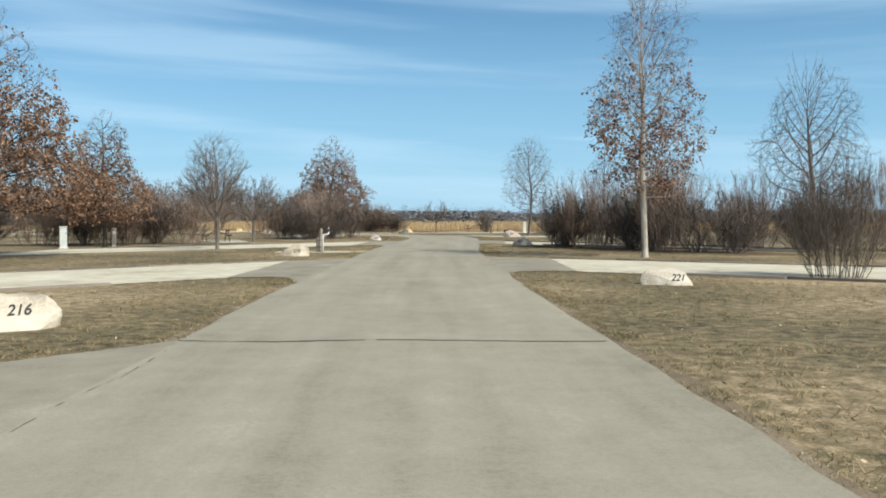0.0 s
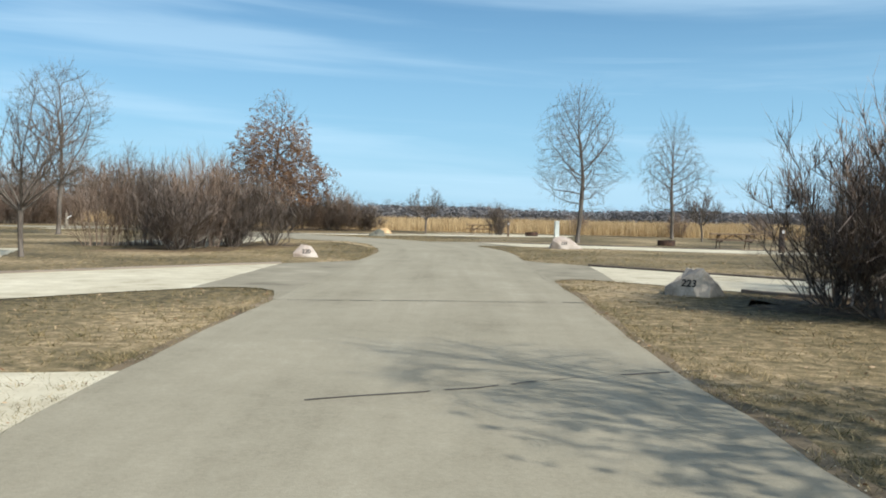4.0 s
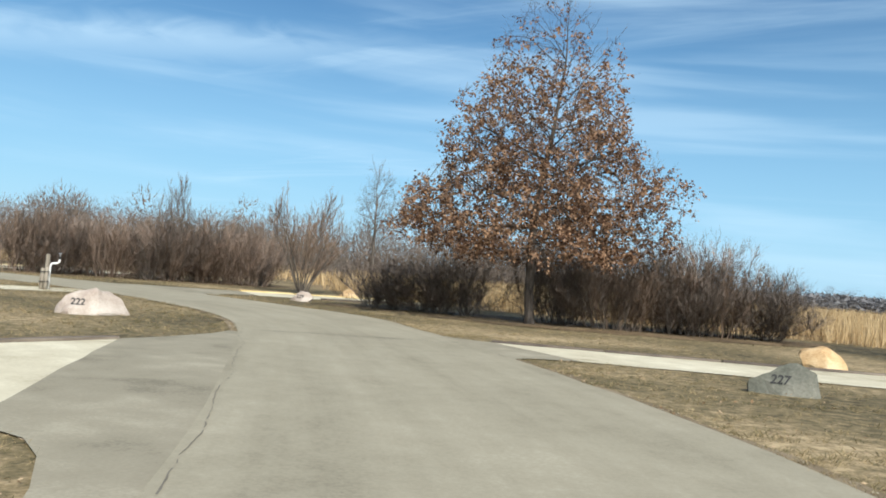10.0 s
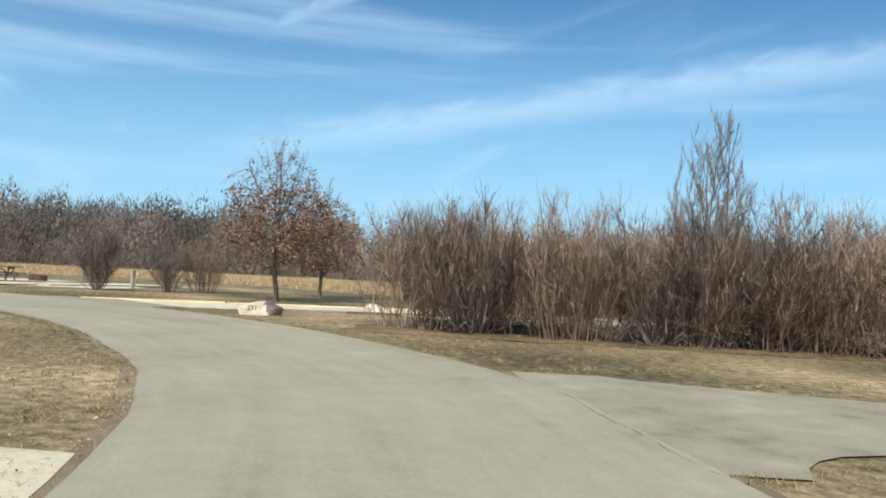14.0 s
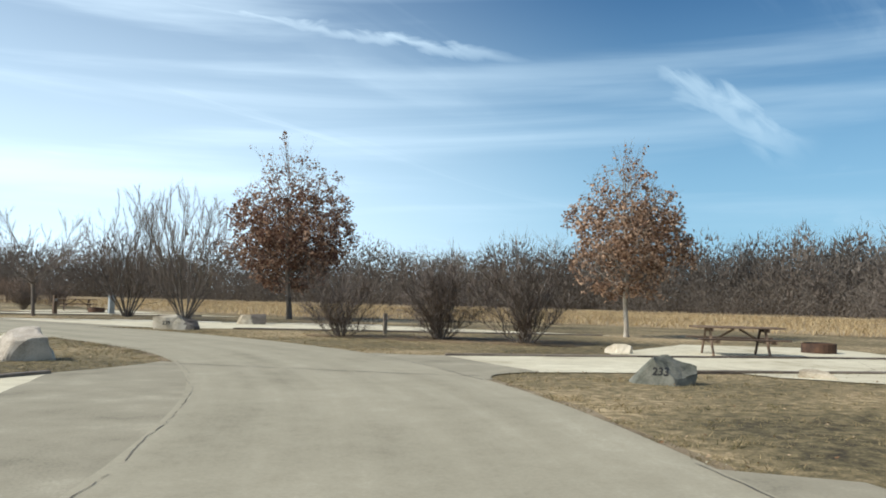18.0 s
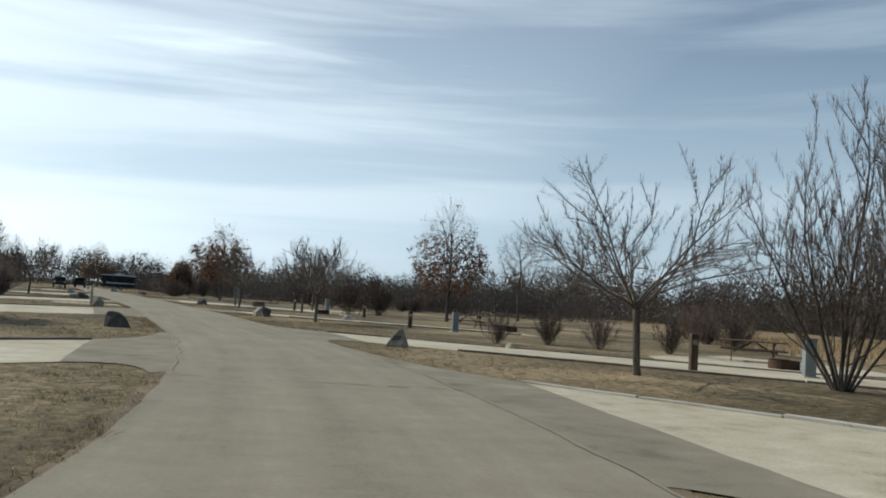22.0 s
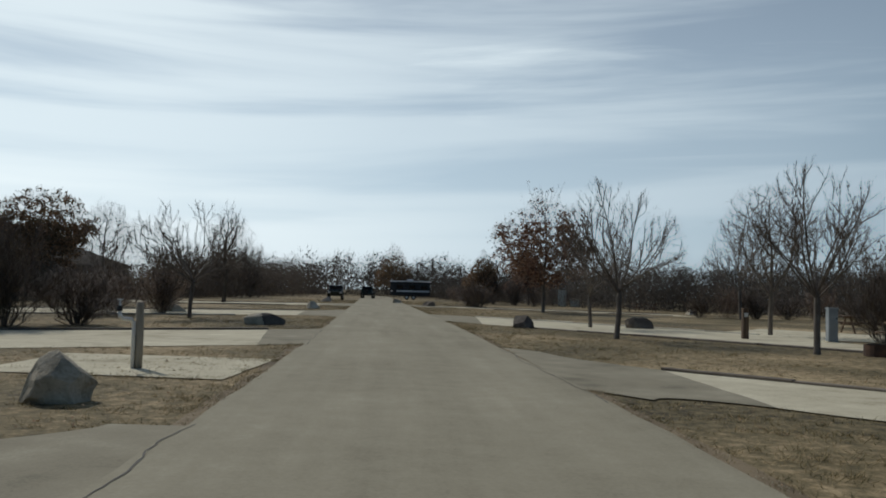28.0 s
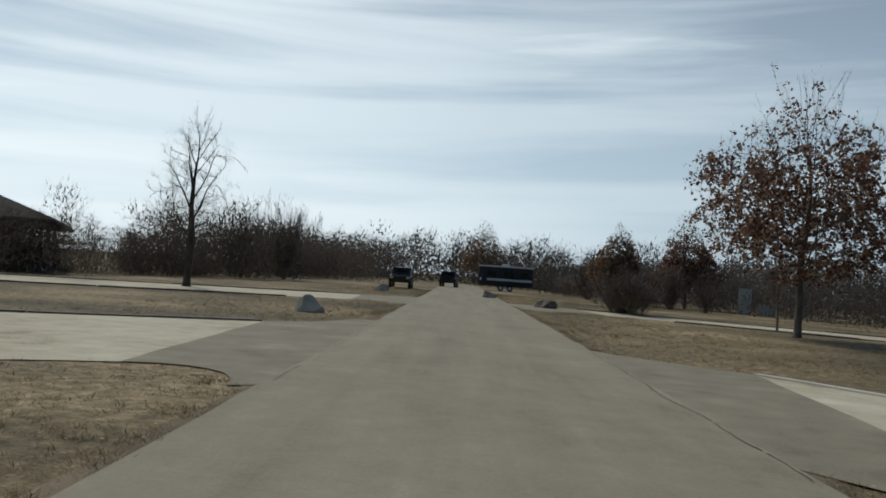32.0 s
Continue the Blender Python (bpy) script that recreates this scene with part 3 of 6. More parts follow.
# pair up the edges by length
NR = 360
LE, RE = resample(LEFT, NR), resample(RIGHT, NR)
CROSS = []      # the right edge point square across from each left one
for i in range(NR):
    t = LE[min(i + 1, NR - 1)] - LE[max(i - 1, 0)]
    nrm = np.array([t[1], -t[0]]) / np.linalg.norm(t)
    w = RIGHT - LE[i]
    along, off = w @ (t / np.linalg.norm(t)), w @ nrm
    ok = (off > 3) & (off < 7)
    k = np.argmin(np.where(ok, np.abs(along), 1e9))
    CROSS.append(LE[i] + nrm * off[k])
CROSS = np.array(CROSS)
LEJ = LE + np.array([noise.noise(Vector((p[0], p[1], 2))) for p in LE])[:, None] * 0.06
REJ = CROSS + np.array([noise.noise(Vector((p[0], p[1], 5))) for p in CROSS])[:, None] * 0.06
s = Soup()
s.raw(*ribbon(LEJ, REJ, 0.014, 6))
road = s.mesh("road", M["asphalt"], True)
uv = road.uv_layers.new(name="lane")
run = np.r_[0, np.cumsum(np.linalg.norm(np.diff(LEJ, axis=0), axis=1))]
idx = np.zeros(len(road.loops), int)
road.loops.foreach_get("vertex_index", idx)
uv.data.foreach_set("uv", np.stack([idx % 7 / 6 * 4.8, run[idx // 7]], 1).ravel())
tagged(new("road", road), "single lane of pale worn grey-tan asphalt", "road", kind="structure")
# crumbled soil edge along both sides of the road
for line, side in ((LEJ, -1), (REJ, 1)):
    t = np.gradient(line, axis=0)
    nrm = np.stack([t[:, 1], -t[:, 0]], 1) / np.linalg.norm(t, axis=1)[:, None]
    wid = np.array([0.16 + 0.14 * noise.noise(Vector((p[0] * 0.7, p[1] * 0.7, 9))) for p in line])[:, None]
    s = Soup()
    s.raw(*ribbon(line - nrm * side * 0.1, line + nrm * side * wid, 0.003, 2))
    tagged(new("road_verge", s.mesh("road_verge", M["edge"])), "narrow crumbled dark soil edge beside the asphalt", "verge", kind="structure")


def sheet(name, pts, z, material, label, category, jitter=0.05, step=0.6):
    """A flat patch with a slightly uneven outline."""
    out = []
    n = len(pts)
    for i in range(n):
        a, b = np.array(pts[i], float), np.array(pts[(i + 1) % n], float)
        k = max(int(np.linalg.norm(b - a) / step), 1)
        for j in range(k):
            p = a + (b - a) * j / k
            q = noise.noise_vector(Vector((p[0] * 1.3, p[1] * 1.3, z * 50)))
            out.append((p[0] + q[0] * jitter, p[1] + q[1] * jitter, z))
    bm = bmesh.new()
    f = bm.faces.new([bm.verts.new(p) for p in out])
    if f.normal.z < 0 or f.calc_area() and sum((out[i][0] * out[(i + 1) % len(out)][1] - out[(i + 1) % len(out)][0] * out[i][1]) for i in range(len(out))) < 0:
        f.normal_flip()
    bmesh.ops.triangulate(bm, faces=bm.faces[:])
    return tagged(new(name, done(bm, name, material)), label, category, kind="structure")


TIMBER = {}
for key in ("timber", "timber_new", "timber_sunlit"):
    TIMBER[key] = [done(bevel_box((-1.2, -0.075, -0.08), (1.2, 0.075, 0.055), 0.012, 1, 0.012, 3, k), "timber", M[key]) for k in range(3)]


def edging(a, b, kind="timber", skip=0.0, until=1.0):
    """Landscape timbers laid end to end from a to b."""
    a, b = np.array(a, float), np.array(b, float)
    L = np.linalg.norm(b - a)
    yaw = math.degrees(math.atan2(b[1] - a[1], b[0] - a[0]))
    k = int(L * (until - skip) / 2.42)
    for i in range(k):
        p = a + (b - a) * (skip + (i + 0.5) * 2.42 / L)
        ob = new("edging_timber", TIMBER[kind][int(rng.integers(3))])
        ob.matrix_basis = pose(p[0] + rng.normal(0, 0.015), p[1] + rng.normal(0, 0.015), rng.normal(0, 0.008), 0, 0, yaw + rng.normal(0, 0.7))
        tagged(ob, "yellow fresh timber edging beside the gravel pad" if kind == "timber_new" else "weathered timber edging a gravel pad, coloured as if sunlit" if kind == "timber_sunlit" else "weathered dark landscape timber edging a gravel pad", "timber", "timbers edging the pads")


PADS, APRONS = [], []


def fillet(p, other, corner, d):
    """The curved flare from the road's edge at p into the side of a pad that starts at corner and runs along d."""
    t = other - p
    det = t[1] * d[0] - t[0] * d[1]
    u = ((corner[1] - p[1]) * d[0] - (corner[0] - p[0]) * d[1]) / det if abs(det) > 1e-6 else 0.2
    c = 0.3 * (p + corner) / 2 + 0.7 * (p + t * min(max(u, 0.03), 0.45))
    return [p * (1 - k) ** 2 + c * 2 * k * (1 - k) + corner * k * k for k in np.linspace(0, 1, 7)]


def driveway(mouth_near, mouth_far, near, far, way, length, kind="timber", far_kind=None, both=True, skip=0.0):
    """A back-in campsite pad: an asphalt apron at the road, then white crushed stone between timbers."""
    d = np.array(way, float) / np.hypot(*way)
    near, far = np.array(near, float), np.array(far, float)
    mn, mf = np.array(mouth_near, float), np.array(mouth_far, float)
    mid = (near + far) / 2
    back = (mn + mf) / 2 - mid
    back = back / np.linalg.norm(back) * 1.3
    n2, f2 = near + d * length, far + d * length
    flare = [mn + back, *fillet(mn, mf, near, d), *fillet(mf, mn, far, d)[::-1], mf + back]
    sheet("apron", flare, 0.009, M["apron"], "grey asphalt apron joining the road to a campsite pad", "apron")
    ov = -d * 0.15
    sheet("gravel_pad", [near + ov, n2, f2, far + ov], 0.005, M["limestone"], "white crushed limestone campsite parking pad", "gravel pad", 0.1)
    PADS.append((near, n2, f2, far, mn, mf))
    APRONS.append(np.array(flare))
    edging(far, f2, far_kind or kind, skip)
    if both:
        edging(near, n2, kind, 0.16)


driveway((1.45, 20.5), (1.45, 30.4), (3.4, 21.6), (3.6, 28.9), (0.86, -0.50), 17)
driveway((1.7, 46.5), (2.0, 55.3), (3.2, 47.1), (3.7, 52.9), (0.70, -0.71), 18)
driveway((1.3, 66.6), (-0.8, 72.9), (3.2, 68.1), (1.6, 73.4), (0.93, -0.34), 18, both=False)
driveway((-8.8, 82.2), (-11.9, 85.5), (-7.9, 83.4), (-10.7, 85.3), (0.92, 0.38), 19, both=False)
driveway((-25.2, 92.2), (-31.0, 94.0), (-25.4, 94.6), (-28.4, 96.8), (0.60, 0.80), 16, "timber", "timber_new")
driveway((-45.8, 88.2), (-51.9, 85.4), (-47.0, 89.2), (-51.2, 87.1), (0.05, 1.0), 16, "timber", "timber_new", skip=-0.07)
driveway((-57.0, 79.5), (-60.7, 74.4), (-58.9, 79.5), (-61.3, 75.9), (-0.68, 0.73), 16)
driveway((-63.9, 59.2), (-62.7, 43.2), (-65.5, 60.6), (-65.3, 50.4), (-0.62, 0.78), 18, "timber", "timber_sunlit")
driveway((-62.1, 40.2), (-59.9, 29.3), (-63.4, 39.2), (-62.4, 33.4), (-0.81, 0.59), 20)
driveway((-57.0, 13.8), (-55.0, 5.6), (-58.5, 14.0), (-57.5, 9.2), (-0.82, 0.57), 19)
driveway((-50.6, -10.9), (-47.1, -21.4), (-51.7, -9.6), (-50.0, -19.6), (-0.74, 0.67), 19, "timber", "timber_sunlit")
driveway((-43.2, -41.5), (-40.0, -49.5), (-45.5, -42.5), (-43.5, -48.0), (-0.80, 0.30), 20)
driveway((-2.9, -2.0), (-3.05, 9.1), (-4.8, 0.0), (-5.0, 6.8), (-0.68, -0.73), 16)
driveway((-3.4, 17.8), (-3.35, 29.2), (-5.2, 19.0), (-5.3, 26.9), (-0.70, -0.71), 17)
driveway((-3.4, 41.9), (-3.1, 53.5), (-5.2, 43.7), (-5.0, 51.3), (-0.68, -0.73), 19, both=False)
driveway((-5.8, 70.5), (-14.2, 80.9), (-9.0, 72.6), (-13.6, 77.9), (-0.05, -1.0), 13, both=False)
driveway((-43.7, 84.0), (-55.5, 73.1), (-46.0, 80.6), (-52.7, 73.8), (0.99, 0.14), 13, both=False)
driveway((-58.7, 51.8), (-57.1, 40.0), (-57.0, 50.6), (-56.2, 44.6), (0.70, 0.71), 17, both=False)
driveway((-55.3, 30.0), (-51.7, 17.7), (-52.8, 28.9), (-50.7, 19.4), (0.74, 0.67), 19, both=False)
driveway((-49.8, 6.1), (-47.5, -1.5), (-48.6, 7.0), (-46.2, 0.4), (0.74, 0.67), 19, both=False)
driveway((-44.1, -12.4), (-40.4, -24.6), (-42.1, -13.2), (-39.6, -21.4), (0.73, 0.68), 19, "timber_sunlit", "timber")
driveway((-37.0, -37.0), (-34.0, -47.5), (-35.0, -37.5), (-32.5, -45.0), (0.74, 0.67), 18)
# small pads under the water hydrants
for q in ([(-3.4, 34.0), (-3.5, 36.0), (-7.4, 35.4), (-7.2, 33.6)], [(-24.6, 86.8), (-26.8, 87.2), (-28.2, 84.6), (-25.6, 83.9)],
          [(-58.7, 64.6), (-59.0, 61.7), (-55.5, 62.2), (-55.6, 64.4)], [(-51.0, 13.8), (-50.4, 10.3), (-46.5, 10.9), (-47.2, 14.2)]):
    sheet("hydrant_pad", q, 0.007, M["limestone"], "small white gravel pad at a water hydrant", "gravel pad")
sheet("gravel_pad", [(-13.6, 48.5), (-12.2, 50.2), (-14.8, 57.0), (-17.0, 55.0)], 0.005, M["limestone"], "white gravel patch under a picnic table", "gravel pad", 0.15)
# gravel round the tables and fire rings
for q in ([(-62.0, 81.2), (-61.2, 83.4), (-61.6, 86.5), (-64.6, 88.5), (-70.0, 86.2), (-74.0, 82.6), (-72.0, 78.6), (-65.5, 78.4)], [(-2.6, 87.4), (-0.3, 85.4), (4.3, 86.8), (9.0, 89.0), (10.3, 94.0), (7.0, 96.0), (1.0, 94.5), (-1.2, 92.0)],
          [(-72.6, 41.0), (-77.0, 43.2), (-80.5, 43.0), (-81.0, 38.5), (-78.4, 35.0), (-73.5, 38.0)], [(-60.6, -8.2), (-65.8, -4.8), (-68.5, -11.0), (-64.0, -15.0)], [(-46.5, 96.0), (-43.0, 97.5), (-42.5, 101.0), (-45.5, 106.5), (-49.0, 106.0), (-48.5, 98.0)]):
    sheet("table_pad", q, 0.009, M["limestone"], "white crushed stone round a picnic table", "gravel pad", 0.2)
sheet("sand_patch", smooth_line([(-3.10, 62.4), (-3.35, 64.0), (-3.65, 65.6), (-4.2, 67.8), (-5.1, 69.9), (-5.95, 70.9), (-6.7, 71.1), (-5.7, 69.5), (-5.0, 67.8), (-4.15, 65.5), (-3.6, 63.7), (-3.10, 62.4)], 0.3), 0.007, M["sand"], "tan gravel worn beside the inside of the bend", "gravel", 0.06)

# brown beds of fallen leaves under the shrubs
for q in ([(-65.9, 67.6), (-67.2, 67.2), (-69.8, 71.5), (-70.4, 76.0), (-67.8, 76.6), (-66.4, 72.6)], [(-21.5, 93.4), (-13.0, 92.7), (-5.5, 97.5), (-6.0, 101.0), (-14.0, 98.5), (-21.0, 96.6)],
          [(-41.8, 93.6), (-38.6, 93.0), (-33.0, 105.0), (-36.0, 107.0)], [(4.4, 42.4), (10.8, 32.4), (14.0, 33.5), (8.0, 46.0)], [(-12.4, 56.0), (-8.6, 57.0), (-6.2, 65.0), (-10.0, 66.0)]):
    sheet("mulch_bed", smooth_line(q + q[:1], 0.5), 0.001, M["mulch"], "bed of brown fallen leaves under shrubs", "mulch bed", 0.55, 0.22)


# ---- trees and shrubs ----
def unit(v):
    return v / (np.linalg.norm(v) + 1e-9)


def aside(g, t, deg):
    """A direction that leaves t by deg degrees."""
    r = unit(np.cross(t, g.normal(0, 1, 3)))
    a = radians(deg)
    return t * math.cos(a) + r * math.sin(a)


def leaf_quads(g, soup, tips, per, size, keep):
    """Clusters of small folded leaves hung on the twig ends that keep() lets bear leaves."""
    c = []
    for a, b in tips:
        if g.random() > keep(a):
            continue
        for _ in range(per):
            p = a + (b - a) * 0.8 * g.random() + g.normal(0, size * 0.5, 3)
            u = unit(g.normal(0, 1, 3) + np.array([0, 0, -0.5]))
            w = unit(np.cross(u, g.normal(0, 1, 3)))
            L, W = size * g.uniform(0.7, 1.3), size * g.uniform(0.28, 0.5)
            c.append([p, p + u * L * 0.5 + w * W, p + u * L, p + u * L * 0.5 - w * W])
    if c:
        soup.quads(c)


CROWNS = {     # clear trunk, height of the widest part, pull upwards, trunk height, limbs at the fork
    "oak": (0.19, 0.10, 0.03, 0.97, 0), "oval": (0.20, 0.30, 0.10, 0.90, 0), "whip": (0.26, 0.35, 0.30, 0.97, 0),
    "round": (0.23, 0.45, 0.12, 0.55, 5), "vase": (0.25, 0.60, 0.10, 0.32, 13), "clump": (0.16, 0.72, 0.30, 0.0, 12)}


def crown_points(g, habit, h, w, n, seed):
    """Places inside the crown's outline that the twigs will reach for."""
    clear, wide = CROWNS[habit][:2]
    k = g.random(n * 6)
    if habit == "oak":
        r = np.minimum(0.72 + 2.8 * k, (1.02 - k) ** 0.80 * 1.06)
    else:
        r = np.where(k < wide, (k / wide).clip(0, 1) ** (0.55 if habit != "clump" else 0.75), np.sqrt((1 - ((k - wide) / (1 - wide)) ** 2).clip(0, 1)))
        r = np.maximum(r, 0.12)
    ok = g.random(n * 6) < r * r / (r * r).max()
    k, r = k[ok][:n], r[ok][:n]
    az = g.uniform(0, 2 * np.pi, len(k))
    lump = np.array([noise.noise(Vector((math.cos(t) * 1.3, math.sin(t) * 1.3, z * 4 + seed * 3.7))) + 0.6 * noise.noise(Vector((math.cos(t) * 3.5, math.sin(t) * 3.5, z * 9 + seed))) for t, z in zip(az, k)])
    rad = w / 2 * r * (1 + 0.42 * lump) * g.random(len(k)) ** 0.47
    z = h * (clear + (1 - clear) * k * (1 + 0.05 * lump))
    return np.stack([np.cos(az) * rad, np.sin(az) * rad, z], 1)


def colonize(g, pts, par, goal, step, pull, reach=None, most=110, lo=0.0, hold=0.2, kill=1.3):
    """Branches that grow node by node from pts towards the nearest of the goals within reach; nodes below lo stay bare."""
    n, cap = len(pts), len(pts) + 9 * len(goal) + 100
    P, D, Q = np.zeros((cap, 3)), np.zeros((cap, 3)), np.full(cap, -1)
    last, kids = np.full((cap, 3), 1e6), np.zeros(cap, int)
    P[:n], Q[:n] = pts, par
    up = Q[:n] >= 0
    d = P[:n] - P[np.maximum(Q[:n], 0)]
    D[:n] = np.where(up[:, None], d / (np.linalg.norm(d, axis=1)[:, None] + 1e-9), (0, 0, 1))
    live = np.where(P[:n, 2] >= lo)[0]
    near, dist = np.zeros(len(goal), int), np.full(len(goal), 1e9)
    for part_ in np.array_split(live, max(len(live) // 400, 1)):
        e2 = ((goal[:, None, :] - P[part_][None]) ** 2).sum(-1)
        j, e = e2.argmin(1), np.sqrt(e2.min(1))
        near, dist = np.where(e < dist, part_[j], near), np.minimum(e, dist)
    for _ in range(most):
        keep = dist > step * kill
        goal, near, dist = goal[keep], near[keep], dist[keep]
        act = np.arange(len(goal)) if reach is None else np.where(dist < reach)[0]
        if len(act) < 2 or n > cap - len(act):
            break
        ids, inv = np.unique(near[act], return_inverse=True)
        mean = np.zeros((len(ids), 3))
        np.add.at(mean, inv, (goal[act] - P[near[act]]) / dist[act, None])
        mean /= np.linalg.norm(mean, axis=1)[:, None] + 1e-9
        d = mean + 0.85 * D[ids] + np.array([0, 0, pull]) + g.normal(0, 0.10, mean.shape)
        d /= np.linalg.norm(d, axis=1)[:, None] + 1e-9
        foot = P[ids] - np.stack([np.zeros(len(ids)), np.zeros(len(ids)), P[ids, 2] * hold], 1)
        foot /= np.linalg.norm(foot, axis=1)[:, None] + 1e-9
        d += foot * (0.30 - (d * foot).sum(1)).clip(0, None)[:, None]      # nothing turns back into the crown
        d /= np.linalg.norm(d, axis=1)[:, None] + 1e-9
        p = P[ids] + d * step
        bad = (kids[ids] >= 3) | (np.abs(p - last[ids]).sum(1) < step * 0.5)
        kids[ids[bad]] = 9
        ids, p, d = ids[~bad], p[~bad], d[~bad]
        kids[ids] += 1
        last[ids] = p
        k = len(ids)
        P[n:n + k], Q[n:n + k], D[n:n + k] = p, ids, d
        fresh = np.arange(n, n + k)
        n += k
        shut = kids[near] >= 9      # a blocked node gives its goals up
        goal, near, dist = goal[~shut], near[~shut], dist[~shut]
        if not k or not len(goal):
            if bad.any() and len(goal):
                continue
            break
        e2 = ((goal[:, None, :] - p[None]) ** 2).sum(-1)
        j, e = e2.argmin(1), np.sqrt(e2.min(1))
        near, dist = np.where(e < dist, fresh[j], near), np.minimum(e, dist)
    return P[:n], Q[:n], D[:n]


def slivers(soup, a, b, r):
    """Many fine twigs at once, each one thin sliver from a to b."""
    d = b - a
    s = np.stack([d[:, 1], -d[:, 0], 0.3 * (d[:, 0] - d[:, 1])], 1)
    s *= r / (np.linalg.norm(s, axis=1)[:, None] + 1e-9)
    v = np.stack([a - s, a + s, b], 1).reshape(-1, 3)
    soup.v.append(v)
    soup.f.extend(map(tuple, (np.arange(len(v)) + soup.n).reshape(-1, 3).tolist()))
    soup.n += len(v)


def scatter(g, d, spread):
    v = d + g.normal(0, spread, d.shape)
    return v / (np.linalg.norm(v, axis=1)[:, None] + 1e-9)


def grow(seed, habit, h, w, leafy=0.0, leaf_size=0.12, dens=1.0, rtrunk=None, full=1.0):
    """Soups of wood, twigs and leaves for a tree of height h and crown width w standing at the origin."""
    g = np.random.default_rng(seed)
    wood, fine, leaves = Soup(), Soup(), Soup()
    r0 = rtrunk or h * 0.0125 + 0.02
    tw = 0.0085 if habit == "whip" else 0.0075 if rtrunk else 0.0058
    if habit in ("shrub", "crooked"):     # straight or crooked stems fan out of a narrow foot and end in a dome of fine twigs
        bent = habit == "crooked"
        ns, foot = int((26 if bent else 32) * dens), 0.05 if bent else 0.10 if dens < 1.1 else 0.22
        az, k = np.arange(ns) * 2.399 + g.normal(0, 0.3, ns), np.sqrt((np.arange(ns) + 0.5) / ns)
        tip = np.stack([np.cos(az) * k * w * 0.46, np.sin(az) * k * w * 0.46, h * ((0.28 if bent else 0.42) + (0.55 if bent else 0.50) * np.sqrt(1.02 - k * k) + g.normal(0, 0.06, ns))], 1)
        base = np.stack([np.cos(az) * k * w * foot, np.sin(az) * k * w * foot, np.full(ns, -0.08)], 1)
        u = np.linspace(0, 1, 7)[:, None]
        for i in range(ns):
            q = base[i] + (tip[i] - base[i]) * u * np.array([1, 1, 0]) ** 1 + (tip[i] - base[i]) * np.array([0, 0, 1]) * (u * 1.25 - 0.25 * u * u)
            q += np.vstack([np.zeros(3), np.cumsum(g.normal(0, 0.11 if bent else 0.06, (6, 3)), 0)])
            wood.tube(q, np.linspace(g.uniform(0.007, 0.015) * (1.5 if bent else 1), 0.003, 7), 3)
            m = int((56 if bent else 38) * dens)
            f = 0.10 + 0.88 * g.random(m) ** 0.85
            j = np.minimum((f * 6).astype(int), 5)
            a = q[j] + (q[j + 1] - q[j]) * (f * 6 - j)[:, None]
            d = scatter(g, unit(q[-1] - q[0])[None] + np.array([[0, 0, 0.15]]) + (0.6 if bent else 0.5) * a / (np.linalg.norm(a, axis=1)[:, None] + 0.3), 0.85 if bent else 0.72)
            L = h * g.uniform(0.12, 0.30, m)[:, None] * (1.15 - 0.55 * f[:, None])
            b = a + d * L
            slivers(fine, a, b, 0.006 if bent else 0.005)
            for _ in range(3):
                c = a + (b - a) * g.uniform(0.1, 0.95, (m, 1))
                slivers(fine, c, c + scatter(g, d + np.array([[0, 0, 0.15]]), 0.42) * L * g.uniform(0.3, 0.75, (m, 1)), 0.0046 if bent else 0.004)
        return wood, fine, leaves
    clear, wide, pull, top, limbs = CROWNS[habit]
    step = 0.03 * h
    pts, par = [(0, 0, -0.1)], [-1]

    def extend(start, d, length, bend, wob=0.05):
        i, p, d = start, np.array(pts[start], float), unit(np.array(d, float))
        for _ in range(max(int(round(length / step)), 1)):
            d = unit(d + np.array([0, 0, bend]) + g.normal(0, wob, 3))
            p = p + d * step
            if habit in ("vase", "clump") and p[2] > 0.4 * h and (math.hypot(p[0], p[1]) / w * 2) ** 2 + ((p[2] / h - 0.4) / 0.6) ** 2.6 > g.uniform(0.86, 1.06):
                break
            pts.append(tuple(p)), par.append(i)
            i = len(pts) - 1
        return i
    def shoots(foot, high, lo, hi):
        """Side branches along a limb, shorter towards its tip, with branches of their own."""
        turn = 0.012 if habit == "vase" else 0.03
        for j in range(foot + 4, high, 2):
            t = unit(np.array(pts[j + 1]) - np.array(pts[j]))
            k0 = len(pts)
            extend(j, aside(g, t, g.uniform(lo, hi)), h * g.uniform(0.16, 0.38) * (1.1 - 0.6 * (j - foot) / (high - foot)), turn, 0.05)
            for q in range(k0 + 1, len(pts), 2):
                extend(q, aside(g, t, g.uniform(lo, hi + 2)), h * g.uniform(0.06, 0.16), turn, 0.05)
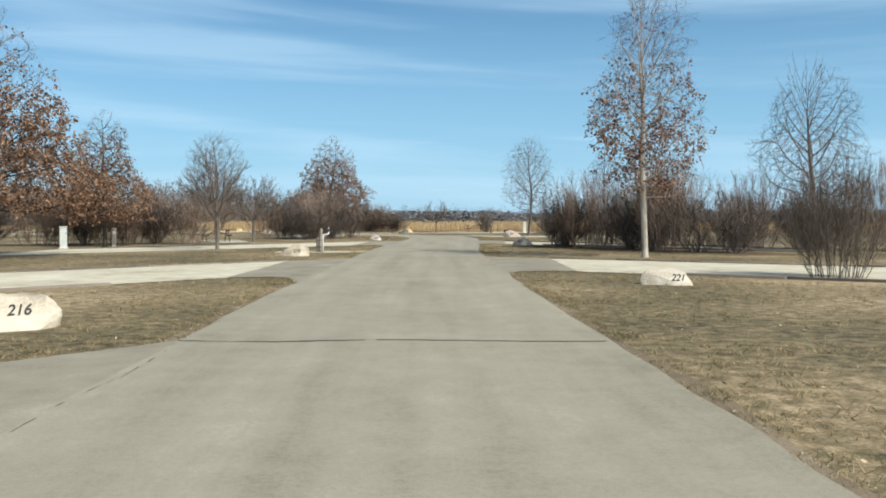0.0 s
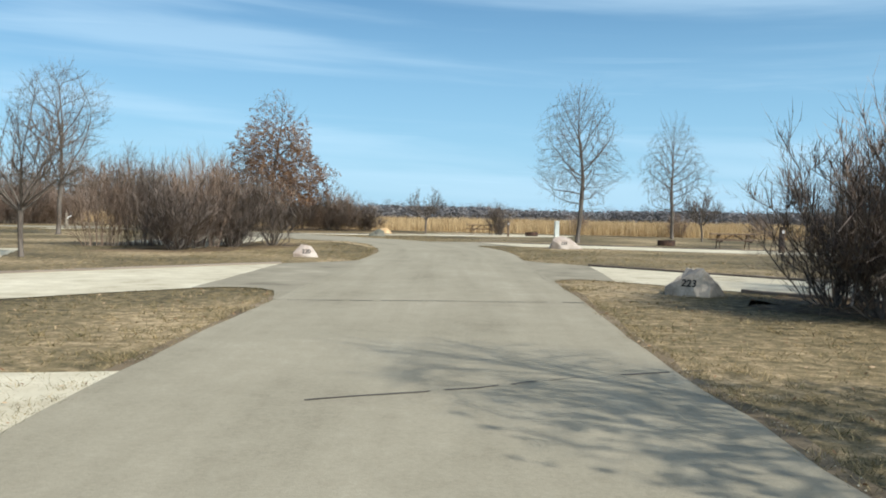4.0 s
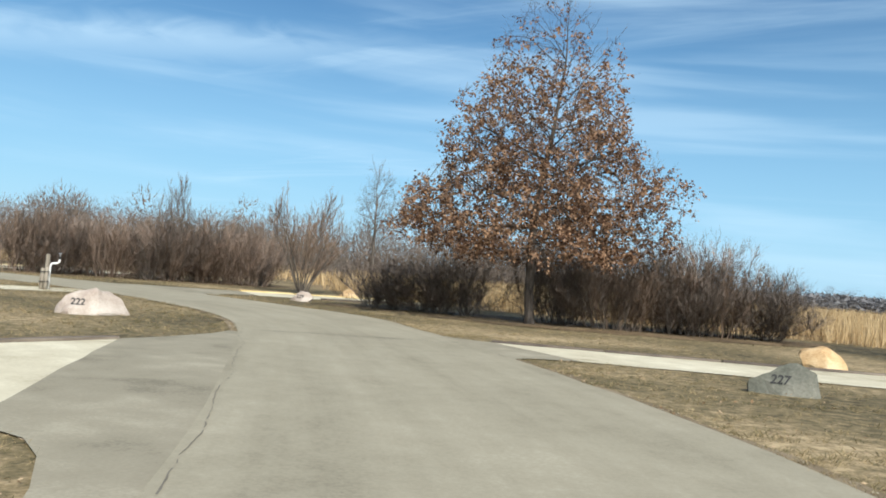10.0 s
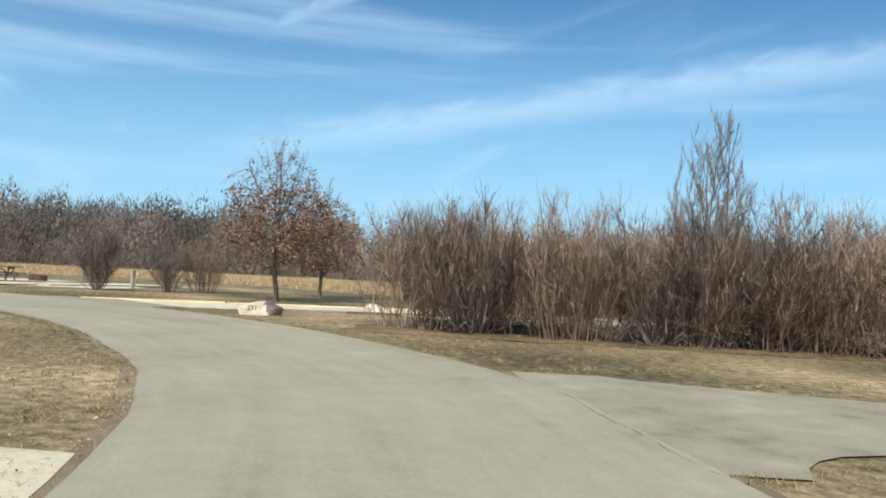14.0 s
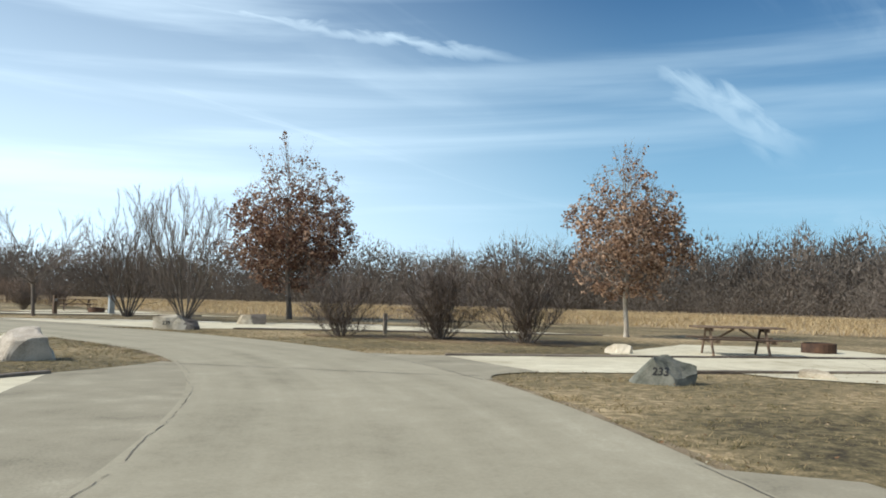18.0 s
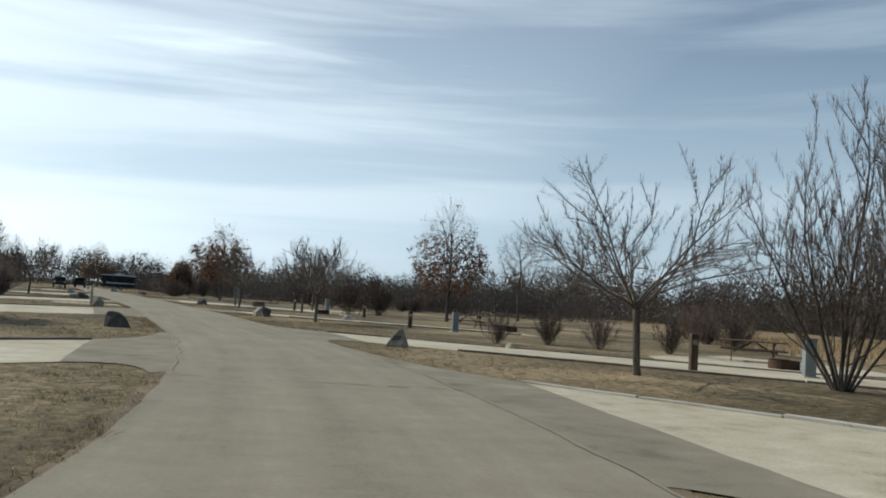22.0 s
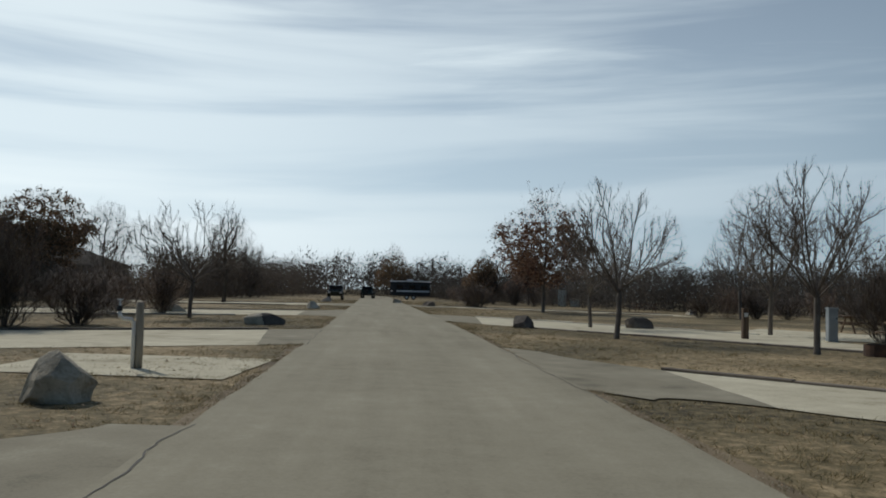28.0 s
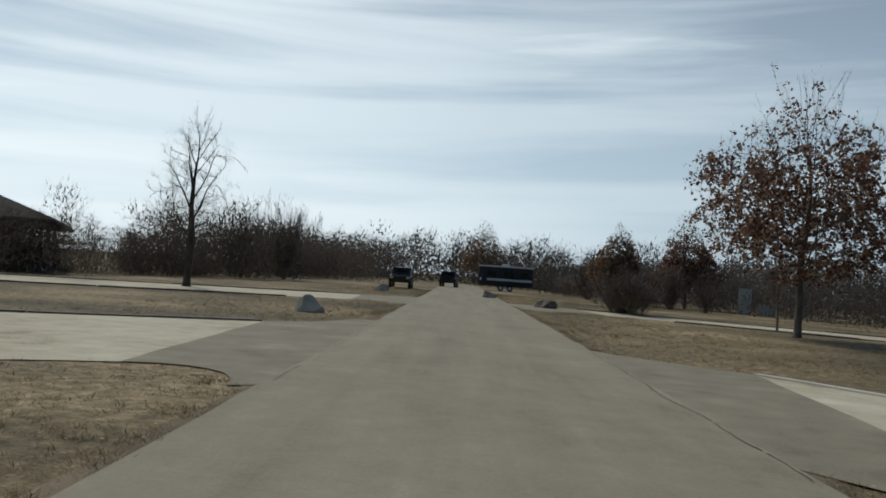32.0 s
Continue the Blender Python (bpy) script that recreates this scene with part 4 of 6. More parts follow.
    if top:
        tip = extend(0, (g.normal(0, 0.02), g.normal(0, 0.02), 1), h * top, 0.25)
        stem = [tip]
        while par[stem[-1]] > 0:
            stem.append(par[stem[-1]])
        stem = stem[::-1]
        for i in range(limbs):
            az = i * 2.399 + g.normal(0, 0.3)
            j = stem[min(int(len(stem) * (clear / top * g.uniform(0.9, 1.5) if habit == "round" else g.uniform(0.82, 1.0))), len(stem) - 1)]
            if habit == "vase":      # straight limbs that fan out to a flat dome
                out = 0.05 + 1.55 * math.sqrt((i + 0.5) / limbs) * w / h
                d = unit(np.array([math.cos(az) * out, math.sin(az) * out, 1.0]))
                k0 = len(pts)
                extend(j, d, min((h - pts[j][2]) / d[2], w / 2 / math.hypot(d[0], d[1])) * g.uniform(0.80, 1.0), 0.006, 0.06)
                shoots(k0, len(pts) - 1, 24, 52)
                continue
            out = g.uniform(0.55, 1.1)
            extend(j, (math.cos(az) * out, math.sin(az) * out, 1), h * g.uniform(0.10, 0.22), 0.03)
        if not limbs:      # a leader with limbs all the way up, level below and steeper above
            n1 = {"oak": 46, "oval": 34, "whip": 13}[habit]
            for i in range(n1):
                u = clear + (0.96 - clear) * ((i + 0.5) / n1) ** 0.9
                k, az = (u - clear) / (1 - clear), i * 2.399 + g.normal(0, 0.4)
                if habit == "oak":
                    el, reach = -6 + 55 * k, w / 2 * min(0.80 + 2.5 * k, (1.02 - k) ** 0.80)
                elif habit == "oval":
                    el, reach = -4 + 62 * min(k * 1.5, 1), w / 2 * (0.9 if k < 0.3 else math.sqrt(max(1 - ((k - 0.3) / 0.75) ** 2, 0.05)))
                else:
                    el, reach = 42 + 28 * k, w / 2 * (1.05 - 0.7 * k)
                L = reach * g.uniform(0.72, 0.98) / max(math.cos(radians(max(el, 0))), 0.45 if habit == "whip" else 0.8)
                c = math.cos(radians(el))
                extend(stem[min(int(u / top * len(stem)), len(stem) - 1)], (math.cos(az) * c, math.sin(az) * c, math.sin(radians(el))), L, 0.025 if habit == "oak" else 0.06, 0.07)
    else:
        for i in range(limbs):
            az, k = i * 2.399 + g.normal(0, 0.25), math.sqrt((i + 0.5) / limbs)
            out = k * w / h * 0.95
            pts.append((math.cos(az) * 0.16 * k, math.sin(az) * 0.16 * k, -0.08)), par.append(-1)
            foot = len(pts) - 1
            extend(foot, (math.cos(az) * out, math.sin(az) * out, 1), h * g.uniform(0.80, 0.98), -0.004, 0.04)
            shoots(foot, len(pts) - 1, 20, 46)
    P, Q, D = np.array(pts), np.array(par), None
    if habit == "round":      # the scaffold first
        P, Q, D = colonize(g, P, Q, crown_points(g, habit, h, w, 420, seed) * np.array([0.85, 0.85, 0.92]), step, pull, h * 0.5, 40, h * clear * 0.8, 0.2, 2.0)
    many = {"oak": 4200, "oval": 3300, "round": 3600, "whip": 700}.get(habit, 2 / dens)
    fine_step = h * {"oak": 0.018, "whip": 0.025}.get(habit, 0.020)
    P, Q, D = colonize(g, P, Q, crown_points(g, habit, h, w, int(many * dens) + 1, seed + 1), fine_step, pull, h * 0.085, 14, h * clear * 0.9, 0.2 if limbs else 0.8)
    step = fine_step * 1.25
    n = len(P)
    load = np.zeros(n)
    ends = np.ones(n, bool)
    ends[Q[Q >= 0]] = False
    load[ends] = 1
    for i in range(n - 1, -1, -1):
        if Q[i] >= 0:
            load[Q[i]] += load[i]
    stems = max(int((Q < 0).sum()), 1)
    e = math.log(max(r0 / (1.0 if top else math.sqrt(stems) * 0.62) / tw, 1.5)) / math.log(max(load.max(), 3))
    rad = tw * np.maximum(load, 1) ** e
    heir = np.full(n, -1)
    for i in np.argsort(load):
        if Q[i] >= 0:
            heir[Q[i]] = i
    for i in range(n):
        if Q[i] >= 0 and heir[Q[i]] == i:
            continue
        chain = ([Q[i]] if Q[i] >= 0 else []) + [i]
        while heir[chain[-1]] >= 0:
            chain.append(heir[chain[-1]])
        if len(chain) < 2:
            continue
        q = P[chain].copy()
        if len(q) > 3:
            q[1:-1] = 0.5 * q[1:-1] + 0.25 * (q[:-2] + q[2:])
        if load[i] <= 1 and Q[i] >= 0:
            slivers(fine, q[:-1], q[1:], tw * 1.05)
            continue
        rr = rad[chain].copy()
        if Q[i] >= 0:
            rr[0] = min(rr[0], rr[1] * 1.15)
        elif top:
            rr[0], rr[1] = rr[0] * 1.45, rr[1] * 1.12      # the root flare
        wood.tube(q, rr, 8 if rr[0] > 0.07 else 5 if rr[0] > 0.025 else 3)
    thin = np.where((load <= 4) & (P[:, 2] > h * clear * 0.8))[0]
    tips = []
    for _ in range({"clump": 5, "whip": 4, "vase": 4}.get(habit, 2)):
        a = P[thin] + g.normal(0, 0.01, (len(thin), 3))
        b = a + scatter(g, D[thin] + np.array([[0, 0, pull * (0.8 if habit != "clump" else 1.2)]]), 0.30) * step * g.uniform(0.9, 2.4, (len(thin), 1))
        slivers(fine, a, b, 0.0054)
        tips.append(np.stack([b, a], 1))
        for _ in range(2):
            c = a + (b - a) * g.uniform(0.2, 0.9, (len(thin), 1))
            slivers(fine, c, c + scatter(g, (b - a) / step, 0.55) * step * g.uniform(0.4, 1.1, (len(thin), 1)), 0.0043)
    allv = np.concatenate(wood.v + fine.v)
    fit = np.array([1, 1, h / np.percentile(allv[:, 2], 99.8)])
    fit[:2] = w / 2 / np.percentile(np.hypot(allv[:, 0], allv[:, 1]), 97.5 if habit != "clump" else 96)
    for soup in (wood, fine):
        soup.v = [v * fit for v in soup.v]
    tips = [t * fit for t in tips]
    if leafy:
        tips = np.concatenate(tips)

        def keep(a):
            z = a[2] / h
            patch = noise.noise(Vector(a * 0.95) + Vector((seed, 0, 0))) + 0.5 * noise.noise(Vector(a * 2.6) + Vector((0, seed, 0)))
            if habit == "oak":
                return leafy * min(max(2.0 - z * 2.05, 0.06), 1.0) * (1.0 if patch > -0.08 else 0.15)
            if leafy < 0.35:     # leaves cling to the lower limbs only
                return leafy * 2.2 * min(max(1.75 - z * 2.3, 0.03), 1.0) * (1.0 if patch > -0.05 else 0.2)
            return leafy * (1.0 if z < 0.70 else 0.25) * (1.1 if patch > -0.02 else 0.12)
        leaf_quads(g, leaves, tips, max(int(round(2.4 * full * (0.125 / leaf_size) ** 0.8)), 1), leaf_size, keep)
    return wood, fine, leaves


def tree(x, y, h, w, habit, seed, label, bark="bark", twig="twig", leaf=None, leafy=0.0, dens=1.0, lean=0.0, name="tree", size=0.12, rtrunk=None, z=0.0, full=1.0):
    wood, fine, leaves = grow(seed, habit, h, w, leafy if leaf else 0.0, size, dens, rtrunk, full)
    ob = thing(name, pose(x, y, z - 0.02, lean, 0, 0), label, "shrub" if name == "shrub" else "tree", "shrubs of the campground" if name == "shrub" else "trees of the campground")
    part("trunk", wood.mesh("trunk", M[bark], True), ob)
    part("crown", fine.mesh("crown", M[twig]), ob)
    if leaves.n:
        part("foliage", leaves.mesh("foliage", M[leaf]), ob, "dry brown leaves still on the twigs")
    return ob


tree(-16.2, 28.7, 8.6, 8.0, "oak", 11, "large oak full of russet dry leaves behind the shrubs", "bark_oak", leaf="leaf", leafy=0.95, size=0.11, full=1.5)
tree(-17.5, 41.5, 6.8, 5.0, "oak", 12, "oak with thin russet leaves above the hedge", "bark_oak", leaf="leaf", leafy=0.5, size=0.11, full=1.6)
tree(-20.9, 73.0, 9.2, 5.6, "round", 13, "tall leafless broad-crowned tree behind the hedge", "bark")
tree(-12.5, 52.3, 4.3, 3.8, "vase", 14, "small leafless spreading tree by a gravel patch", "bark")
tree(-10.7, 37.7, 4.6, 3.6, "vase", 15, "small leafless spreading tree on the grass", "bark")
tree(7.18, 29.95, 9.9, 4.3, "oval", 16, "tall pale-trunked tree with scattered dead leaves before the hedge", "bark_pale", "twig_dark", "leaf_red", 0.34, 1.6, size=0.105, rtrunk=0.13, full=1.6)
tree(16.2, 36.6, 8.4, 5.4, "oval", 17, "leafless upright tree behind the hedge", "bark")
tree(7.45, 76.1, 9.1, 5.2, "oval", 18, "tall leafless tree standing near a numbered boulder", "bark", dens=1.15)
tree(17.4, 91.4, 9.4, 5.4, "oval", 19, "leafless upright tree before the tall golden grass", "bark")
tree(17.4, 84.4, 3.6, 2.8, "vase", 20, "small crooked leafless tree at the field edge", "bark")
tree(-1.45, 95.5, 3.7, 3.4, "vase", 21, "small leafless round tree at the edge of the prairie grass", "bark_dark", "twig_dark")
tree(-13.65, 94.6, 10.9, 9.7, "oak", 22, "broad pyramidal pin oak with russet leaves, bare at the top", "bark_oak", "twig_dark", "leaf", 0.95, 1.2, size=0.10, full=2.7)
tree(-31.5, 112.0, 8.3, 3.4, "whip", 23, "slender leafless young tree behind the oak", "bark", dens=1.3)
tree(-28.3, 101.0, 5.1, 3.9, "clump", 24, "leafless multi-stemmed tree at the edge of the prairie", "bark", "twig_red", dens=1.3)
tree(-36.6, 100.4, 5.6, 2.4, "clump", 25, "slim leafless multi-stemmed tree in the hedge", "bark")
tree(-54.5, 93.2, 6.7, 4.8, "oval", 27, "young oak with dark russet leaves and a bare leader", "bark_oak", leaf="leaf_red", leafy=0.6, size=0.10, full=1.2)
tree(-60.3, 96.3, 5.6, 4.6, "oval", 28, "young oak, half leafy and half bare", "bark", leaf="leaf_red", leafy=0.5, size=0.10, full=1.2)
tree(-76.0, 75.3, 7.5, 4.9, "oval", 29, "compact oak full of tan leaves on a clear trunk", "bark_pale", leaf="leaf_tan", leafy=0.95, size=0.13, full=1.8)
tree(-79.3, 54.8, 10.0, 7.4, "oval", 30, "large oak full of red-brown leaves, bare at the top", "bark", leaf="leaf_red", leafy=0.9, size=0.15, full=1.9)
tree(-81.2, 53.2, 7.4, 5.4, "oval", 31, "oak with red-brown leaves beside a larger one", "bark", leaf="leaf_red", leafy=0.85, size=0.14, full=1.3)
tree(-73.4, 48.7, 6.8, 5.0, "clump", 32, "leafless vase-shaped clump of many stems", "bark", dens=0.9)
tree(-72.4, 54.3, 6.5, 5.2, "clump", 33, "tall leafless vase-shaped clump of many stems", "bark", dens=1.1)
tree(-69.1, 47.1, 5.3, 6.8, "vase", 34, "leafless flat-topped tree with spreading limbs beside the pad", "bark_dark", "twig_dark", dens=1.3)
tree(-62.3, 21.8, 4.5, 4.9, "vase", 35, "leafless spreading tree with a thin leaning trunk", "bark_dark", "twig", dens=1.2)
tree(-73.0, 3.0, 9.6, 6.2, "oval", 36, "tall tree with dry leaves on the lower limbs only", "bark", leaf="leaf_red", leafy=0.34, size=0.15, full=1.8)
tree(-85.1, -19.2, 10.0, 6.0, "round", 37, "leafless round tree before the woods", "bark")
# most trees from here stand against the sun and take the dark copies
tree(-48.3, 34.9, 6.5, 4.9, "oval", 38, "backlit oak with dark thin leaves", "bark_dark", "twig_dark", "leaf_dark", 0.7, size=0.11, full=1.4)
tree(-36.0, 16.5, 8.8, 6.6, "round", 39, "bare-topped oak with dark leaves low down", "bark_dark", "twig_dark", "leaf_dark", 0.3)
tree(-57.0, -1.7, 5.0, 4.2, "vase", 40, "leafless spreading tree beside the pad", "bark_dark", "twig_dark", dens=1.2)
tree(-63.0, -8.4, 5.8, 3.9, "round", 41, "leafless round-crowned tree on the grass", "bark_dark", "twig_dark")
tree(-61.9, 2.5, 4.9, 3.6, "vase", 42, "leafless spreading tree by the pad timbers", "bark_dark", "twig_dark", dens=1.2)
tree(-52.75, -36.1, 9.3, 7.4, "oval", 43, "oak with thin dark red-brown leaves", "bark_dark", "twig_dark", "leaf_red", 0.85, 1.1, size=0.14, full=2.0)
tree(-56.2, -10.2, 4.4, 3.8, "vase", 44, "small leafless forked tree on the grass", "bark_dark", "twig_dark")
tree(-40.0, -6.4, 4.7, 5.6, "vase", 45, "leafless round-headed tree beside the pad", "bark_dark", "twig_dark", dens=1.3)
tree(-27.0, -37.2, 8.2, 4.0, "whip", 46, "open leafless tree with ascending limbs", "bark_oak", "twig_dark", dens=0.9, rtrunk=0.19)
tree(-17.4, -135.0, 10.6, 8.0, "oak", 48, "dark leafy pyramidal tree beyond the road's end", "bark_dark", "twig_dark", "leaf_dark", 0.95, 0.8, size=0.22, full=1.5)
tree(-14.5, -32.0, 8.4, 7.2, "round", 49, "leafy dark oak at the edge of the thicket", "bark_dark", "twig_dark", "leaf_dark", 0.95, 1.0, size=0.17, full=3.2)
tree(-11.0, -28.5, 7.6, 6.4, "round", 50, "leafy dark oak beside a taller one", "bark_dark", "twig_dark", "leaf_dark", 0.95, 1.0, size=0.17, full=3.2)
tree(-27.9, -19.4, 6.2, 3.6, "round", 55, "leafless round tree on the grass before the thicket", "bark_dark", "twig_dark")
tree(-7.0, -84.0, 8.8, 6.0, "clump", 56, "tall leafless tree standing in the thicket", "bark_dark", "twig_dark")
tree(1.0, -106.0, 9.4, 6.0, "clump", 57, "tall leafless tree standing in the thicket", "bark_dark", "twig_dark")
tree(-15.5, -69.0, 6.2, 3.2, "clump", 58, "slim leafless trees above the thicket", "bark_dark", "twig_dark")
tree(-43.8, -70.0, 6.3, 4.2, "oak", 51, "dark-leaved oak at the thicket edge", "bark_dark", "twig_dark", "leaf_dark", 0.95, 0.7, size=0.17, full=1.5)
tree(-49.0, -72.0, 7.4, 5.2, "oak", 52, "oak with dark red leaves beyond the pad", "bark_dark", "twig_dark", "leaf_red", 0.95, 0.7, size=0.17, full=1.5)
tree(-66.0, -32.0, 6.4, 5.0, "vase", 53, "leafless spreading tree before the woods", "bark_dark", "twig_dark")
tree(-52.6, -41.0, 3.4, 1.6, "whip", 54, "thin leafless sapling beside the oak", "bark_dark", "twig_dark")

# shrubs: a few grown kinds, copied
KINDS = {}
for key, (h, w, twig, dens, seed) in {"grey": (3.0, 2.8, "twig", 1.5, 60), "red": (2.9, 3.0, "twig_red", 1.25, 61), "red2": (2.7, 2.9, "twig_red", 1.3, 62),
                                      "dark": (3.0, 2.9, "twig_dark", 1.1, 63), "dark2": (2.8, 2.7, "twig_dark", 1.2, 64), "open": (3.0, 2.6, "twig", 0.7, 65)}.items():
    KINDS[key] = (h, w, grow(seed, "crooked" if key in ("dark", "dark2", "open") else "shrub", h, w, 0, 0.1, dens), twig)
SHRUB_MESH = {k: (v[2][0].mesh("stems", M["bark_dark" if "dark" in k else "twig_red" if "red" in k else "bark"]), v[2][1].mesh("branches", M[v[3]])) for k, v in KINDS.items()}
SHRUB_WORDS = {"grey": "leafless grey many-stemmed shrub on the grass", "red": "dense leafless brown-twigged shrub in a hedge", "red2": "dense leafless brown-twigged shrub in a hedge",
               "dark": "leafless dark-twigged shrub by a campsite pad", "dark2": "leafless dark-twigged shrub by a campsite pad", "open": "open leafless shrub with arching stems"}


def shrub(x, y, h, w, key, rot=None):
    h0, w0, _, _ = KINDS[key]
    ob = thing("shrub", pose(x, y, -0.02, 0, 0, rng.uniform(0, 360) if rot is None else rot) @ Matrix.Diagonal((w / w0, w / w0, h / h0, 1)), SHRUB_WORDS[key], "shrub", "shrubs of the campground")
    part("base", SHRUB_MESH[key][0], ob)
    part("crown", SHRUB_MESH[key][1], ob)


def hedge(a, b, n, h, w, keys, depth=1.0):
    a, b = np.array(a, float), np.array(b, float)
    for i in range(n):
        p = a + (b - a) * (i + 0.5) / n + rng.normal(0, depth * 0.5, 2)
        shrub(p[0], p[1], h * rng.uniform(0.68, 1.14), w * rng.uniform(0.85, 1.15), keys[i % len(keys)])


shrub(9.15, 19.3, 2.7, 2.6, "grey")
hedge((5.6, 43.0), (12.0, 33.5), 9, 3.8, 4.0, ("dark", "dark2", "red", "open"), 0.8)
hedge((8.5, 47.0), (20.0, 36.0), 9, 3.8, 4.4, ("red", "dark2", "red2"), 1.6)
hedge((20.0, 36.0), (34.0, 22.0), 8, 3.0, 3.6, ("red", "grey", "red2"), 2.0)
hedge((-27.0, 42.5), (-15.0, 48.0), 10, 2.7, 3.8, ("red", "red2", "dark2"), 0.8)
hedge((-44.0, 36.0), (-27.0, 43.0), 8, 2.6, 3.2, ("red", "red2"), 1.0)
hedge((-10.6, 57.4), (-7.9, 64.2), 6, 3.6, 3.9, ("dark", "open", "red", "dark2"), 0.5)
hedge((-13.5, 59.5), (-10.0, 66.0), 5, 3.3, 3.2, ("red", "grey", "red2"), 0.8)
hedge((-20.9, 94.6), (-15.6, 95.3), 5, 2.5, 3.6, ("dark", "dark2"), 0.5)
hedge((-13.4, 96.3), (-6.6, 99.6), 10, 3.0, 4.3, ("grey", "dark", "grey", "red"), 0.7)
hedge((-40.6, 94.4), (-34.2, 105.4), 15, 3.1, 4.3, ("red", "red2", "dark", "red"), 0.6)
hedge((-43.5, 97.5), (-37.5, 109.0), 10, 3.3, 3.4, ("red2", "red", "grey"), 1.0)
shrub(4.2, 91.9, 2.5, 2.9, "dark2")
shrub(-41.1, 95.4, 3.3, 3.2, "grey")
shrub(-42.8, 97.2, 2.9, 3.0, "red2")
shrub(12.0, 101.0, 1.8, 2.4, "red")
shrub(19.5, 97.0, 1.9, 2.6, "red2")
shrub(26.0, 96.0, 1.7, 2.4, "red")
for x, y, h, w, k in ((-66.6, 68.6, 2.5, 3.9, "dark"), (-68.1, 71.6, 2.85, 4.2, "dark2"), (-68.3, 74.6, 3.3, 4.5, "dark"), (-59.8, 86.2, 3.2, 3.2, "dark2"), (-60.5, 89.2, 2.7, 2.9, "dark"), (-62.0, 90.9, 2.5, 2.6, "red2"),
                      (-68.9, 34.6, 1.35, 1.5, "dark"), (-71.4, 33.2, 1.5, 1.6, "dark2"), (-73.0, 34.8, 1.55, 1.6, "dark"), (-75.6, 35.6, 1.6, 1.7, "dark2"), (-66.0, -5.2, 3.4, 3.2, "dark"), (-68.5, -4.0, 3.6, 3.4, "dark2")):
    shrub(x, y, h, w, k)
hedge((-84.0, 28.0), (-90.0, 8.0), 7, 2.2, 3.0, ("dark", "red"), 1.2)
hedge((-38.5, 7.5), (-40.5, 1.5), 4, 2.8, 3.2, ("dark", "dark2"), 0.6)
hedge((-33.0, 17.0), (-36.0, -14.0), 12, 2.5, 3.2, ("dark", "dark2", "red"), 1.5)
hedge((-39.2, 5.0), (-37.0, 3.0), 2, 3.4, 4.2, ("dark", "dark2"), 0.3)
hedge((-46.6, -45.6), (-45.2, -50.0), 3, 2.9, 3.6, ("dark", "dark2"), 0.4)
hedge((-62.0, -34.0), (-80.0, -40.0), 8, 2.4, 3.2, ("dark", "red", "dark2"), 1.5)
hedge((-50.0, -60.0), (-38.0, -88.0), 9, 3.0, 3.4, ("dark", "dark2", "red"), 1.2)


# ---- far woods and tall grass ----
def woods(line, n, depth, h, label, material="woods", seed=1, blades=190, bw=1.0, brush=0.25):
    """Bare trees in a belt along a line: each a trunk and many upswept branches."""
    g = np.random.default_rng(seed)
    p = resample(np.array(line, float), 400)
    i = g.integers(0, 399, n)
    base = p[i] + g.normal(0, depth / 2, (n, 2))
    hh = h * g.uniform(0.72, 1.04, n) * (1 + 0.13 * np.sin(i * 0.09) + 0.09 * np.sin(i * 0.31))
    k = blades
    # twigs on a rounded crown that point outwards, and brush below it
    az, cz, rr = g.uniform(0, 2 * np.pi, (n, k)), g.uniform(-1, 1, (n, k)), g.random((n, k)) ** 0.4
    flat = np.sqrt(1 - cz ** 2) * rr
    low = g.random((n, k)) < brush
    H = hh[:, None]
    z = np.where(low, g.uniform(0.0, 0.5, (n, k)), 0.60 + 0.34 * cz * rr) * H
    rad = np.where(low, (0.3 + 0.4 * brush) * rr, 0.30 * flat) * H
    a = np.stack([base[:, None, 0] + np.cos(az) * rad, base[:, None, 1] + np.sin(az) * rad, z], -1)
    d = np.stack([np.cos(az) * flat, np.sin(az) * flat, np.where(low, 0.9, cz * rr + 0.45)], -1) + g.normal(0, 0.42, (n, k, 3))
    d /= np.linalg.norm(d, axis=-1)[..., None]
    b = a + d * (H * g.uniform(0.035, 0.09, (n, k)))[..., None]
    side = np.stack([-np.sin(az + g.normal(0, 0.8, az.shape)), np.cos(az), np.zeros_like(az)], -1) * (H[..., None] * 0.0042 * bw)
    side *= np.where(low, 3.1, np.where(rr < 0.8, 2.6, 0.8))[..., None]      # twigs thin out towards the rim
    tri = np.stack([a - side, a + side, b], 2).reshape(-1, 3)
    trunk_w = hh * 0.007
    ta = np.stack([base[:, 0], base[:, 1], np.full(n, -0.2)], -1)
    ph = g.uniform(0, np.pi, n)
    ts = np.stack([np.cos(ph), np.sin(ph), np.zeros(n)], -1) * trunk_w[:, None]
    tb = ta + np.stack([g.normal(0, 0.2, n), g.normal(0, 0.2, n), hh * 0.7], -1)
    trk = np.stack([ta - ts, ta + ts, tb], 1).reshape(-1, 3)
    allv = np.concatenate([tri, trk])
    me = bpy.data.meshes.new("woods")
    m = len(allv) // 3
    me.vertices.add(len(allv))
    me.vertices.foreach_set("co", allv.ravel())
    me.loops.add(len(allv))
    me.loops.foreach_set("vertex_index", np.arange(len(allv)))
    me.polygons.add(m)
    me.polygons.foreach_set("loop_start", np.arange(m) * 3)
    me.update(calc_edges=True)
    me.materials.append(M[material])
    tagged(new("far_woods", me), label, "woods", kind="stuff")


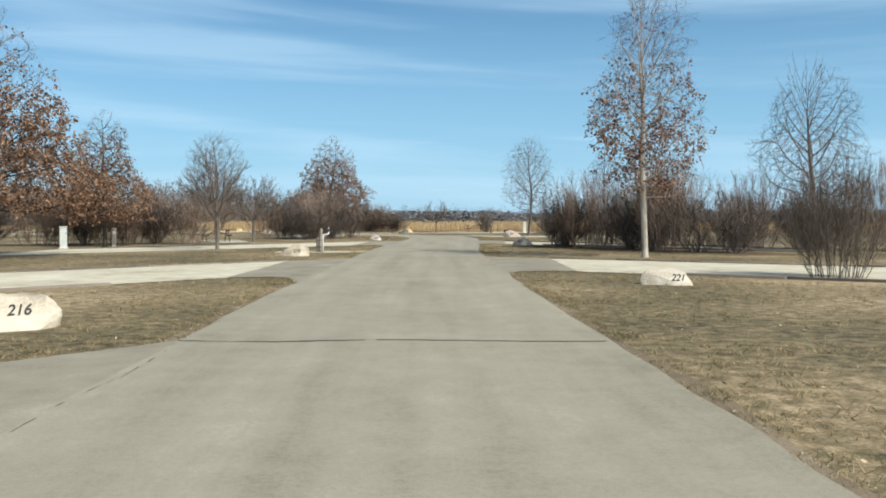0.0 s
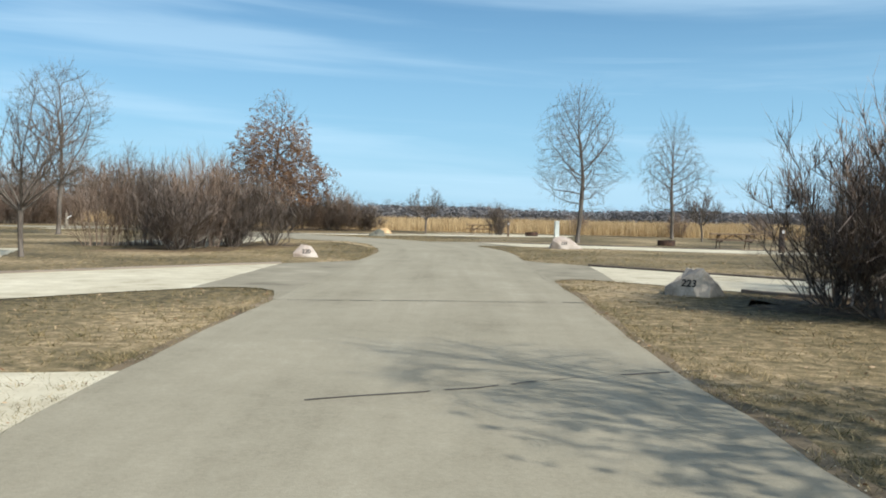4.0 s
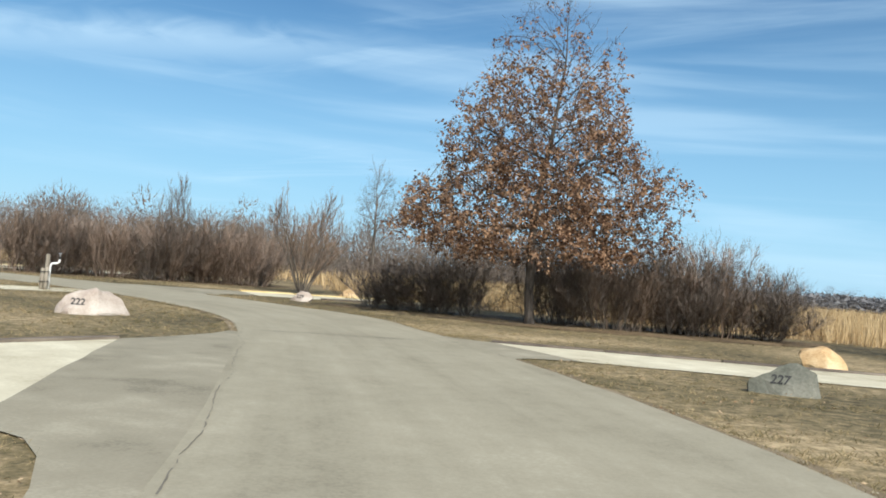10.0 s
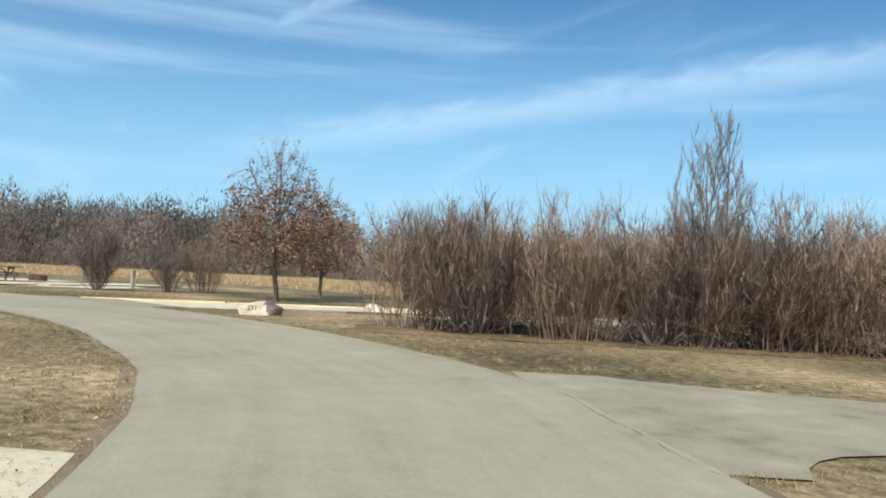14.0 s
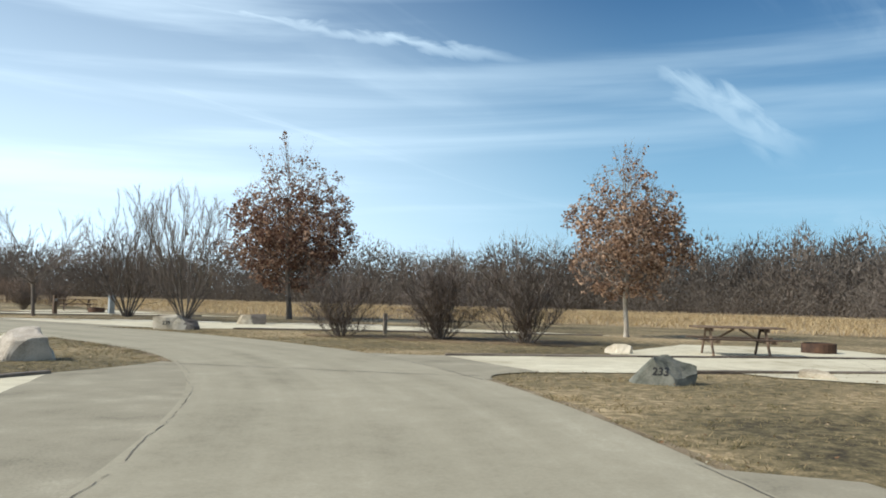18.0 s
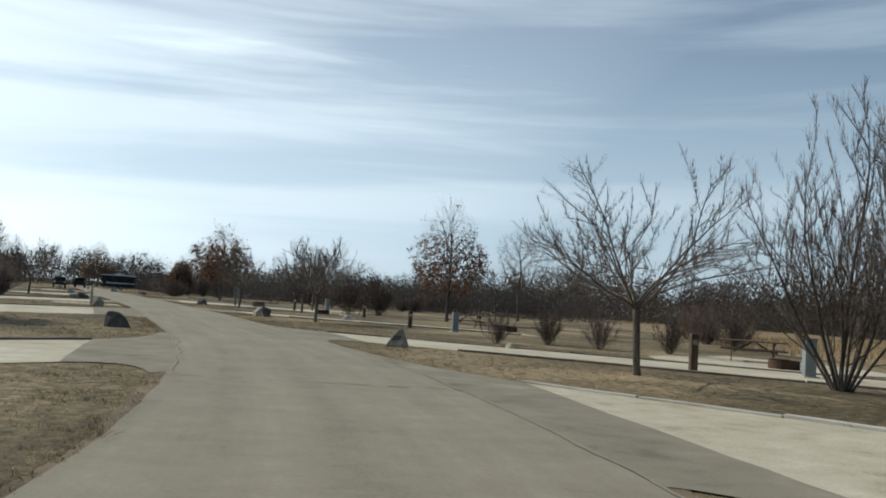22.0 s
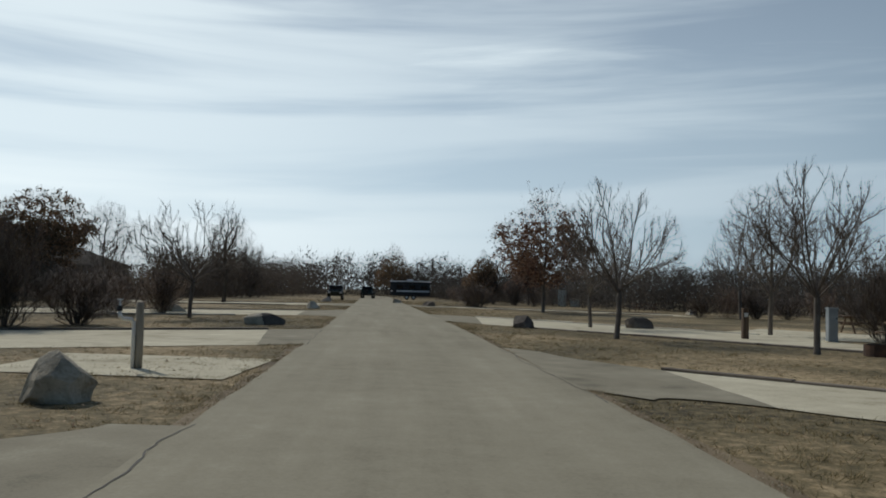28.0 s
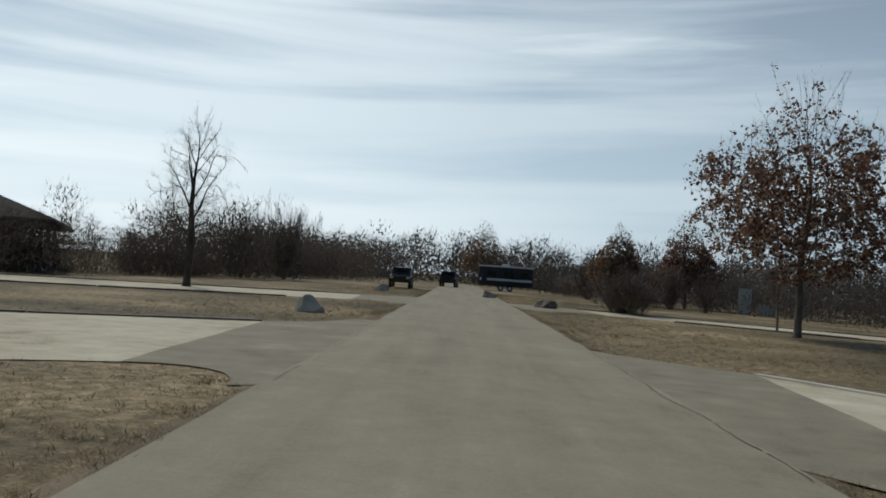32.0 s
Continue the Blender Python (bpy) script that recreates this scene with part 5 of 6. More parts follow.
# both horizon lines wear the tone with haze mixed in
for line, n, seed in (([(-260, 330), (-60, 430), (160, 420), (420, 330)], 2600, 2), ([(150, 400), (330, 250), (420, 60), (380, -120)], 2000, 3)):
    woods(line, n, 20, 10.5, "low even line of bare woods on the far horizon", seed=seed, blades=44, bw=7, brush=1.0, material="woods_hazed")
    woods(line, n // 5, 20, 9.0, "single bare crowns above the far line of woods", seed=seed + 20, blades=170, bw=0.8, brush=0.1, material="woods_hazed")
woods([(-60, 260), (-120, 215), (-175, 150), (-195, 95)], 460, 30, 12.6, "belt of bare brown woods beyond the meadow", seed=4, blades=560, bw=0.75, brush=0.42, material="brush")
woods([(-195, 100), (-205, 40), (-190, -40), (-165, -100), (-120, -150)], 720, 30, 12.4, "belt of dark bare woods beyond the meadow", seed=5, blades=360, bw=1.15, brush=0.5)
woods([(-125, -150), (-70, -165), (-20, -160), (30, -135)], 420, 20, 9.2, "dark bare woods beyond the end of the road", seed=6, blades=300, bw=1.2, brush=0.4, material="woods_dark")
woods([(-15, -22), (-15, -36), (-13, -46), (-14, -57)], 210, 4, 3.3, "dense dark brush at the edge of the grass", seed=7, blades=750, bw=0.55, brush=0.35, material="woods")
woods([(-13, -57), (-8, -82), (0, -108), (12, -140)], 230, 8, 6.0, "dense dark thicket beside the road's end", seed=8, blades=560, bw=0.65, brush=0.35, material="woods")
woods([(-62, -60), (-50, -84), (-38, -104), (-28, -130)], 230, 9, 4.4, "dark thicket beyond the last campsites", seed=10, blades=430, bw=0.9, brush=0.4, material="woods_dark")
woods([(-98, -40), (-84, -52), (-62, -60)], 190, 8, 4.8, "dark thicket edging the meadow", seed=11, blades=480, bw=0.85, brush=0.4, material="woods_dark")
woods([(-112, 190), (-150, 140), (-168, 95), (-172, 40), (-160, -30), (-140, -90)], 520, 14, 5.6, "low dense brush before the woods", seed=12, blades=270, bw=1.35, brush=0.5)
woods([(-208, 25), (-222, 75), (-228, 125)], 260, 18, 16.5, "wooded rise beyond the belt of woods", seed=13, blades=330, bw=1.1, brush=0.4, material="woods_dark")
woods([(-70, 150), (-56, 128), (-50, 116)], 90, 8, 5.0, "pale bare saplings in the prairie", seed=9, blades=420, bw=0.45)


def grass_belt(name, poly, n, h, material, label, seed, spread=0.35, width=0.012):
    """Upright dry grass blades scattered over a polygon."""
    g = np.random.default_rng(seed)
    q = np.array(poly, float)
    lo, hi = q.min(0), q.max(0)
    pts = g.uniform(lo, hi, (n * 3, 2))
    inside = np.zeros(len(pts), bool)
    for i in range(len(q)):
        (x1, y1), (x2, y2) = q[i], q[(i + 1) % len(q)]
        c = ((y1 > pts[:, 1]) != (y2 > pts[:, 1])) & (pts[:, 0] < (x2 - x1) * (pts[:, 1] - y1) / (y2 - y1 + 1e-9) + x1)
        inside ^= c
    pts = pts[inside][:n]
    k = len(pts)
    patch = np.array([noise.noise(Vector((p[0] * 0.15, p[1] * 0.15, 0))) for p in pts])
    hh = h * g.uniform(0.55, 1.1, k) * (1 + 0.35 * patch)
    az = g.uniform(0, 2 * np.pi, k)
    a = np.concatenate([pts, np.full((k, 1), -0.03)], 1)
    s = np.stack([np.cos(az), np.sin(az), np.zeros(k)], 1) * width * g.uniform(0.7, 1.5, k)[:, None]
    b = a + np.stack([g.normal(0, spread, k) * hh, g.normal(0, spread, k) * hh, hh], 1)
    v = np.stack([a - s, a + s, b], 1).reshape(-1, 3)
    me = bpy.data.meshes.new(name)
    me.vertices.add(len(v))
    me.vertices.foreach_set("co", v.ravel())
    me.loops.add(len(v))
    me.loops.foreach_set("vertex_index", np.arange(len(v)))
    me.polygons.add(k)
    me.polygons.foreach_set("loop_start", np.arange(k) * 3)
    me.update(calc_edges=True)
    me.materials.append(material)
    return tagged(new(name, me), label, "grass", kind="stuff")


def field(poly, label, z=-0.004):
    sheet("field", poly, z, M["field"], label, "field", 0.6, 4.0)


field([(-34, 110), (-20, 101.5), (-6, 103), (6, 100), (22, 96), (34, 90), (60, 70), (200, 60), (300, 380), (-60, 400), (-120, 200)], "tall golden prairie beyond the campsites", 0.004)
field([(-84, 30), (-83, 50), (-90, 68), (-86, 92), (-66, 104), (-50, 112), (-70, 150), (-120, 210), (-190, 100), (-200, 30), (-160, -90), (-100, -60), (-92, 0)], "low golden hay meadow before the woods", 0.008)
grass_belt("prairie_grass", [(-34, 110), (-20, 101.5), (-6, 103), (6, 100), (22, 96), (34, 90), (60, 74), (70, 86), (24, 112), (-6, 117), (-30, 118)], 60000, 1.25, M["prairie"], "tall golden prairie grass, dry and upright", 31, 0.17, 0.014)
grass_belt("prairie_grass", [(-60, 128), (-34, 114), (-6, 112), (24, 110), (90, 76), (170, 80), (170, 200), (-60, 200)], 60000, 1.3, M["prairie"], "tall golden prairie grass further off", 32, 0.18, 0.045)
grass_belt("meadow_grass", [(-84, 30), (-83, 50), (-90, 68), (-86, 92), (-66, 104), (-50, 112), (-60, 135), (-120, 150), (-150, 60), (-130, -20), (-92, 0)], 60000, 0.42, M["meadow"], "low golden meadow grass", 33, 0.6, 0.026)


# ---- boulders with site numbers ----
from mathutils.bvhtree import BVHTree


NUMBER_OFF = {"216": 0.22, "222": -0.15, "235": -0.3, "221": 0.12, "231": -0.22, "225": 0.12}    # where along the boulder its number stands


def boulder(x, y, w, h, kind, seed, toward=None, number=None, depth=0.7, label="", rot=0.0, facets=11, sunk=0.57):
    """A faceted boulder sunk into the grass; toward turns its broad face to a point."""
    g = np.random.default_rng(seed)
    bm = bmesh.new()
    bmesh.ops.create_icosphere(bm, subdivisions=4, radius=1.0)
    planes = []
    for _ in range(facets):
        n = unit(g.normal(0, 1, 3) * np.array([1, 1, 0.9]))
        planes.append((Vector(n), g.uniform(0.46, 0.82)))
    planes += [(Vector(unit(np.array([0.06, -1.0, 0.45]))), 0.66 if number else 0.85), (Vector((g.uniform(-0.45, 0.45), g.uniform(-0.2, 0.3), 1)).normalized(), 0.70)]
    chips = [(Vector(unit(g.normal(0, 1, 3) + np.array([0, -0.4, 0.4]))), g.uniform(0.50, 0.68)) for _ in range(7)]
    off = Vector((seed * 3.1, seed * 1.7, 0))
    for v in bm.verts:
        for n, d in planes:
            k = v.co.dot(n) - d
            if k > 0:
                v.co -= n * k
        v.co += noise.noise_vector(v.co * 1.3 + off) * 0.12 + noise.noise_vector(v.co * 4 + off) * 0.045
        for n, d in chips:      # fresh breaks with sharp edges
            k = v.co.dot(n) - d
            if k > 0:
                v.co -= n * k * 0.9
        v.co += noise.noise_vector(v.co * 11 + off) * 0.014
    xs, zs = [v.co.x for v in bm.verts], [v.co.z for v in bm.verts]
    cut = min(zs) + (max(zs) - min(zs)) * sunk
    for v in bm.verts:
        v.co.x *= w / (max(xs) - min(xs))
        v.co.y *= w * depth / 1.7
        v.co.z = (v.co.z - cut) * h / (max(zs) - cut)
    bm.normal_update()
    yaw = rot
    if toward is not None:
        yaw = math.degrees(math.atan2(toward[1] - y, toward[0] - x)) + 90
    tree_bvh = BVHTree.FromBMesh(bm)
    dark = [i for i, f in enumerate(bm.faces) if seed in (12, 18, 19, 23, 29) and f.calc_center_median().x > w * ((0.13 if seed != 29 else -0.02) + 0.03 * noise.noise(f.calc_center_median() * 2)) - f.calc_center_median().z * 0.25]
    me = done(bm, "boulder", M[kind])
    if dark:                                   # dark rock on a broken end, with its shaded side painted in too
        me.materials.append(M["rock_dark"])
        for i in dark:
            me.polygons[i].material_index = 1
    ob = new("boulder", me)
    ob.matrix_basis = pose(x, y, -0.025, 0, 0, yaw)
    words = {"rock_white": "pale limestone boulder", "rock_pink": "pinkish granite boulder", "rock_grey": "grey granite boulder", "rock_dark": "dark rough boulder", "rock_green": "green-grey granite boulder", "rock_tan": "tan sandstone boulder"}[kind]
    tagged(ob, label or words + (" with a black painted site number on the grass" if number else " lying on the grass beside a pad"), "boulder", "boulders marking the campsites")
    if number:
        cu = bpy.data.curves.new("digits", 'FONT')
        cu.body, cu.size, cu.align_x, cu.align_y, cu.extrude, cu.shear, cu.offset = number, 0.18, 'CENTER', 'CENTER', 0.0, 0.15, 0.004
        tmp = bpy.data.objects.new("digits", cu)
        tm = bpy.data.meshes.new_from_object(tmp)
        bpy.data.objects.remove(tmp)
        b2 = bmesh.new()
        b2.from_mesh(tm)
        bmesh.ops.triangulate(b2, faces=b2.faces[:])
        bmesh.ops.subdivide_edges(b2, edges=[e for e in b2.edges if e.calc_length() > 0.03], cuts=2)
        for v in b2.verts:
            vx, vz = v.co.x + w * NUMBER_OFF.get(number, -0.06), h * 0.47 + v.co.y
            hit = tree_bvh.ray_cast(Vector((vx, -5, vz)), Vector((0, 1, 0)))[0]
            v.co = Vector((vx, (hit.y if hit else -w * 0.1) - 0.008, vz))
        part("site_number", done(b2, "site_number", M["paint_black"]), ob, "black painted site number " + number)
        for f in ob.children[0].data.polygons:
            f.use_smooth = False
    return ob


boulder(-5.75, 10.1, 1.75, 0.55, "rock_white", 1, (-1, -2), "216", 0.75)
boulder(-5.74, 31.0, 1.15, 0.45, "rock_white", 2, (0, 16), "218", 0.75)
boulder(4.75, 17.4, 1.2, 0.36, "rock_white", 3, (0, 4), "221", 0.8)
boulder(3.95, 44.2, 1.15, 0.55, "rock_grey", 4, (0, 30), "223", 0.8)
boulder(-4.88, 55.1, 0.8, 0.42, "rock_pink", 5, (-1, 43), "220", 0.85)
boulder(4.97, 66.3, 1.6, 0.6, "rock_pink", 52, (-1, 52), "225", 0.6)
boulder(-4.5, 82.4, 1.1, 0.5, "rock_green", 48, (-3.5, 68), "227", 0.75)
boulder(-4.3, 88.7, 1.05, 0.5, "rock_tan", 8, (-3, 70), None, 0.8)
boulder(-17.95, 80.75, 1.62, 0.58, "rock_pink", 71, (-5, 72), "222", 0.6)
boulder(-22.8, 94.0, 0.88, 0.42, "rock_pink", 10, (-14, 84), "229", 0.75)
boulder(-26.2, 102.0, 1.0, 0.42, "rock_tan", 11, (-15, 84), None, 0.8)
boulder(-44.4, 91.1, 1.3, 0.46, "rock_white", 12, (-31.5, 89.6), "231", 0.6)
boulder(-48.7, 95.8, 1.2, 0.3, "rock_white", 13, (-33, 89), None, 0.7)
boulder(-58.6, 81.9, 1.15, 0.5, "rock_green", 14, (-45, 86), "233", 0.8)
boulder(-65.9, 78.6, 0.75, 0.28, "rock_white", 15, (-45, 86), None, 0.8)
boulder(-61.7, 83.9, 0.9, 0.2, "rock_white", 16, (-45, 86), None, 0.6)
boulder(-54.0, 71.1, 1.25, 0.64, "rock_grey", 17, (-47, 84), None, 0.8)
boulder(-65.3, 62.2, 1.65, 0.54, "rock_white", 18, (-57, 74), "235", 0.55)
boulder(-71.5, 59.5, 1.45, 0.5, "rock_white", 19, (-58, 72), None, 0.6)
boulder(-64.2, 40.6, 0.8, 0.6, "rock_white", 20, (-61.3, 51), "237", 0.9)
boulder(-68.4, 38.1, 0.5, 0.22, "rock_white", 21, (-61, 60), None, 0.9)
boulder(-55.45, 37.9, 0.86, 0.52, "rock_dark", 22, (-61, 52), None, 0.8)
boulder(-59.4, 17.3, 1.1, 0.58, "rock_white", 23, (-57, 28), None, 0.75)
boulder(-64.5, 15.0, 0.9, 0.36, "rock_white", 24, (-60, 45), None, 0.8)
boulder(-50.25, 16.5, 0.82, 0.6, "rock_white", 86, (-57, 28), None, 0.9, facets=24, sunk=0.25)
boulder(-37.4, 3.5, 0.9, 0.5, "rock_grey", 26, (-59, 42), None, 0.9)
boulder(-53.6, -7.4, 0.85, 0.52, "rock_dark", 27, (-52.6, 10), None, 0.9)
boulder(-58.1, -10.9, 1.25, 0.5, "rock_dark", 28, (-52.6, 10), None, 0.7)
boulder(-44.7, -2.9, 1.5, 0.44, "rock_white", 29, (-52.6, 10), None, 0.6)
boulder(-35.6, -13.2, 1.4, 0.46, "rock_white", 30, (-54, 17), None, 0.7)
boulder(-38.2, -26.5, 1.05, 0.54, "rock_white", 31, (-48.7, -4.5), None, 0.8)
boulder(-42.2, -46.4, 1.2, 0.46, "rock_dark", 32, (-48.7, -4.5), None, 0.8)
boulder(-36.3, -58.5, 1.0, 0.5, "rock_white", 33, (-48.7, -4.5), None, 0.9)
boulder(-29.5, -56.0, 1.1, 0.5, "rock_grey", 34, (-48.7, -4.5), None, 0.9)
boulder(-64.0, -43.0, 0.9, 0.4, "rock_white", 35, (-48.7, -4.5), None, 0.9)


# ---- posts, pedestals, hydrants ----
def wood_post(x, y, h, w, rot, material="post", label="square weathered wooden post beside a campsite pad"):
    ob = thing("wooden_post", pose(x, y, 0, 0, 0, rot), label, "post", "posts at the campsites")
    part("shaft", done(bevel_box((-w / 2, -w / 2, -0.2), (w / 2, w / 2, h), 0.012, 1, 0.006, 3, int(abs(x) * 7)), "shaft", M[material]), ob)
    part("plate", done(bevel_box((-w * 0.32, -w / 2 - 0.008, h - 0.30), (w * 0.32, -w / 2 - 0.0005, h - 0.16), 0.002), "plate", M["chrome"]), ob, "small metal plate")
    return ob


def pedestal(x, y, h, rot, material="pedestal"):
    """An electric hookup box on its own foot."""
    ob = thing("power_pedestal", pose(x, y, 0, 0, 0, rot), "pale enamelled electric hookup pedestal on the gravel pad", "power pedestal", "hookups at the campsites")
    w, d = 0.16, 0.11
    part("body", done(bevel_box((-w, -d, -0.05), (w, d, h - 0.06), 0.012, 2), "body", M[material]), ob)
    part("lid", done(bevel_box((-w - 0.015, -d - 0.03, h - 0.06), (w + 0.015, d + 0.015, h), 0.012, 2), "lid", M[material]), ob)
    dr = part("door", done(bevel_box((-w + 0.025, -d - 0.012, h * 0.52), (w - 0.025, -d - 0.0005, h - 0.1), 0.005), "door", M[material]), ob)
    part("latch", done(bevel_box((w - 0.07, -d - 0.03, h * 0.66), (w - 0.045, -d - 0.0125, h * 0.72), 0.003), "latch", M["steel"]), dr, "dark steel latch")
    part("footing", done(bevel_box((-w - 0.06, -d - 0.06, -0.1), (w + 0.06, d + 0.06, 0.035), 0.01), "footing", M["limestone"]), ob, "concrete footing")
    return ob


def hydrant(x, y, h, rot, stakes=True):
    """A frost-free water tap: timber post, white riser with an elbow, metal head."""
    ob = thing("water_hydrant", pose(x, y, 0, 0, 0, rot), "weathered timber post with white water pipe and metal tap", "water hydrant", "water hydrants along the loop")
    for name, px, py, r, top, words in (("post", -0.02, 0.02, 0.062, h, "tall round weathered timber post"), ("stake", -0.145, -0.07, 0.06, h * 0.6, "short round timber stake"), ("stake", -0.03, -0.105, 0.055, h * 0.63, "short round timber stake"))[:3 if stakes else 1]:
        st = Soup()
        st.tube([(px, py, -0.1), (px, py, top * 0.5), (px + 0.01, py, top - 0.03), (px + 0.012, py, top)], [r, r * 1.03, r * 0.97, r * 0.8], 12, True)
        part(name, st.mesh(name, M["post"], True), ob, words)
    for z in (h * 0.22, h * 0.5) if stakes else ():
        part("strap", done(bevel_box((-0.215, -0.175, z), (0.06, 0.1, z + 0.018), 0.002), "strap", M["steel"]), ob, "dark steel strap")
    s = Soup()
    s.tube([(0.07, 0, 0), (0.07, 0, h * 0.62), (0.08, 0, h * 0.70), (0.12, 0, h * 0.745), (0.25, 0, h * 0.755), (0.31, 0, h * 0.79), (0.32, 0, h * 0.87)], [0.03, 0.03, 0.032, 0.032, 0.032, 0.032, 0.032], 10, True)
    part("pipe", s.mesh("pipe", M["pvc"], True), ob, "white plastic riser pipe")
    hd = part("tap_head", cylinder(0.045, 0.04, h * 0.87, h * 0.95, 12).mesh("tap_head", M["steel"]), ob, "dark metal tap head", pose(0.32, 0, 0))
    part("spout", cylinder(0.016, 0.012, h * 0.95, h * 1.04, 8).mesh("spout", M["chrome"]), hd, "galvanised spout")
    part("handle", done(bevel_box((-0.05, -0.008, h * 1.03), (0.05, 0.008, h * 1.05), 0.003), "handle", M["chrome"]), hd)
    return ob


hydrant(-5.4, 34.6, 1.0, 0)
hydrant(-26.0, 85.5, 1.1, 58)
hydrant(-49.1, 12.9, 1.05, 60, False)
for x, y, h, w, r, m in ((4.55, 88.0, 1.15, 0.15, 5, "post_dark"), (15.1, 66.3, 1.2, 0.2, 10, "post_dark"), (-63.8, 87.7, 0.9, 0.18, 120, "post"), (-69.3, 68.5, 0.75, 0.14, 140, "post"),
                         (-71.8, 44.7, 1.02, 0.2, 170, "post_dark"), (-67.2, 22.7, 0.9, 0.2, 185, "post_dark"), (-61.4, -4.6, 1.05, 0.2, 190, "post_dark"), (-17.0, 41.4, 0.95, 0.2, 20, "post"), (-66.3, 6.0, 1.0, 0.2, 190, "post_dark")):
    wood_post(x, y, h, w, r, m, "dark-stained wooden site post beside a gravel pad" if m == "post_dark" else "square weathered wooden post beside a campsite pad")
pedestal(8.3, 89.6, 1.2, 10)
pedestal(-18.4, 38.9, 1.05, 25)
pedestal(-75.2, 44.9, 1.1, 170, "pedestal_dim")
pedestal(-69.2, 24.8, 0.98, 185, "pedestal_dim")
pedestal(-64.1, -4.3, 1.15, 190, "pedestal_dim")
pedestal(-51.5, -84.0, 0.9, 190)


def make_table():
    ob = thing("picnic_table", pose(0, 0, 0), "brown wooden picnic table with attached benches on gravel", "picnic table", "picnic tables at the campsites")
    for i in range(5):
        y = -0.34 + i * 0.17
        part("top_board", done(bevel_box((-1.15, y - 0.08, 0.72), (1.15, y + 0.08, 0.765), 0.008, 1, 0.003, 2, i), "top_board", M["table"]), ob)
    for s_ in (-1, 1):
        for k in range(2):
            y = s_ * (0.66 + k * 0.14)
            part("bench_board", done(bevel_box((-1.15, y - 0.065, 0.42), (1.15, y + 0.065, 0.46), 0.008, 1, 0.003, 2, k), "bench_board", M["table"]), ob)
    for x in (-0.72, 0.72):
        part("top_bearer", done(bevel_box((x - 0.02, -0.40, 0.63), (x + 0.02, 0.40, 0.72), 0.006), "top_bearer", M["table"]), ob)
        part("bench_bearer", done(bevel_box((x + 0.021, -0.86, 0.335), (x + 0.061, 0.86, 0.42), 0.006), "bench_bearer", M["table"]), ob)
        for s_ in (-1, 1):
            s = Soup()
            m = look((x - 0.04, s_ * 0.62, 0.0), (x - 0.04, s_ * 0.20, 0.70))
            s.box((-0.02, -0.045, -0.82), (0.02, 0.045, 0.0), m)
            part("leg", s.mesh("leg", M["table"]), ob)
        s = Soup()
        s.tube([(x * 0.9, 0, 0.36), (x * 0.1, 0, 0.70)], [0.03, 0.03], 4, True)
        part("brace", s.mesh("brace", M["table"]), ob)
    return ob


TABLE = make_table()
spots = [(2.9, 92.2, 5), (14.6, 71.0, -10), (-14.8, 52.0, 30), (-67.6, 81.2, 118), (-77.6, 38.2, 150), (-71.6, 16.9, 185), (-60.8, -45.9, 190), (-66.2, -2.0, 195), (-68.0, -13.6, 190), (-29.6, -19.4, 215), (20.5, 30.5, 30)]
TABLE.matrix_basis = pose(spots[0][0], spots[0][1], 0.008, 0, 0, spots[0][2])
for x, y, r in spots[1:]:
    copy_thing(TABLE, pose(x, y, 0.008, 0, 0, r))


def fire_ring(x, y, r=0.48, h=0.28):
    ob = thing("fire_ring", pose(x, y, 0.006, 0, 0, x * 9), "low rusty steel campfire ring with a grate", "fire ring", "fire rings at the campsites")
    s = Soup()
    n = 24
    v, f = [], []
    for i in range(n):
        a = 2 * math.pi * i / n
        for rr, z in ((r, 0), (r, h), (r - 0.015, h), (r - 0.015, 0)):
            v.append((math.cos(a) * rr, math.sin(a) * rr, z))
    for i in range(n):
        a, b = i * 4, (i + 1) % n * 4
        f += [(a + k, b + k, b + (k + 1) % 4, a + (k + 1) % 4) for k in range(4)]
    s.raw(v, f)
    part("ring", s.mesh("ring", M["rust"]), ob)
    for k in range(7):
        xx = -0.3 + k * 0.1
        L = math.sqrt(max((r - 0.02) ** 2 - xx * xx, 0.01))
        s = Soup()
        s.tube([(xx, -L, h + 0.03), (xx, 0.05, h + 0.03)], [0.008, 0.008], 5, True)
        part("grate_bar", s.mesh("grate_bar", M["steel"]), ob)


for x, y in ((6.6, 91.0), (-71.0, 82.8), (-76.6, 41.6), (-63.5, 2.5), (12.0, 74.0), (-73.5, 19.5)):
    fire_ring(x, y)


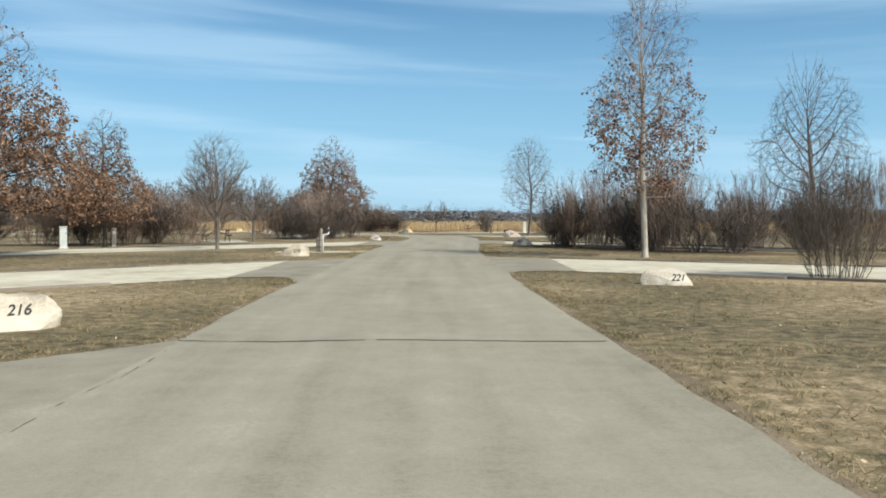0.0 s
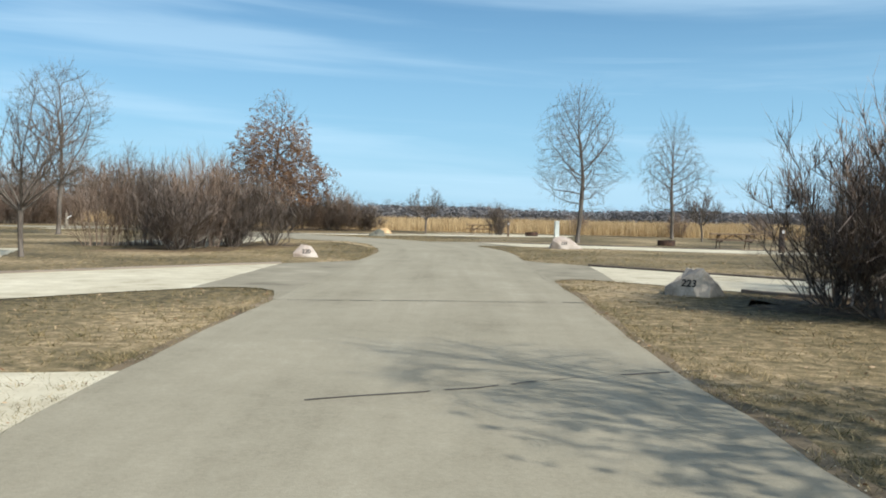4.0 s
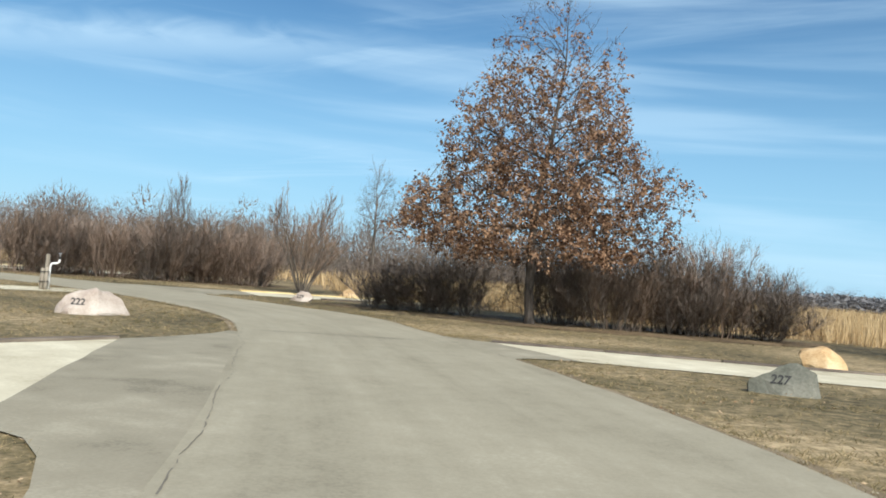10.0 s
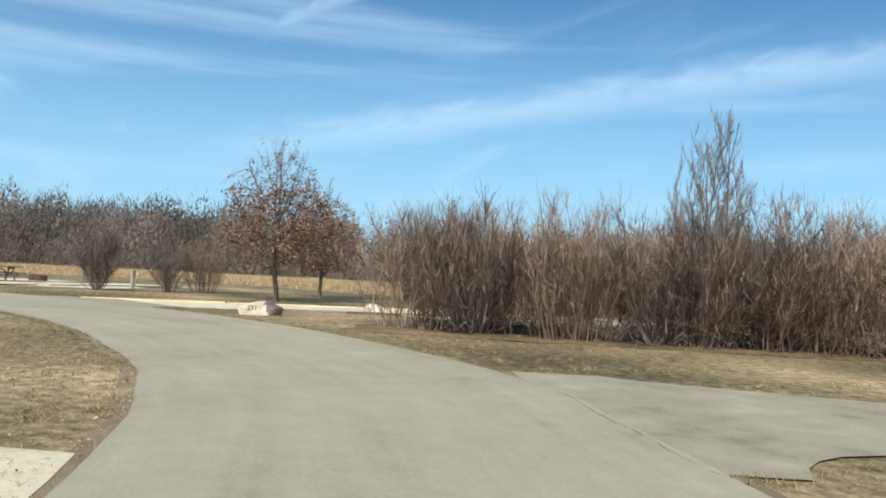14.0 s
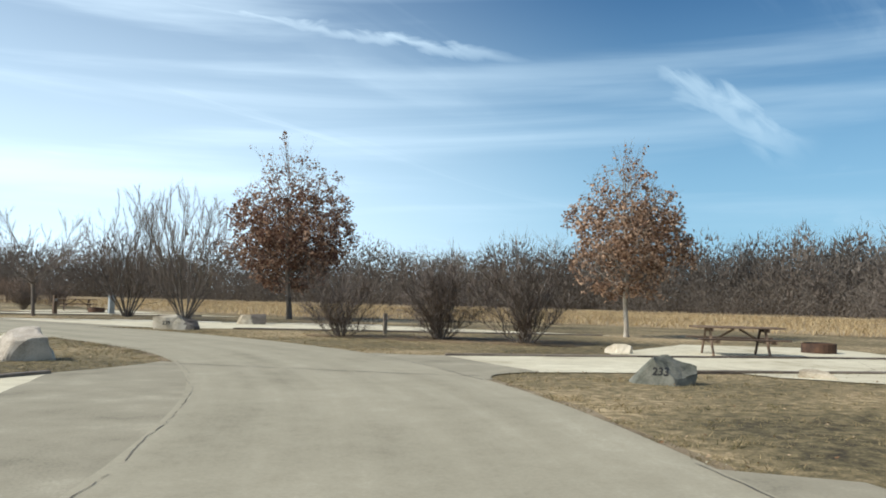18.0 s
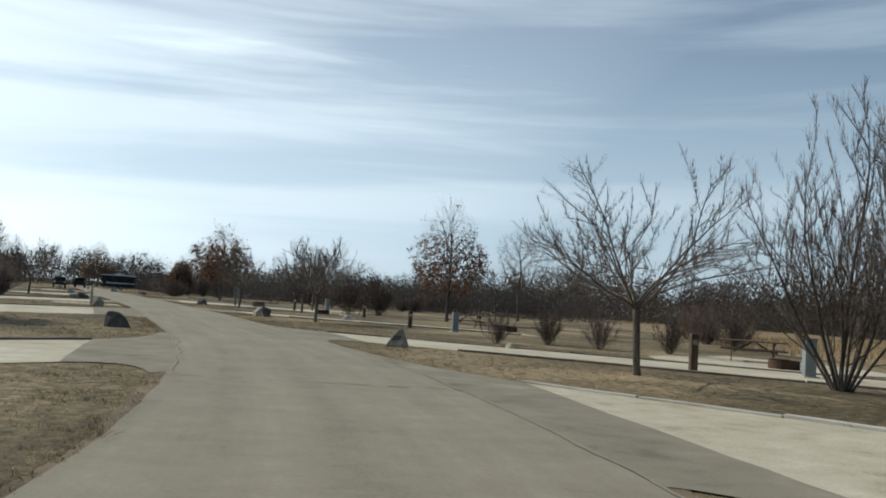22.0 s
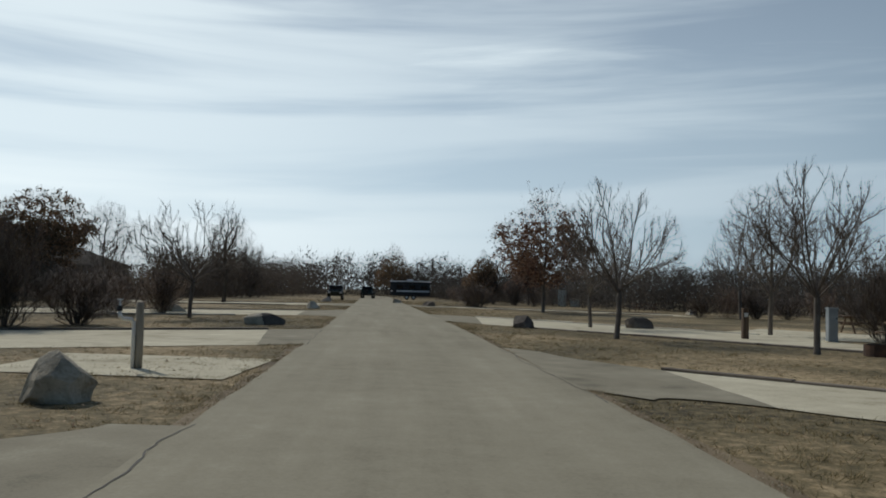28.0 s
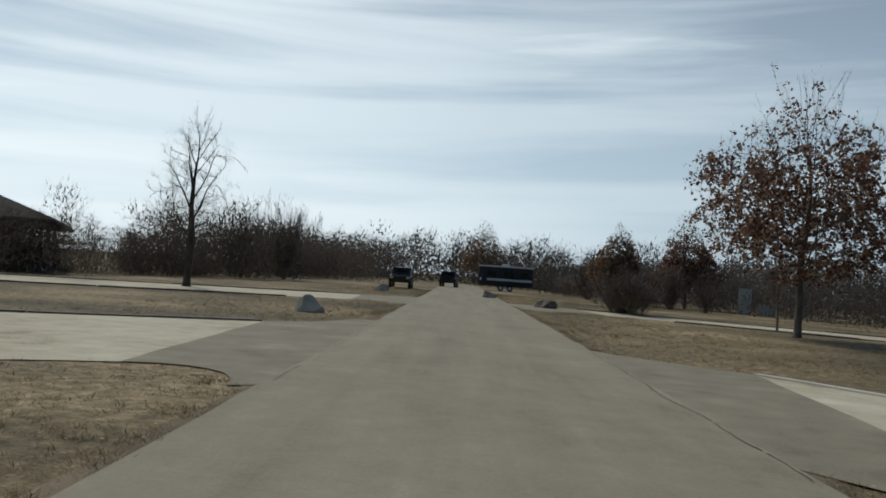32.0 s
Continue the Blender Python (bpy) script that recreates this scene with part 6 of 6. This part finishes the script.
# ---- shelter, vehicles ----
def hip_building(x, y, rot, a, b, e, r, rl, label, seams, walls, roof="roof"):
    """A hip-roofed park building: slopes with standing seams, fascia, posts, walls, slab."""
    ob = thing("park_shelter", pose(x, y, 0, 0, 0, rot), label, "shelter")
    cor = [(-a, -b, e), (a, -b, e), (a, b, e), (-a, b, e)]
    ridge = [(0, -rl, r), (0, rl, r)]
    for pts in ([cor[3], cor[0], ridge[0], ridge[1]], [cor[1], cor[2], ridge[1], ridge[0]], [cor[0], cor[1], ridge[0]], [cor[2], cor[3], ridge[1]]):
        bm = bmesh.new()
        f = bm.faces.new([bm.verts.new(p) for p in pts])
        bmesh.ops.solidify(bm, geom=[f], thickness=0.12)
        slope = part("roof_slope", done(bm, "roof_slope", M[roof]), ob)
        p0, p1 = np.array(pts[0]), np.array(pts[1])
        for k in range(1, seams):
            u = k / seams
            foot = p0 + (p1 - p0) * u
            if len(pts) == 4:
                t = min(1.0, min(u, 1 - u) * 2 * b / (b - rl))
                head = foot + (np.array([0.0, foot[1], r]) - foot) * t
            else:
                t = min(u, 1 - u) * 2
                head = foot + (np.array([foot[0], pts[2][1], r]) - foot) * t
            s = Soup()
            s.tube([foot + [0, 0, 0.03], head + [0, 0, 0.03]], [0.03, 0.03], 4)
            part("roof_seam", s.mesh("roof_seam", M[roof]), slope)
    for i in range(4):
        p, q = np.array(cor[i]), np.array(cor[(i + 1) % 4])
        s = Soup()
        s.tube([p - [0, 0, 0.1], q - [0, 0, 0.1]], [0.12, 0.12], 4, True)
        part("fascia", s.mesh("fascia", M["wall_wood"]), ob)
    inset = min(a, b) * 0.12
    for px in (-a + inset, a - inset):
        for k in range(4):
            py = -b + inset + k * (2 * b - 2 * inset) / 3
            part("post", done(bevel_box((px - 0.1, py - 0.1, -0.1), (px + 0.1, py + 0.1, e), 0.01), "post", M["wall_wood"]), ob)
    if walls:
        u, v = a * 0.7, b * 0.7
        for lo_, hi_ in (((-u, -v, -0.1), (u, -v + 0.2, e)), ((-u, v - 0.2, -0.1), (u, v, e)), ((-u, -v + 0.2, -0.1), (-u + 0.2, v - 0.2, e)), ((u - 0.2, -v + 0.2, -0.1), (u, v - 0.2, e))):
            part("wall", done(bevel_box(lo_, hi_, 0.0), "wall", M["wall_wood"]), ob)
    part("slab", done(bevel_box((-a, -b, -0.1), (a, b, 0.03), 0.01), "slab", M["apron"]), ob, "concrete floor slab")


hip_building(-2.0, -41.2, 38.3, 11.0, 10.0, 2.8, 7.0, 1.5, "large park building with a dark brown hip roof", 24, True)
hip_building(-7.0, -29.5, 38.3, 2.4, 2.4, 3.4, 4.7, 0.3, "small open shelter with a pale ribbed metal roof", 12, False, "roof_pale")


def wheel(parent, x, y, r, w):
    t = part("wheel", cylinder(r, r, -w / 2, w / 2, 20).mesh("wheel", M["rubber"]), parent, "black tyre", Matrix.Translation((x, y, r)) @ pose(0, 0, 0, 0, 90, 0))
    part("rim", cylinder(r * 0.6, r * 0.5, -w / 2 - 0.01, w / 2 + 0.01, 14).mesh("rim", M["chrome"]), t)


def hull(profile, half, taper, name, material, seg=2):
    """A body swept across: profile of (y, z) points, rounded; taper narrows the top."""
    bm = bmesh.new()
    zs = [p[1] for p in profile]
    rows = []
    for sx in (-1, 1):
        rows.append([bm.verts.new((sx * half * (1 - taper * (z - min(zs)) / (max(zs) - min(zs))), y, z)) for y, z in profile])
    n = len(profile)
    bm.faces.new(rows[0])
    bm.faces.new(list(reversed(rows[1])))
    for i in range(n):
        j = (i + 1) % n
        bm.faces.new((rows[0][j], rows[0][i], rows[1][i], rows[1][j]))
    bmesh.ops.recalc_face_normals(bm, faces=bm.faces[:])
    bmesh.ops.bevel(bm, geom=bm.edges[:], offset=0.05, segments=seg, affect='EDGES', profile=0.5)
    return done(bm, name, material, False)


def suv(x, y, rot, label, material="car_dark"):
    ob = thing("parked_car", pose(x, y, 0.014, 0, 0, rot), label, "car")
    part("body", hull([(-2.1, 0.45), (-2.15, 1.0), (-1.05, 1.08), (2.1, 1.08), (2.2, 0.9), (2.2, 0.45)], 0.92, 0.05, "body", M[material]), ob)
    cab = part("cabin", hull([(-1.0, 1.08), (-0.45, 1.72), (1.95, 1.76), (2.12, 1.08)], 0.84, 0.14, "cabin", M[material]), ob)
    part("rear_window", done(bevel_box((-0.6, 2.04, 1.18), (0.6, 2.10, 1.6), 0.02), "rear_window", M["glass"]), cab, "dark rear window")
    part("windscreen", done(bevel_box((-0.6, -0.86, 1.2), (0.6, -0.80, 1.6), 0.02), "windscreen", M["glass"]), cab)
    for s_ in (-1, 1):
        part("side_window", done(bevel_box((s_ * 0.80 - 0.02, -0.4, 1.2), (s_ * 0.80 + 0.02, 1.7, 1.58), 0.01), "side_window", M["glass"]), cab)
        part("headlight", done(bevel_box((s_ * 0.68 - 0.13, -2.2, 0.78), (s_ * 0.68 + 0.13, -2.12, 0.93), 0.02), "headlight", M["pvc"]), ob, "pale headlight")
        part("tail_light", done(bevel_box((s_ * 0.80 - 0.07, 2.18, 0.85), (s_ * 0.80 + 0.07, 2.23, 1.02), 0.01), "tail_light", M["rust"]), ob, "dark red tail light")
    part("bumper", done(bevel_box((-0.9, 2.19, 0.45), (0.9, 2.33, 0.65), 0.03, 2), "bumper", M["rubber"]), ob)
    part("spare_wheel", cylinder(0.34, 0.34, 0.0, 0.18, 20).mesh("spare_wheel", M["rubber"]), ob, "black spare tyre", Matrix.Translation((0.1, 2.2, 1.0)) @ pose(0, 0, 0, -90, 0, 0))
    for sx in (-0.8, 0.8):
        for sy in (-1.35, 1.35):
            wheel(ob, sx, sy, 0.38, 0.24)
    return ob


suv(-25.9, -70.2, 195, "dark green parked off-road car seen from behind")
suv(-23.2, -94.6, 10, "dark parked car facing the road")


def camper(x, y, rot):
    ob = thing("camper", pose(x, y, 0, 0, 0, rot), "dark grey travel camper with a white roof among dark shrubs", "camper")
    part("body", done(bevel_box((-2.9, -1.15, 0.55), (2.9, 1.15, 2.55), 0.12, 3), "body", M["rv_body"]), ob)
    part("roof", done(bevel_box((-3.0, -1.2, 2.56), (3.0, 1.2, 2.72), 0.05, 2), "roof", M["rv_white"]), ob, "white roof")
    part("vent", done(bevel_box((-0.4, -0.35, 2.72), (0.5, 0.35, 2.95), 0.04, 2), "vent", M["rv_white"]), ob)
    part("stripe", done(bevel_box((-2.8, 1.151, 1.1), (2.8, 1.165, 1.35), 0.004), "stripe", M["rv_white"]), ob, "pale stripe")
    for xx in (-2.0, -0.3, 1.5):
        part("window", done(bevel_box((xx - 0.45, 1.151, 1.55), (xx + 0.45, 1.175, 2.1), 0.02), "window", M["glass"]), ob)
    part("door", done(bevel_box((2.0, 1.152, 0.65), (2.6, 1.18, 2.2), 0.02), "door", M["rv_body"]), ob)
    for xx in (-0.5, 0.5):
        for yy in (-1.0, 1.0):
            t = part("wheel", cylinder(0.33, 0.33, -0.11, 0.11, 18).mesh("wheel", M["rubber"]), ob, "black tyre", Matrix.Translation((xx, yy, 0.33)) @ pose(0, 0, 0, 90, 0, 0))
            part("rim", cylinder(0.19, 0.17, -0.12, 0.12, 12).mesh("rim", M["chrome"]), t)
    s = Soup()
    s.tube([(-2.9, 0, 0.55), (-4.2, 0, 0.45)], [0.05, 0.05], 6, True)
    part("drawbar", s.mesh("drawbar", M["steel"]), ob)
    part("jack", cylinder(0.04, 0.04, 0.0, 0.6, 8).mesh("jack", M["steel"]), ob, "", Matrix.Translation((-3.8, 0, 0)))


camper(-30.2, -92.4, 12)


def cabinet(x, y, rot, w, d, h):
    """A steel utility cabinet on a plinth, with a door, its hinges and a handle."""
    ob = thing("utility_cabinet", pose(x, y, 0, 0, 0, rot), "grey-green steel utility cabinet by a far campsite", "cabinet")
    part("plinth", done(bevel_box((-w / 2 - 0.05, -d / 2 - 0.05, -0.1), (w / 2 + 0.05, d / 2 + 0.05, 0.1), 0.01), "plinth", M["limestone"]), ob, "concrete plinth")
    part("body", done(bevel_box((-w / 2, -d / 2, 0.1), (w / 2, d / 2, h - 0.06), 0.015, 2), "body", M["pedestal"]), ob)
    part("lid", done(bevel_box((-w / 2 - 0.02, -d / 2 - 0.03, h - 0.06), (w / 2 + 0.02, d / 2 + 0.02, h), 0.012, 2), "lid", M["pedestal"]), ob)
    door = part("door", done(bevel_box((-w / 2 + 0.04, -d / 2 - 0.015, 0.16), (w / 2 - 0.04, -d / 2 - 0.001, h - 0.12), 0.006), "door", M["pedestal"]), ob)
    part("handle", done(bevel_box((w / 2 - 0.14, -d / 2 - 0.045, h * 0.5), (w / 2 - 0.11, -d / 2 - 0.016, h * 0.5 + 0.16), 0.005), "handle", M["steel"]), door, "dark steel handle")
    for z in (0.3, h - 0.3):
        part("hinge", done(bevel_box((-w / 2 + 0.02, -d / 2 - 0.03, z), (-w / 2 + 0.05, -d / 2 - 0.016, z + 0.1), 0.004), "hinge", M["steel"]), door)


cabinet(-53.1, -67.0, 170.0, 0.85, 0.45, 1.85)
cabinet(-54.6, -66.4, 170.0, 1.1, 0.5, 0.8)


# ---- cracks, grass and fallen leaves ----
def crack(line, width, seed, wob=0.12, gap=0.0, z=0.019, material="tar"):
    """A tarred crack along a line that wanders and varies in width."""
    g = np.random.default_rng(seed)
    line = np.array(line, float)
    L = np.linalg.norm(np.diff(line, axis=0), axis=1).sum()
    n = max(int(L / 0.12), 4)
    q = resample(line, n + 1)
    t = np.gradient(q, axis=0)
    nr = np.stack([t[:, 1], -t[:, 0]], 1) / np.linalg.norm(t, axis=1)[:, None]
    s = Soup()
    v, f = [], []
    for i in range(n + 1):
        u = i / n
        o = wob * noise.noise(Vector((u * L * 0.6, seed, 0))) + 0.03 * noise.noise(Vector((u * L * 4, seed, 3)))
        w = width * max(0.25, 0.7 + 0.8 * noise.noise(Vector((u * L * 1.1, seed, 7)))) * g.uniform(0.7, 1.3)
        p = q[i] + nr[i] * o
        v += [(*(p - nr[i] * w / 2), z), (*(p + nr[i] * w / 2), z)]
        if i and g.random() > gap:
            f.append((2 * i - 2, 2 * i, 2 * i + 1, 2 * i - 1))
    s.raw(v, f)
    tagged(new("road_crack", s.mesh("road_crack", M[material])), "narrow crack worn into the asphalt", "road crack", kind="structure")


for i, (a, b, w, gap) in enumerate((((-3.0, 9.0), (1.75, 9.05), 0.06, 0.05), ((-3.3, 30.2), (1.5, 30.4), 0.05, 0.2), ((-3.4, 41.9), (1.6, 42.3), 0.06, 0.1), ((-1.8, 35.0), (1.6, 36.5), 0.04, 0.4),
                                    ((-14.6, 81.3), (-10.9, 84.1), 0.05, 0.05), ((-2.0, 55.0), (0.8, 55.2), 0.03, 0.4),
                                    ((-43.9, 84.3), (-46.6, 88.1), 0.06, 0.1), ((-55.3, 73.8), (-57.2, 79.1), 0.05, 0.1), ((-6.2, 70.4), (0.3, 74.0), 0.06, 0.06), ((-58.7, 52.0), (-63.9, 52.4), 0.05, 0.3),
                                    ((-55.2, 30.2), (-60.2, 29.2), 0.03, 0.4))):
    crack((a, b), w, i + 1, 0.15, gap)
for i, (near, n2, f2, far, mn, mf) in enumerate(PADS):       # the joint between road and apron
    side = LEJ if np.abs(LEJ - mn).sum(1).min() < np.abs(REJ - mn).sum(1).min() else REJ
    j, k = sorted((int(np.abs(side - mn).sum(1).argmin()), int(np.abs(side - mf).sum(1).argmin())))
    if k > j + 1:
        crack(side[j:k + 1] * 0.985 + (LEJ if side is REJ else REJ)[j:k + 1] * 0.015, 0.022 if mn[0] < -45 else 0.013, i + 40, 0.12, 0.02 if mn[0] < -45 else 0.3, material="tar" if mn[0] < -45 else "joint")


def in_poly(pts, poly):
    q = np.array(poly, float)
    res = np.zeros(len(pts), bool)
    for i in range(len(q)):
        (x1, y1), (x2, y2) = q[i], q[(i + 1) % len(q)]
        res ^= ((y1 > pts[:, 1]) != (y2 > pts[:, 1])) & (pts[:, 0] < (x2 - x1) * (pts[:, 1] - y1) / (y2 - y1 + 1e-9) + x1)
    return res


ROAD_POLY = np.vstack([LEJ, REJ[::-1]])
HARD = [ROAD_POLY] + [np.array([a, b, c, d]) for a, b, c, d, _, _ in PADS] + APRONS


def lawn_points(g, n, reach, power=1.6, edge=0.02):
    """Places on the lawn beside the road, most of them near its edge."""
    stretch = np.arange(12, 290)
    i = g.choice(stretch, n)
    side = g.random(n) < 0.5
    base = np.where(side[:, None], LEJ[i], REJ[i])
    t = LE[np.minimum(i + 1, NR - 1)] - LE[i]
    t = t / np.linalg.norm(t, axis=1)[:, None]
    nr = np.stack([t[:, 1], -t[:, 0]], 1) * np.where(side, -1, 1)[:, None]
    p = base + nr * (edge + reach * g.random(n) ** power)[:, None] + t * g.uniform(-0.4, 0.4, n)[:, None]
    ok = np.ones(n, bool)
    for q in HARD:
        lo, hi = q.min(0) - 0.1, q.max(0) + 0.1
        near = np.where(ok & (p > lo).all(1) & (p < hi).all(1))[0]
        ok[near[in_poly(p[near], q)]] = False
    return p[ok]


def blades(name, p, h, width, lean, material, label, g):
    k = len(p)
    patch = np.array([noise.noise(Vector((a * 0.9, b * 0.9, 4))) + 0.6 * noise.noise(Vector((a * 3.1, b * 3.1, 1))) for a, b in p])
    keep = g.random(k) < 0.55 + 0.6 * patch
    p, patch = p[keep], patch[keep]
    k = len(p)
    hh = h * g.uniform(0.5, 1.2, k) * (1 + 0.6 * patch).clip(0.4, 2)
    az = g.uniform(0, 2 * np.pi, k)
    a = np.concatenate([p, np.full((k, 1), -0.015)], 1)
    s = np.stack([np.cos(az), np.sin(az), np.zeros(k)], 1) * width * g.uniform(0.6, 1.4, k)[:, None]
    b = a + np.stack([g.normal(0, lean, k) * hh, g.normal(0, lean, k) * hh, hh], 1)
    b[:, 2] += 0.005
    v = np.stack([a - s, a + s, b], 1).reshape(-1, 3)
    me = bpy.data.meshes.new(name)
    me.vertices.add(len(v))
    me.vertices.foreach_set("co", v.ravel())
    me.loops.add(len(v))
    me.loops.foreach_set("vertex_index", np.arange(len(v)))
    me.polygons.add(k)
    me.polygons.foreach_set("loop_start", np.arange(k) * 3)
    me.update(calc_edges=True)
    me.materials.append(material)
    return tagged(new(name, me), label, "grass", kind="stuff")


g4 = np.random.default_rng(44)
tufts = np.repeat(lawn_points(g4, 30000, 7.0, 1.35), 16, axis=0)
blades("lawn_tufts", tufts + g4.normal(0, 0.04, tufts.shape), 0.06, 0.0042, 1.25, M["blade"], "scattered dry tufts standing in the lawn", g4)
blades("lawn_grass", lawn_points(g4, 560000, 5.5, 1.7), 0.048, 0.0036, 1.5, M["blade"], "matted dry lawn grass, tan with olive patches", g4)
blades("lawn_grass", lawn_points(g4, 150000, 20.0, 1.0, 4.0), 0.06, 0.006, 1.3, M["blade"], "matted dry lawn grass further from the road", g4)
blades("edge_grass", lawn_points(g4, 60000, 0.3, 1.0, -0.02), 0.065, 0.0028, 1.0, M["blade"], "ragged grass tufts along the asphalt edge", g4)


def litter(p, size, g):
    k = len(p)
    az, tilt = g.uniform(0, 2 * np.pi, k), g.normal(0, 0.35, k)
    u = np.stack([np.cos(az), np.sin(az), tilt], 1) * size * g.uniform(0.6, 1.3, k)[:, None]
    w = np.stack([-np.sin(az), np.cos(az), g.normal(0, 0.35, k)], 1) * size * 0.45 * g.uniform(0.6, 1.3, k)[:, None]
    c = np.concatenate([p, np.full((k, 1), 0.03)], 1)
    s = Soup()
    s.quads(np.stack([c - u, c - w, c + u, c + w], 1))
    tagged(new("leaf_litter", s.mesh("leaf_litter", M["fallen"])), "scattered dry fallen leaves on the grass", "fallen leaves", kind="stuff")


litter(lawn_points(g4, 26000, 9.0, 1.3), 0.024, g4)


def gravel(n, g):
    """Loose stones along the road edge and on the pads."""
    p = lawn_points(g, n, 0.3, 1.0, -0.12)
    k = len(p)
    r = 0.005 * g.uniform(0.5, 1.8, k)
    s = Soup()
    oct_ = np.array([(1, 0, 0), (0, 1, 0), (-1, 0, 0), (0, -1, 0), (0, 0, 0.8), (0, 0, -0.5)], float)
    vv = (np.concatenate([p, np.full((k, 1), 0.02)], 1)[:, None, :] + oct_[None] * r[:, None, None]).reshape(-1, 3)
    tri = np.array([(0, 1, 4), (1, 2, 4), (2, 3, 4), (3, 0, 4), (1, 0, 5), (2, 1, 5), (3, 2, 5), (0, 3, 5)])
    ff = (np.arange(k)[:, None, None] * 6 + tri[None]).reshape(-1, 3)
    s.raw(vv, [tuple(q) for q in ff.tolist()])
    tagged(new("loose_gravel", s.mesh("loose_gravel", M["limestone"])), "loose pale stones along the asphalt edge", "gravel", kind="stuff")


gravel(7000, g4)
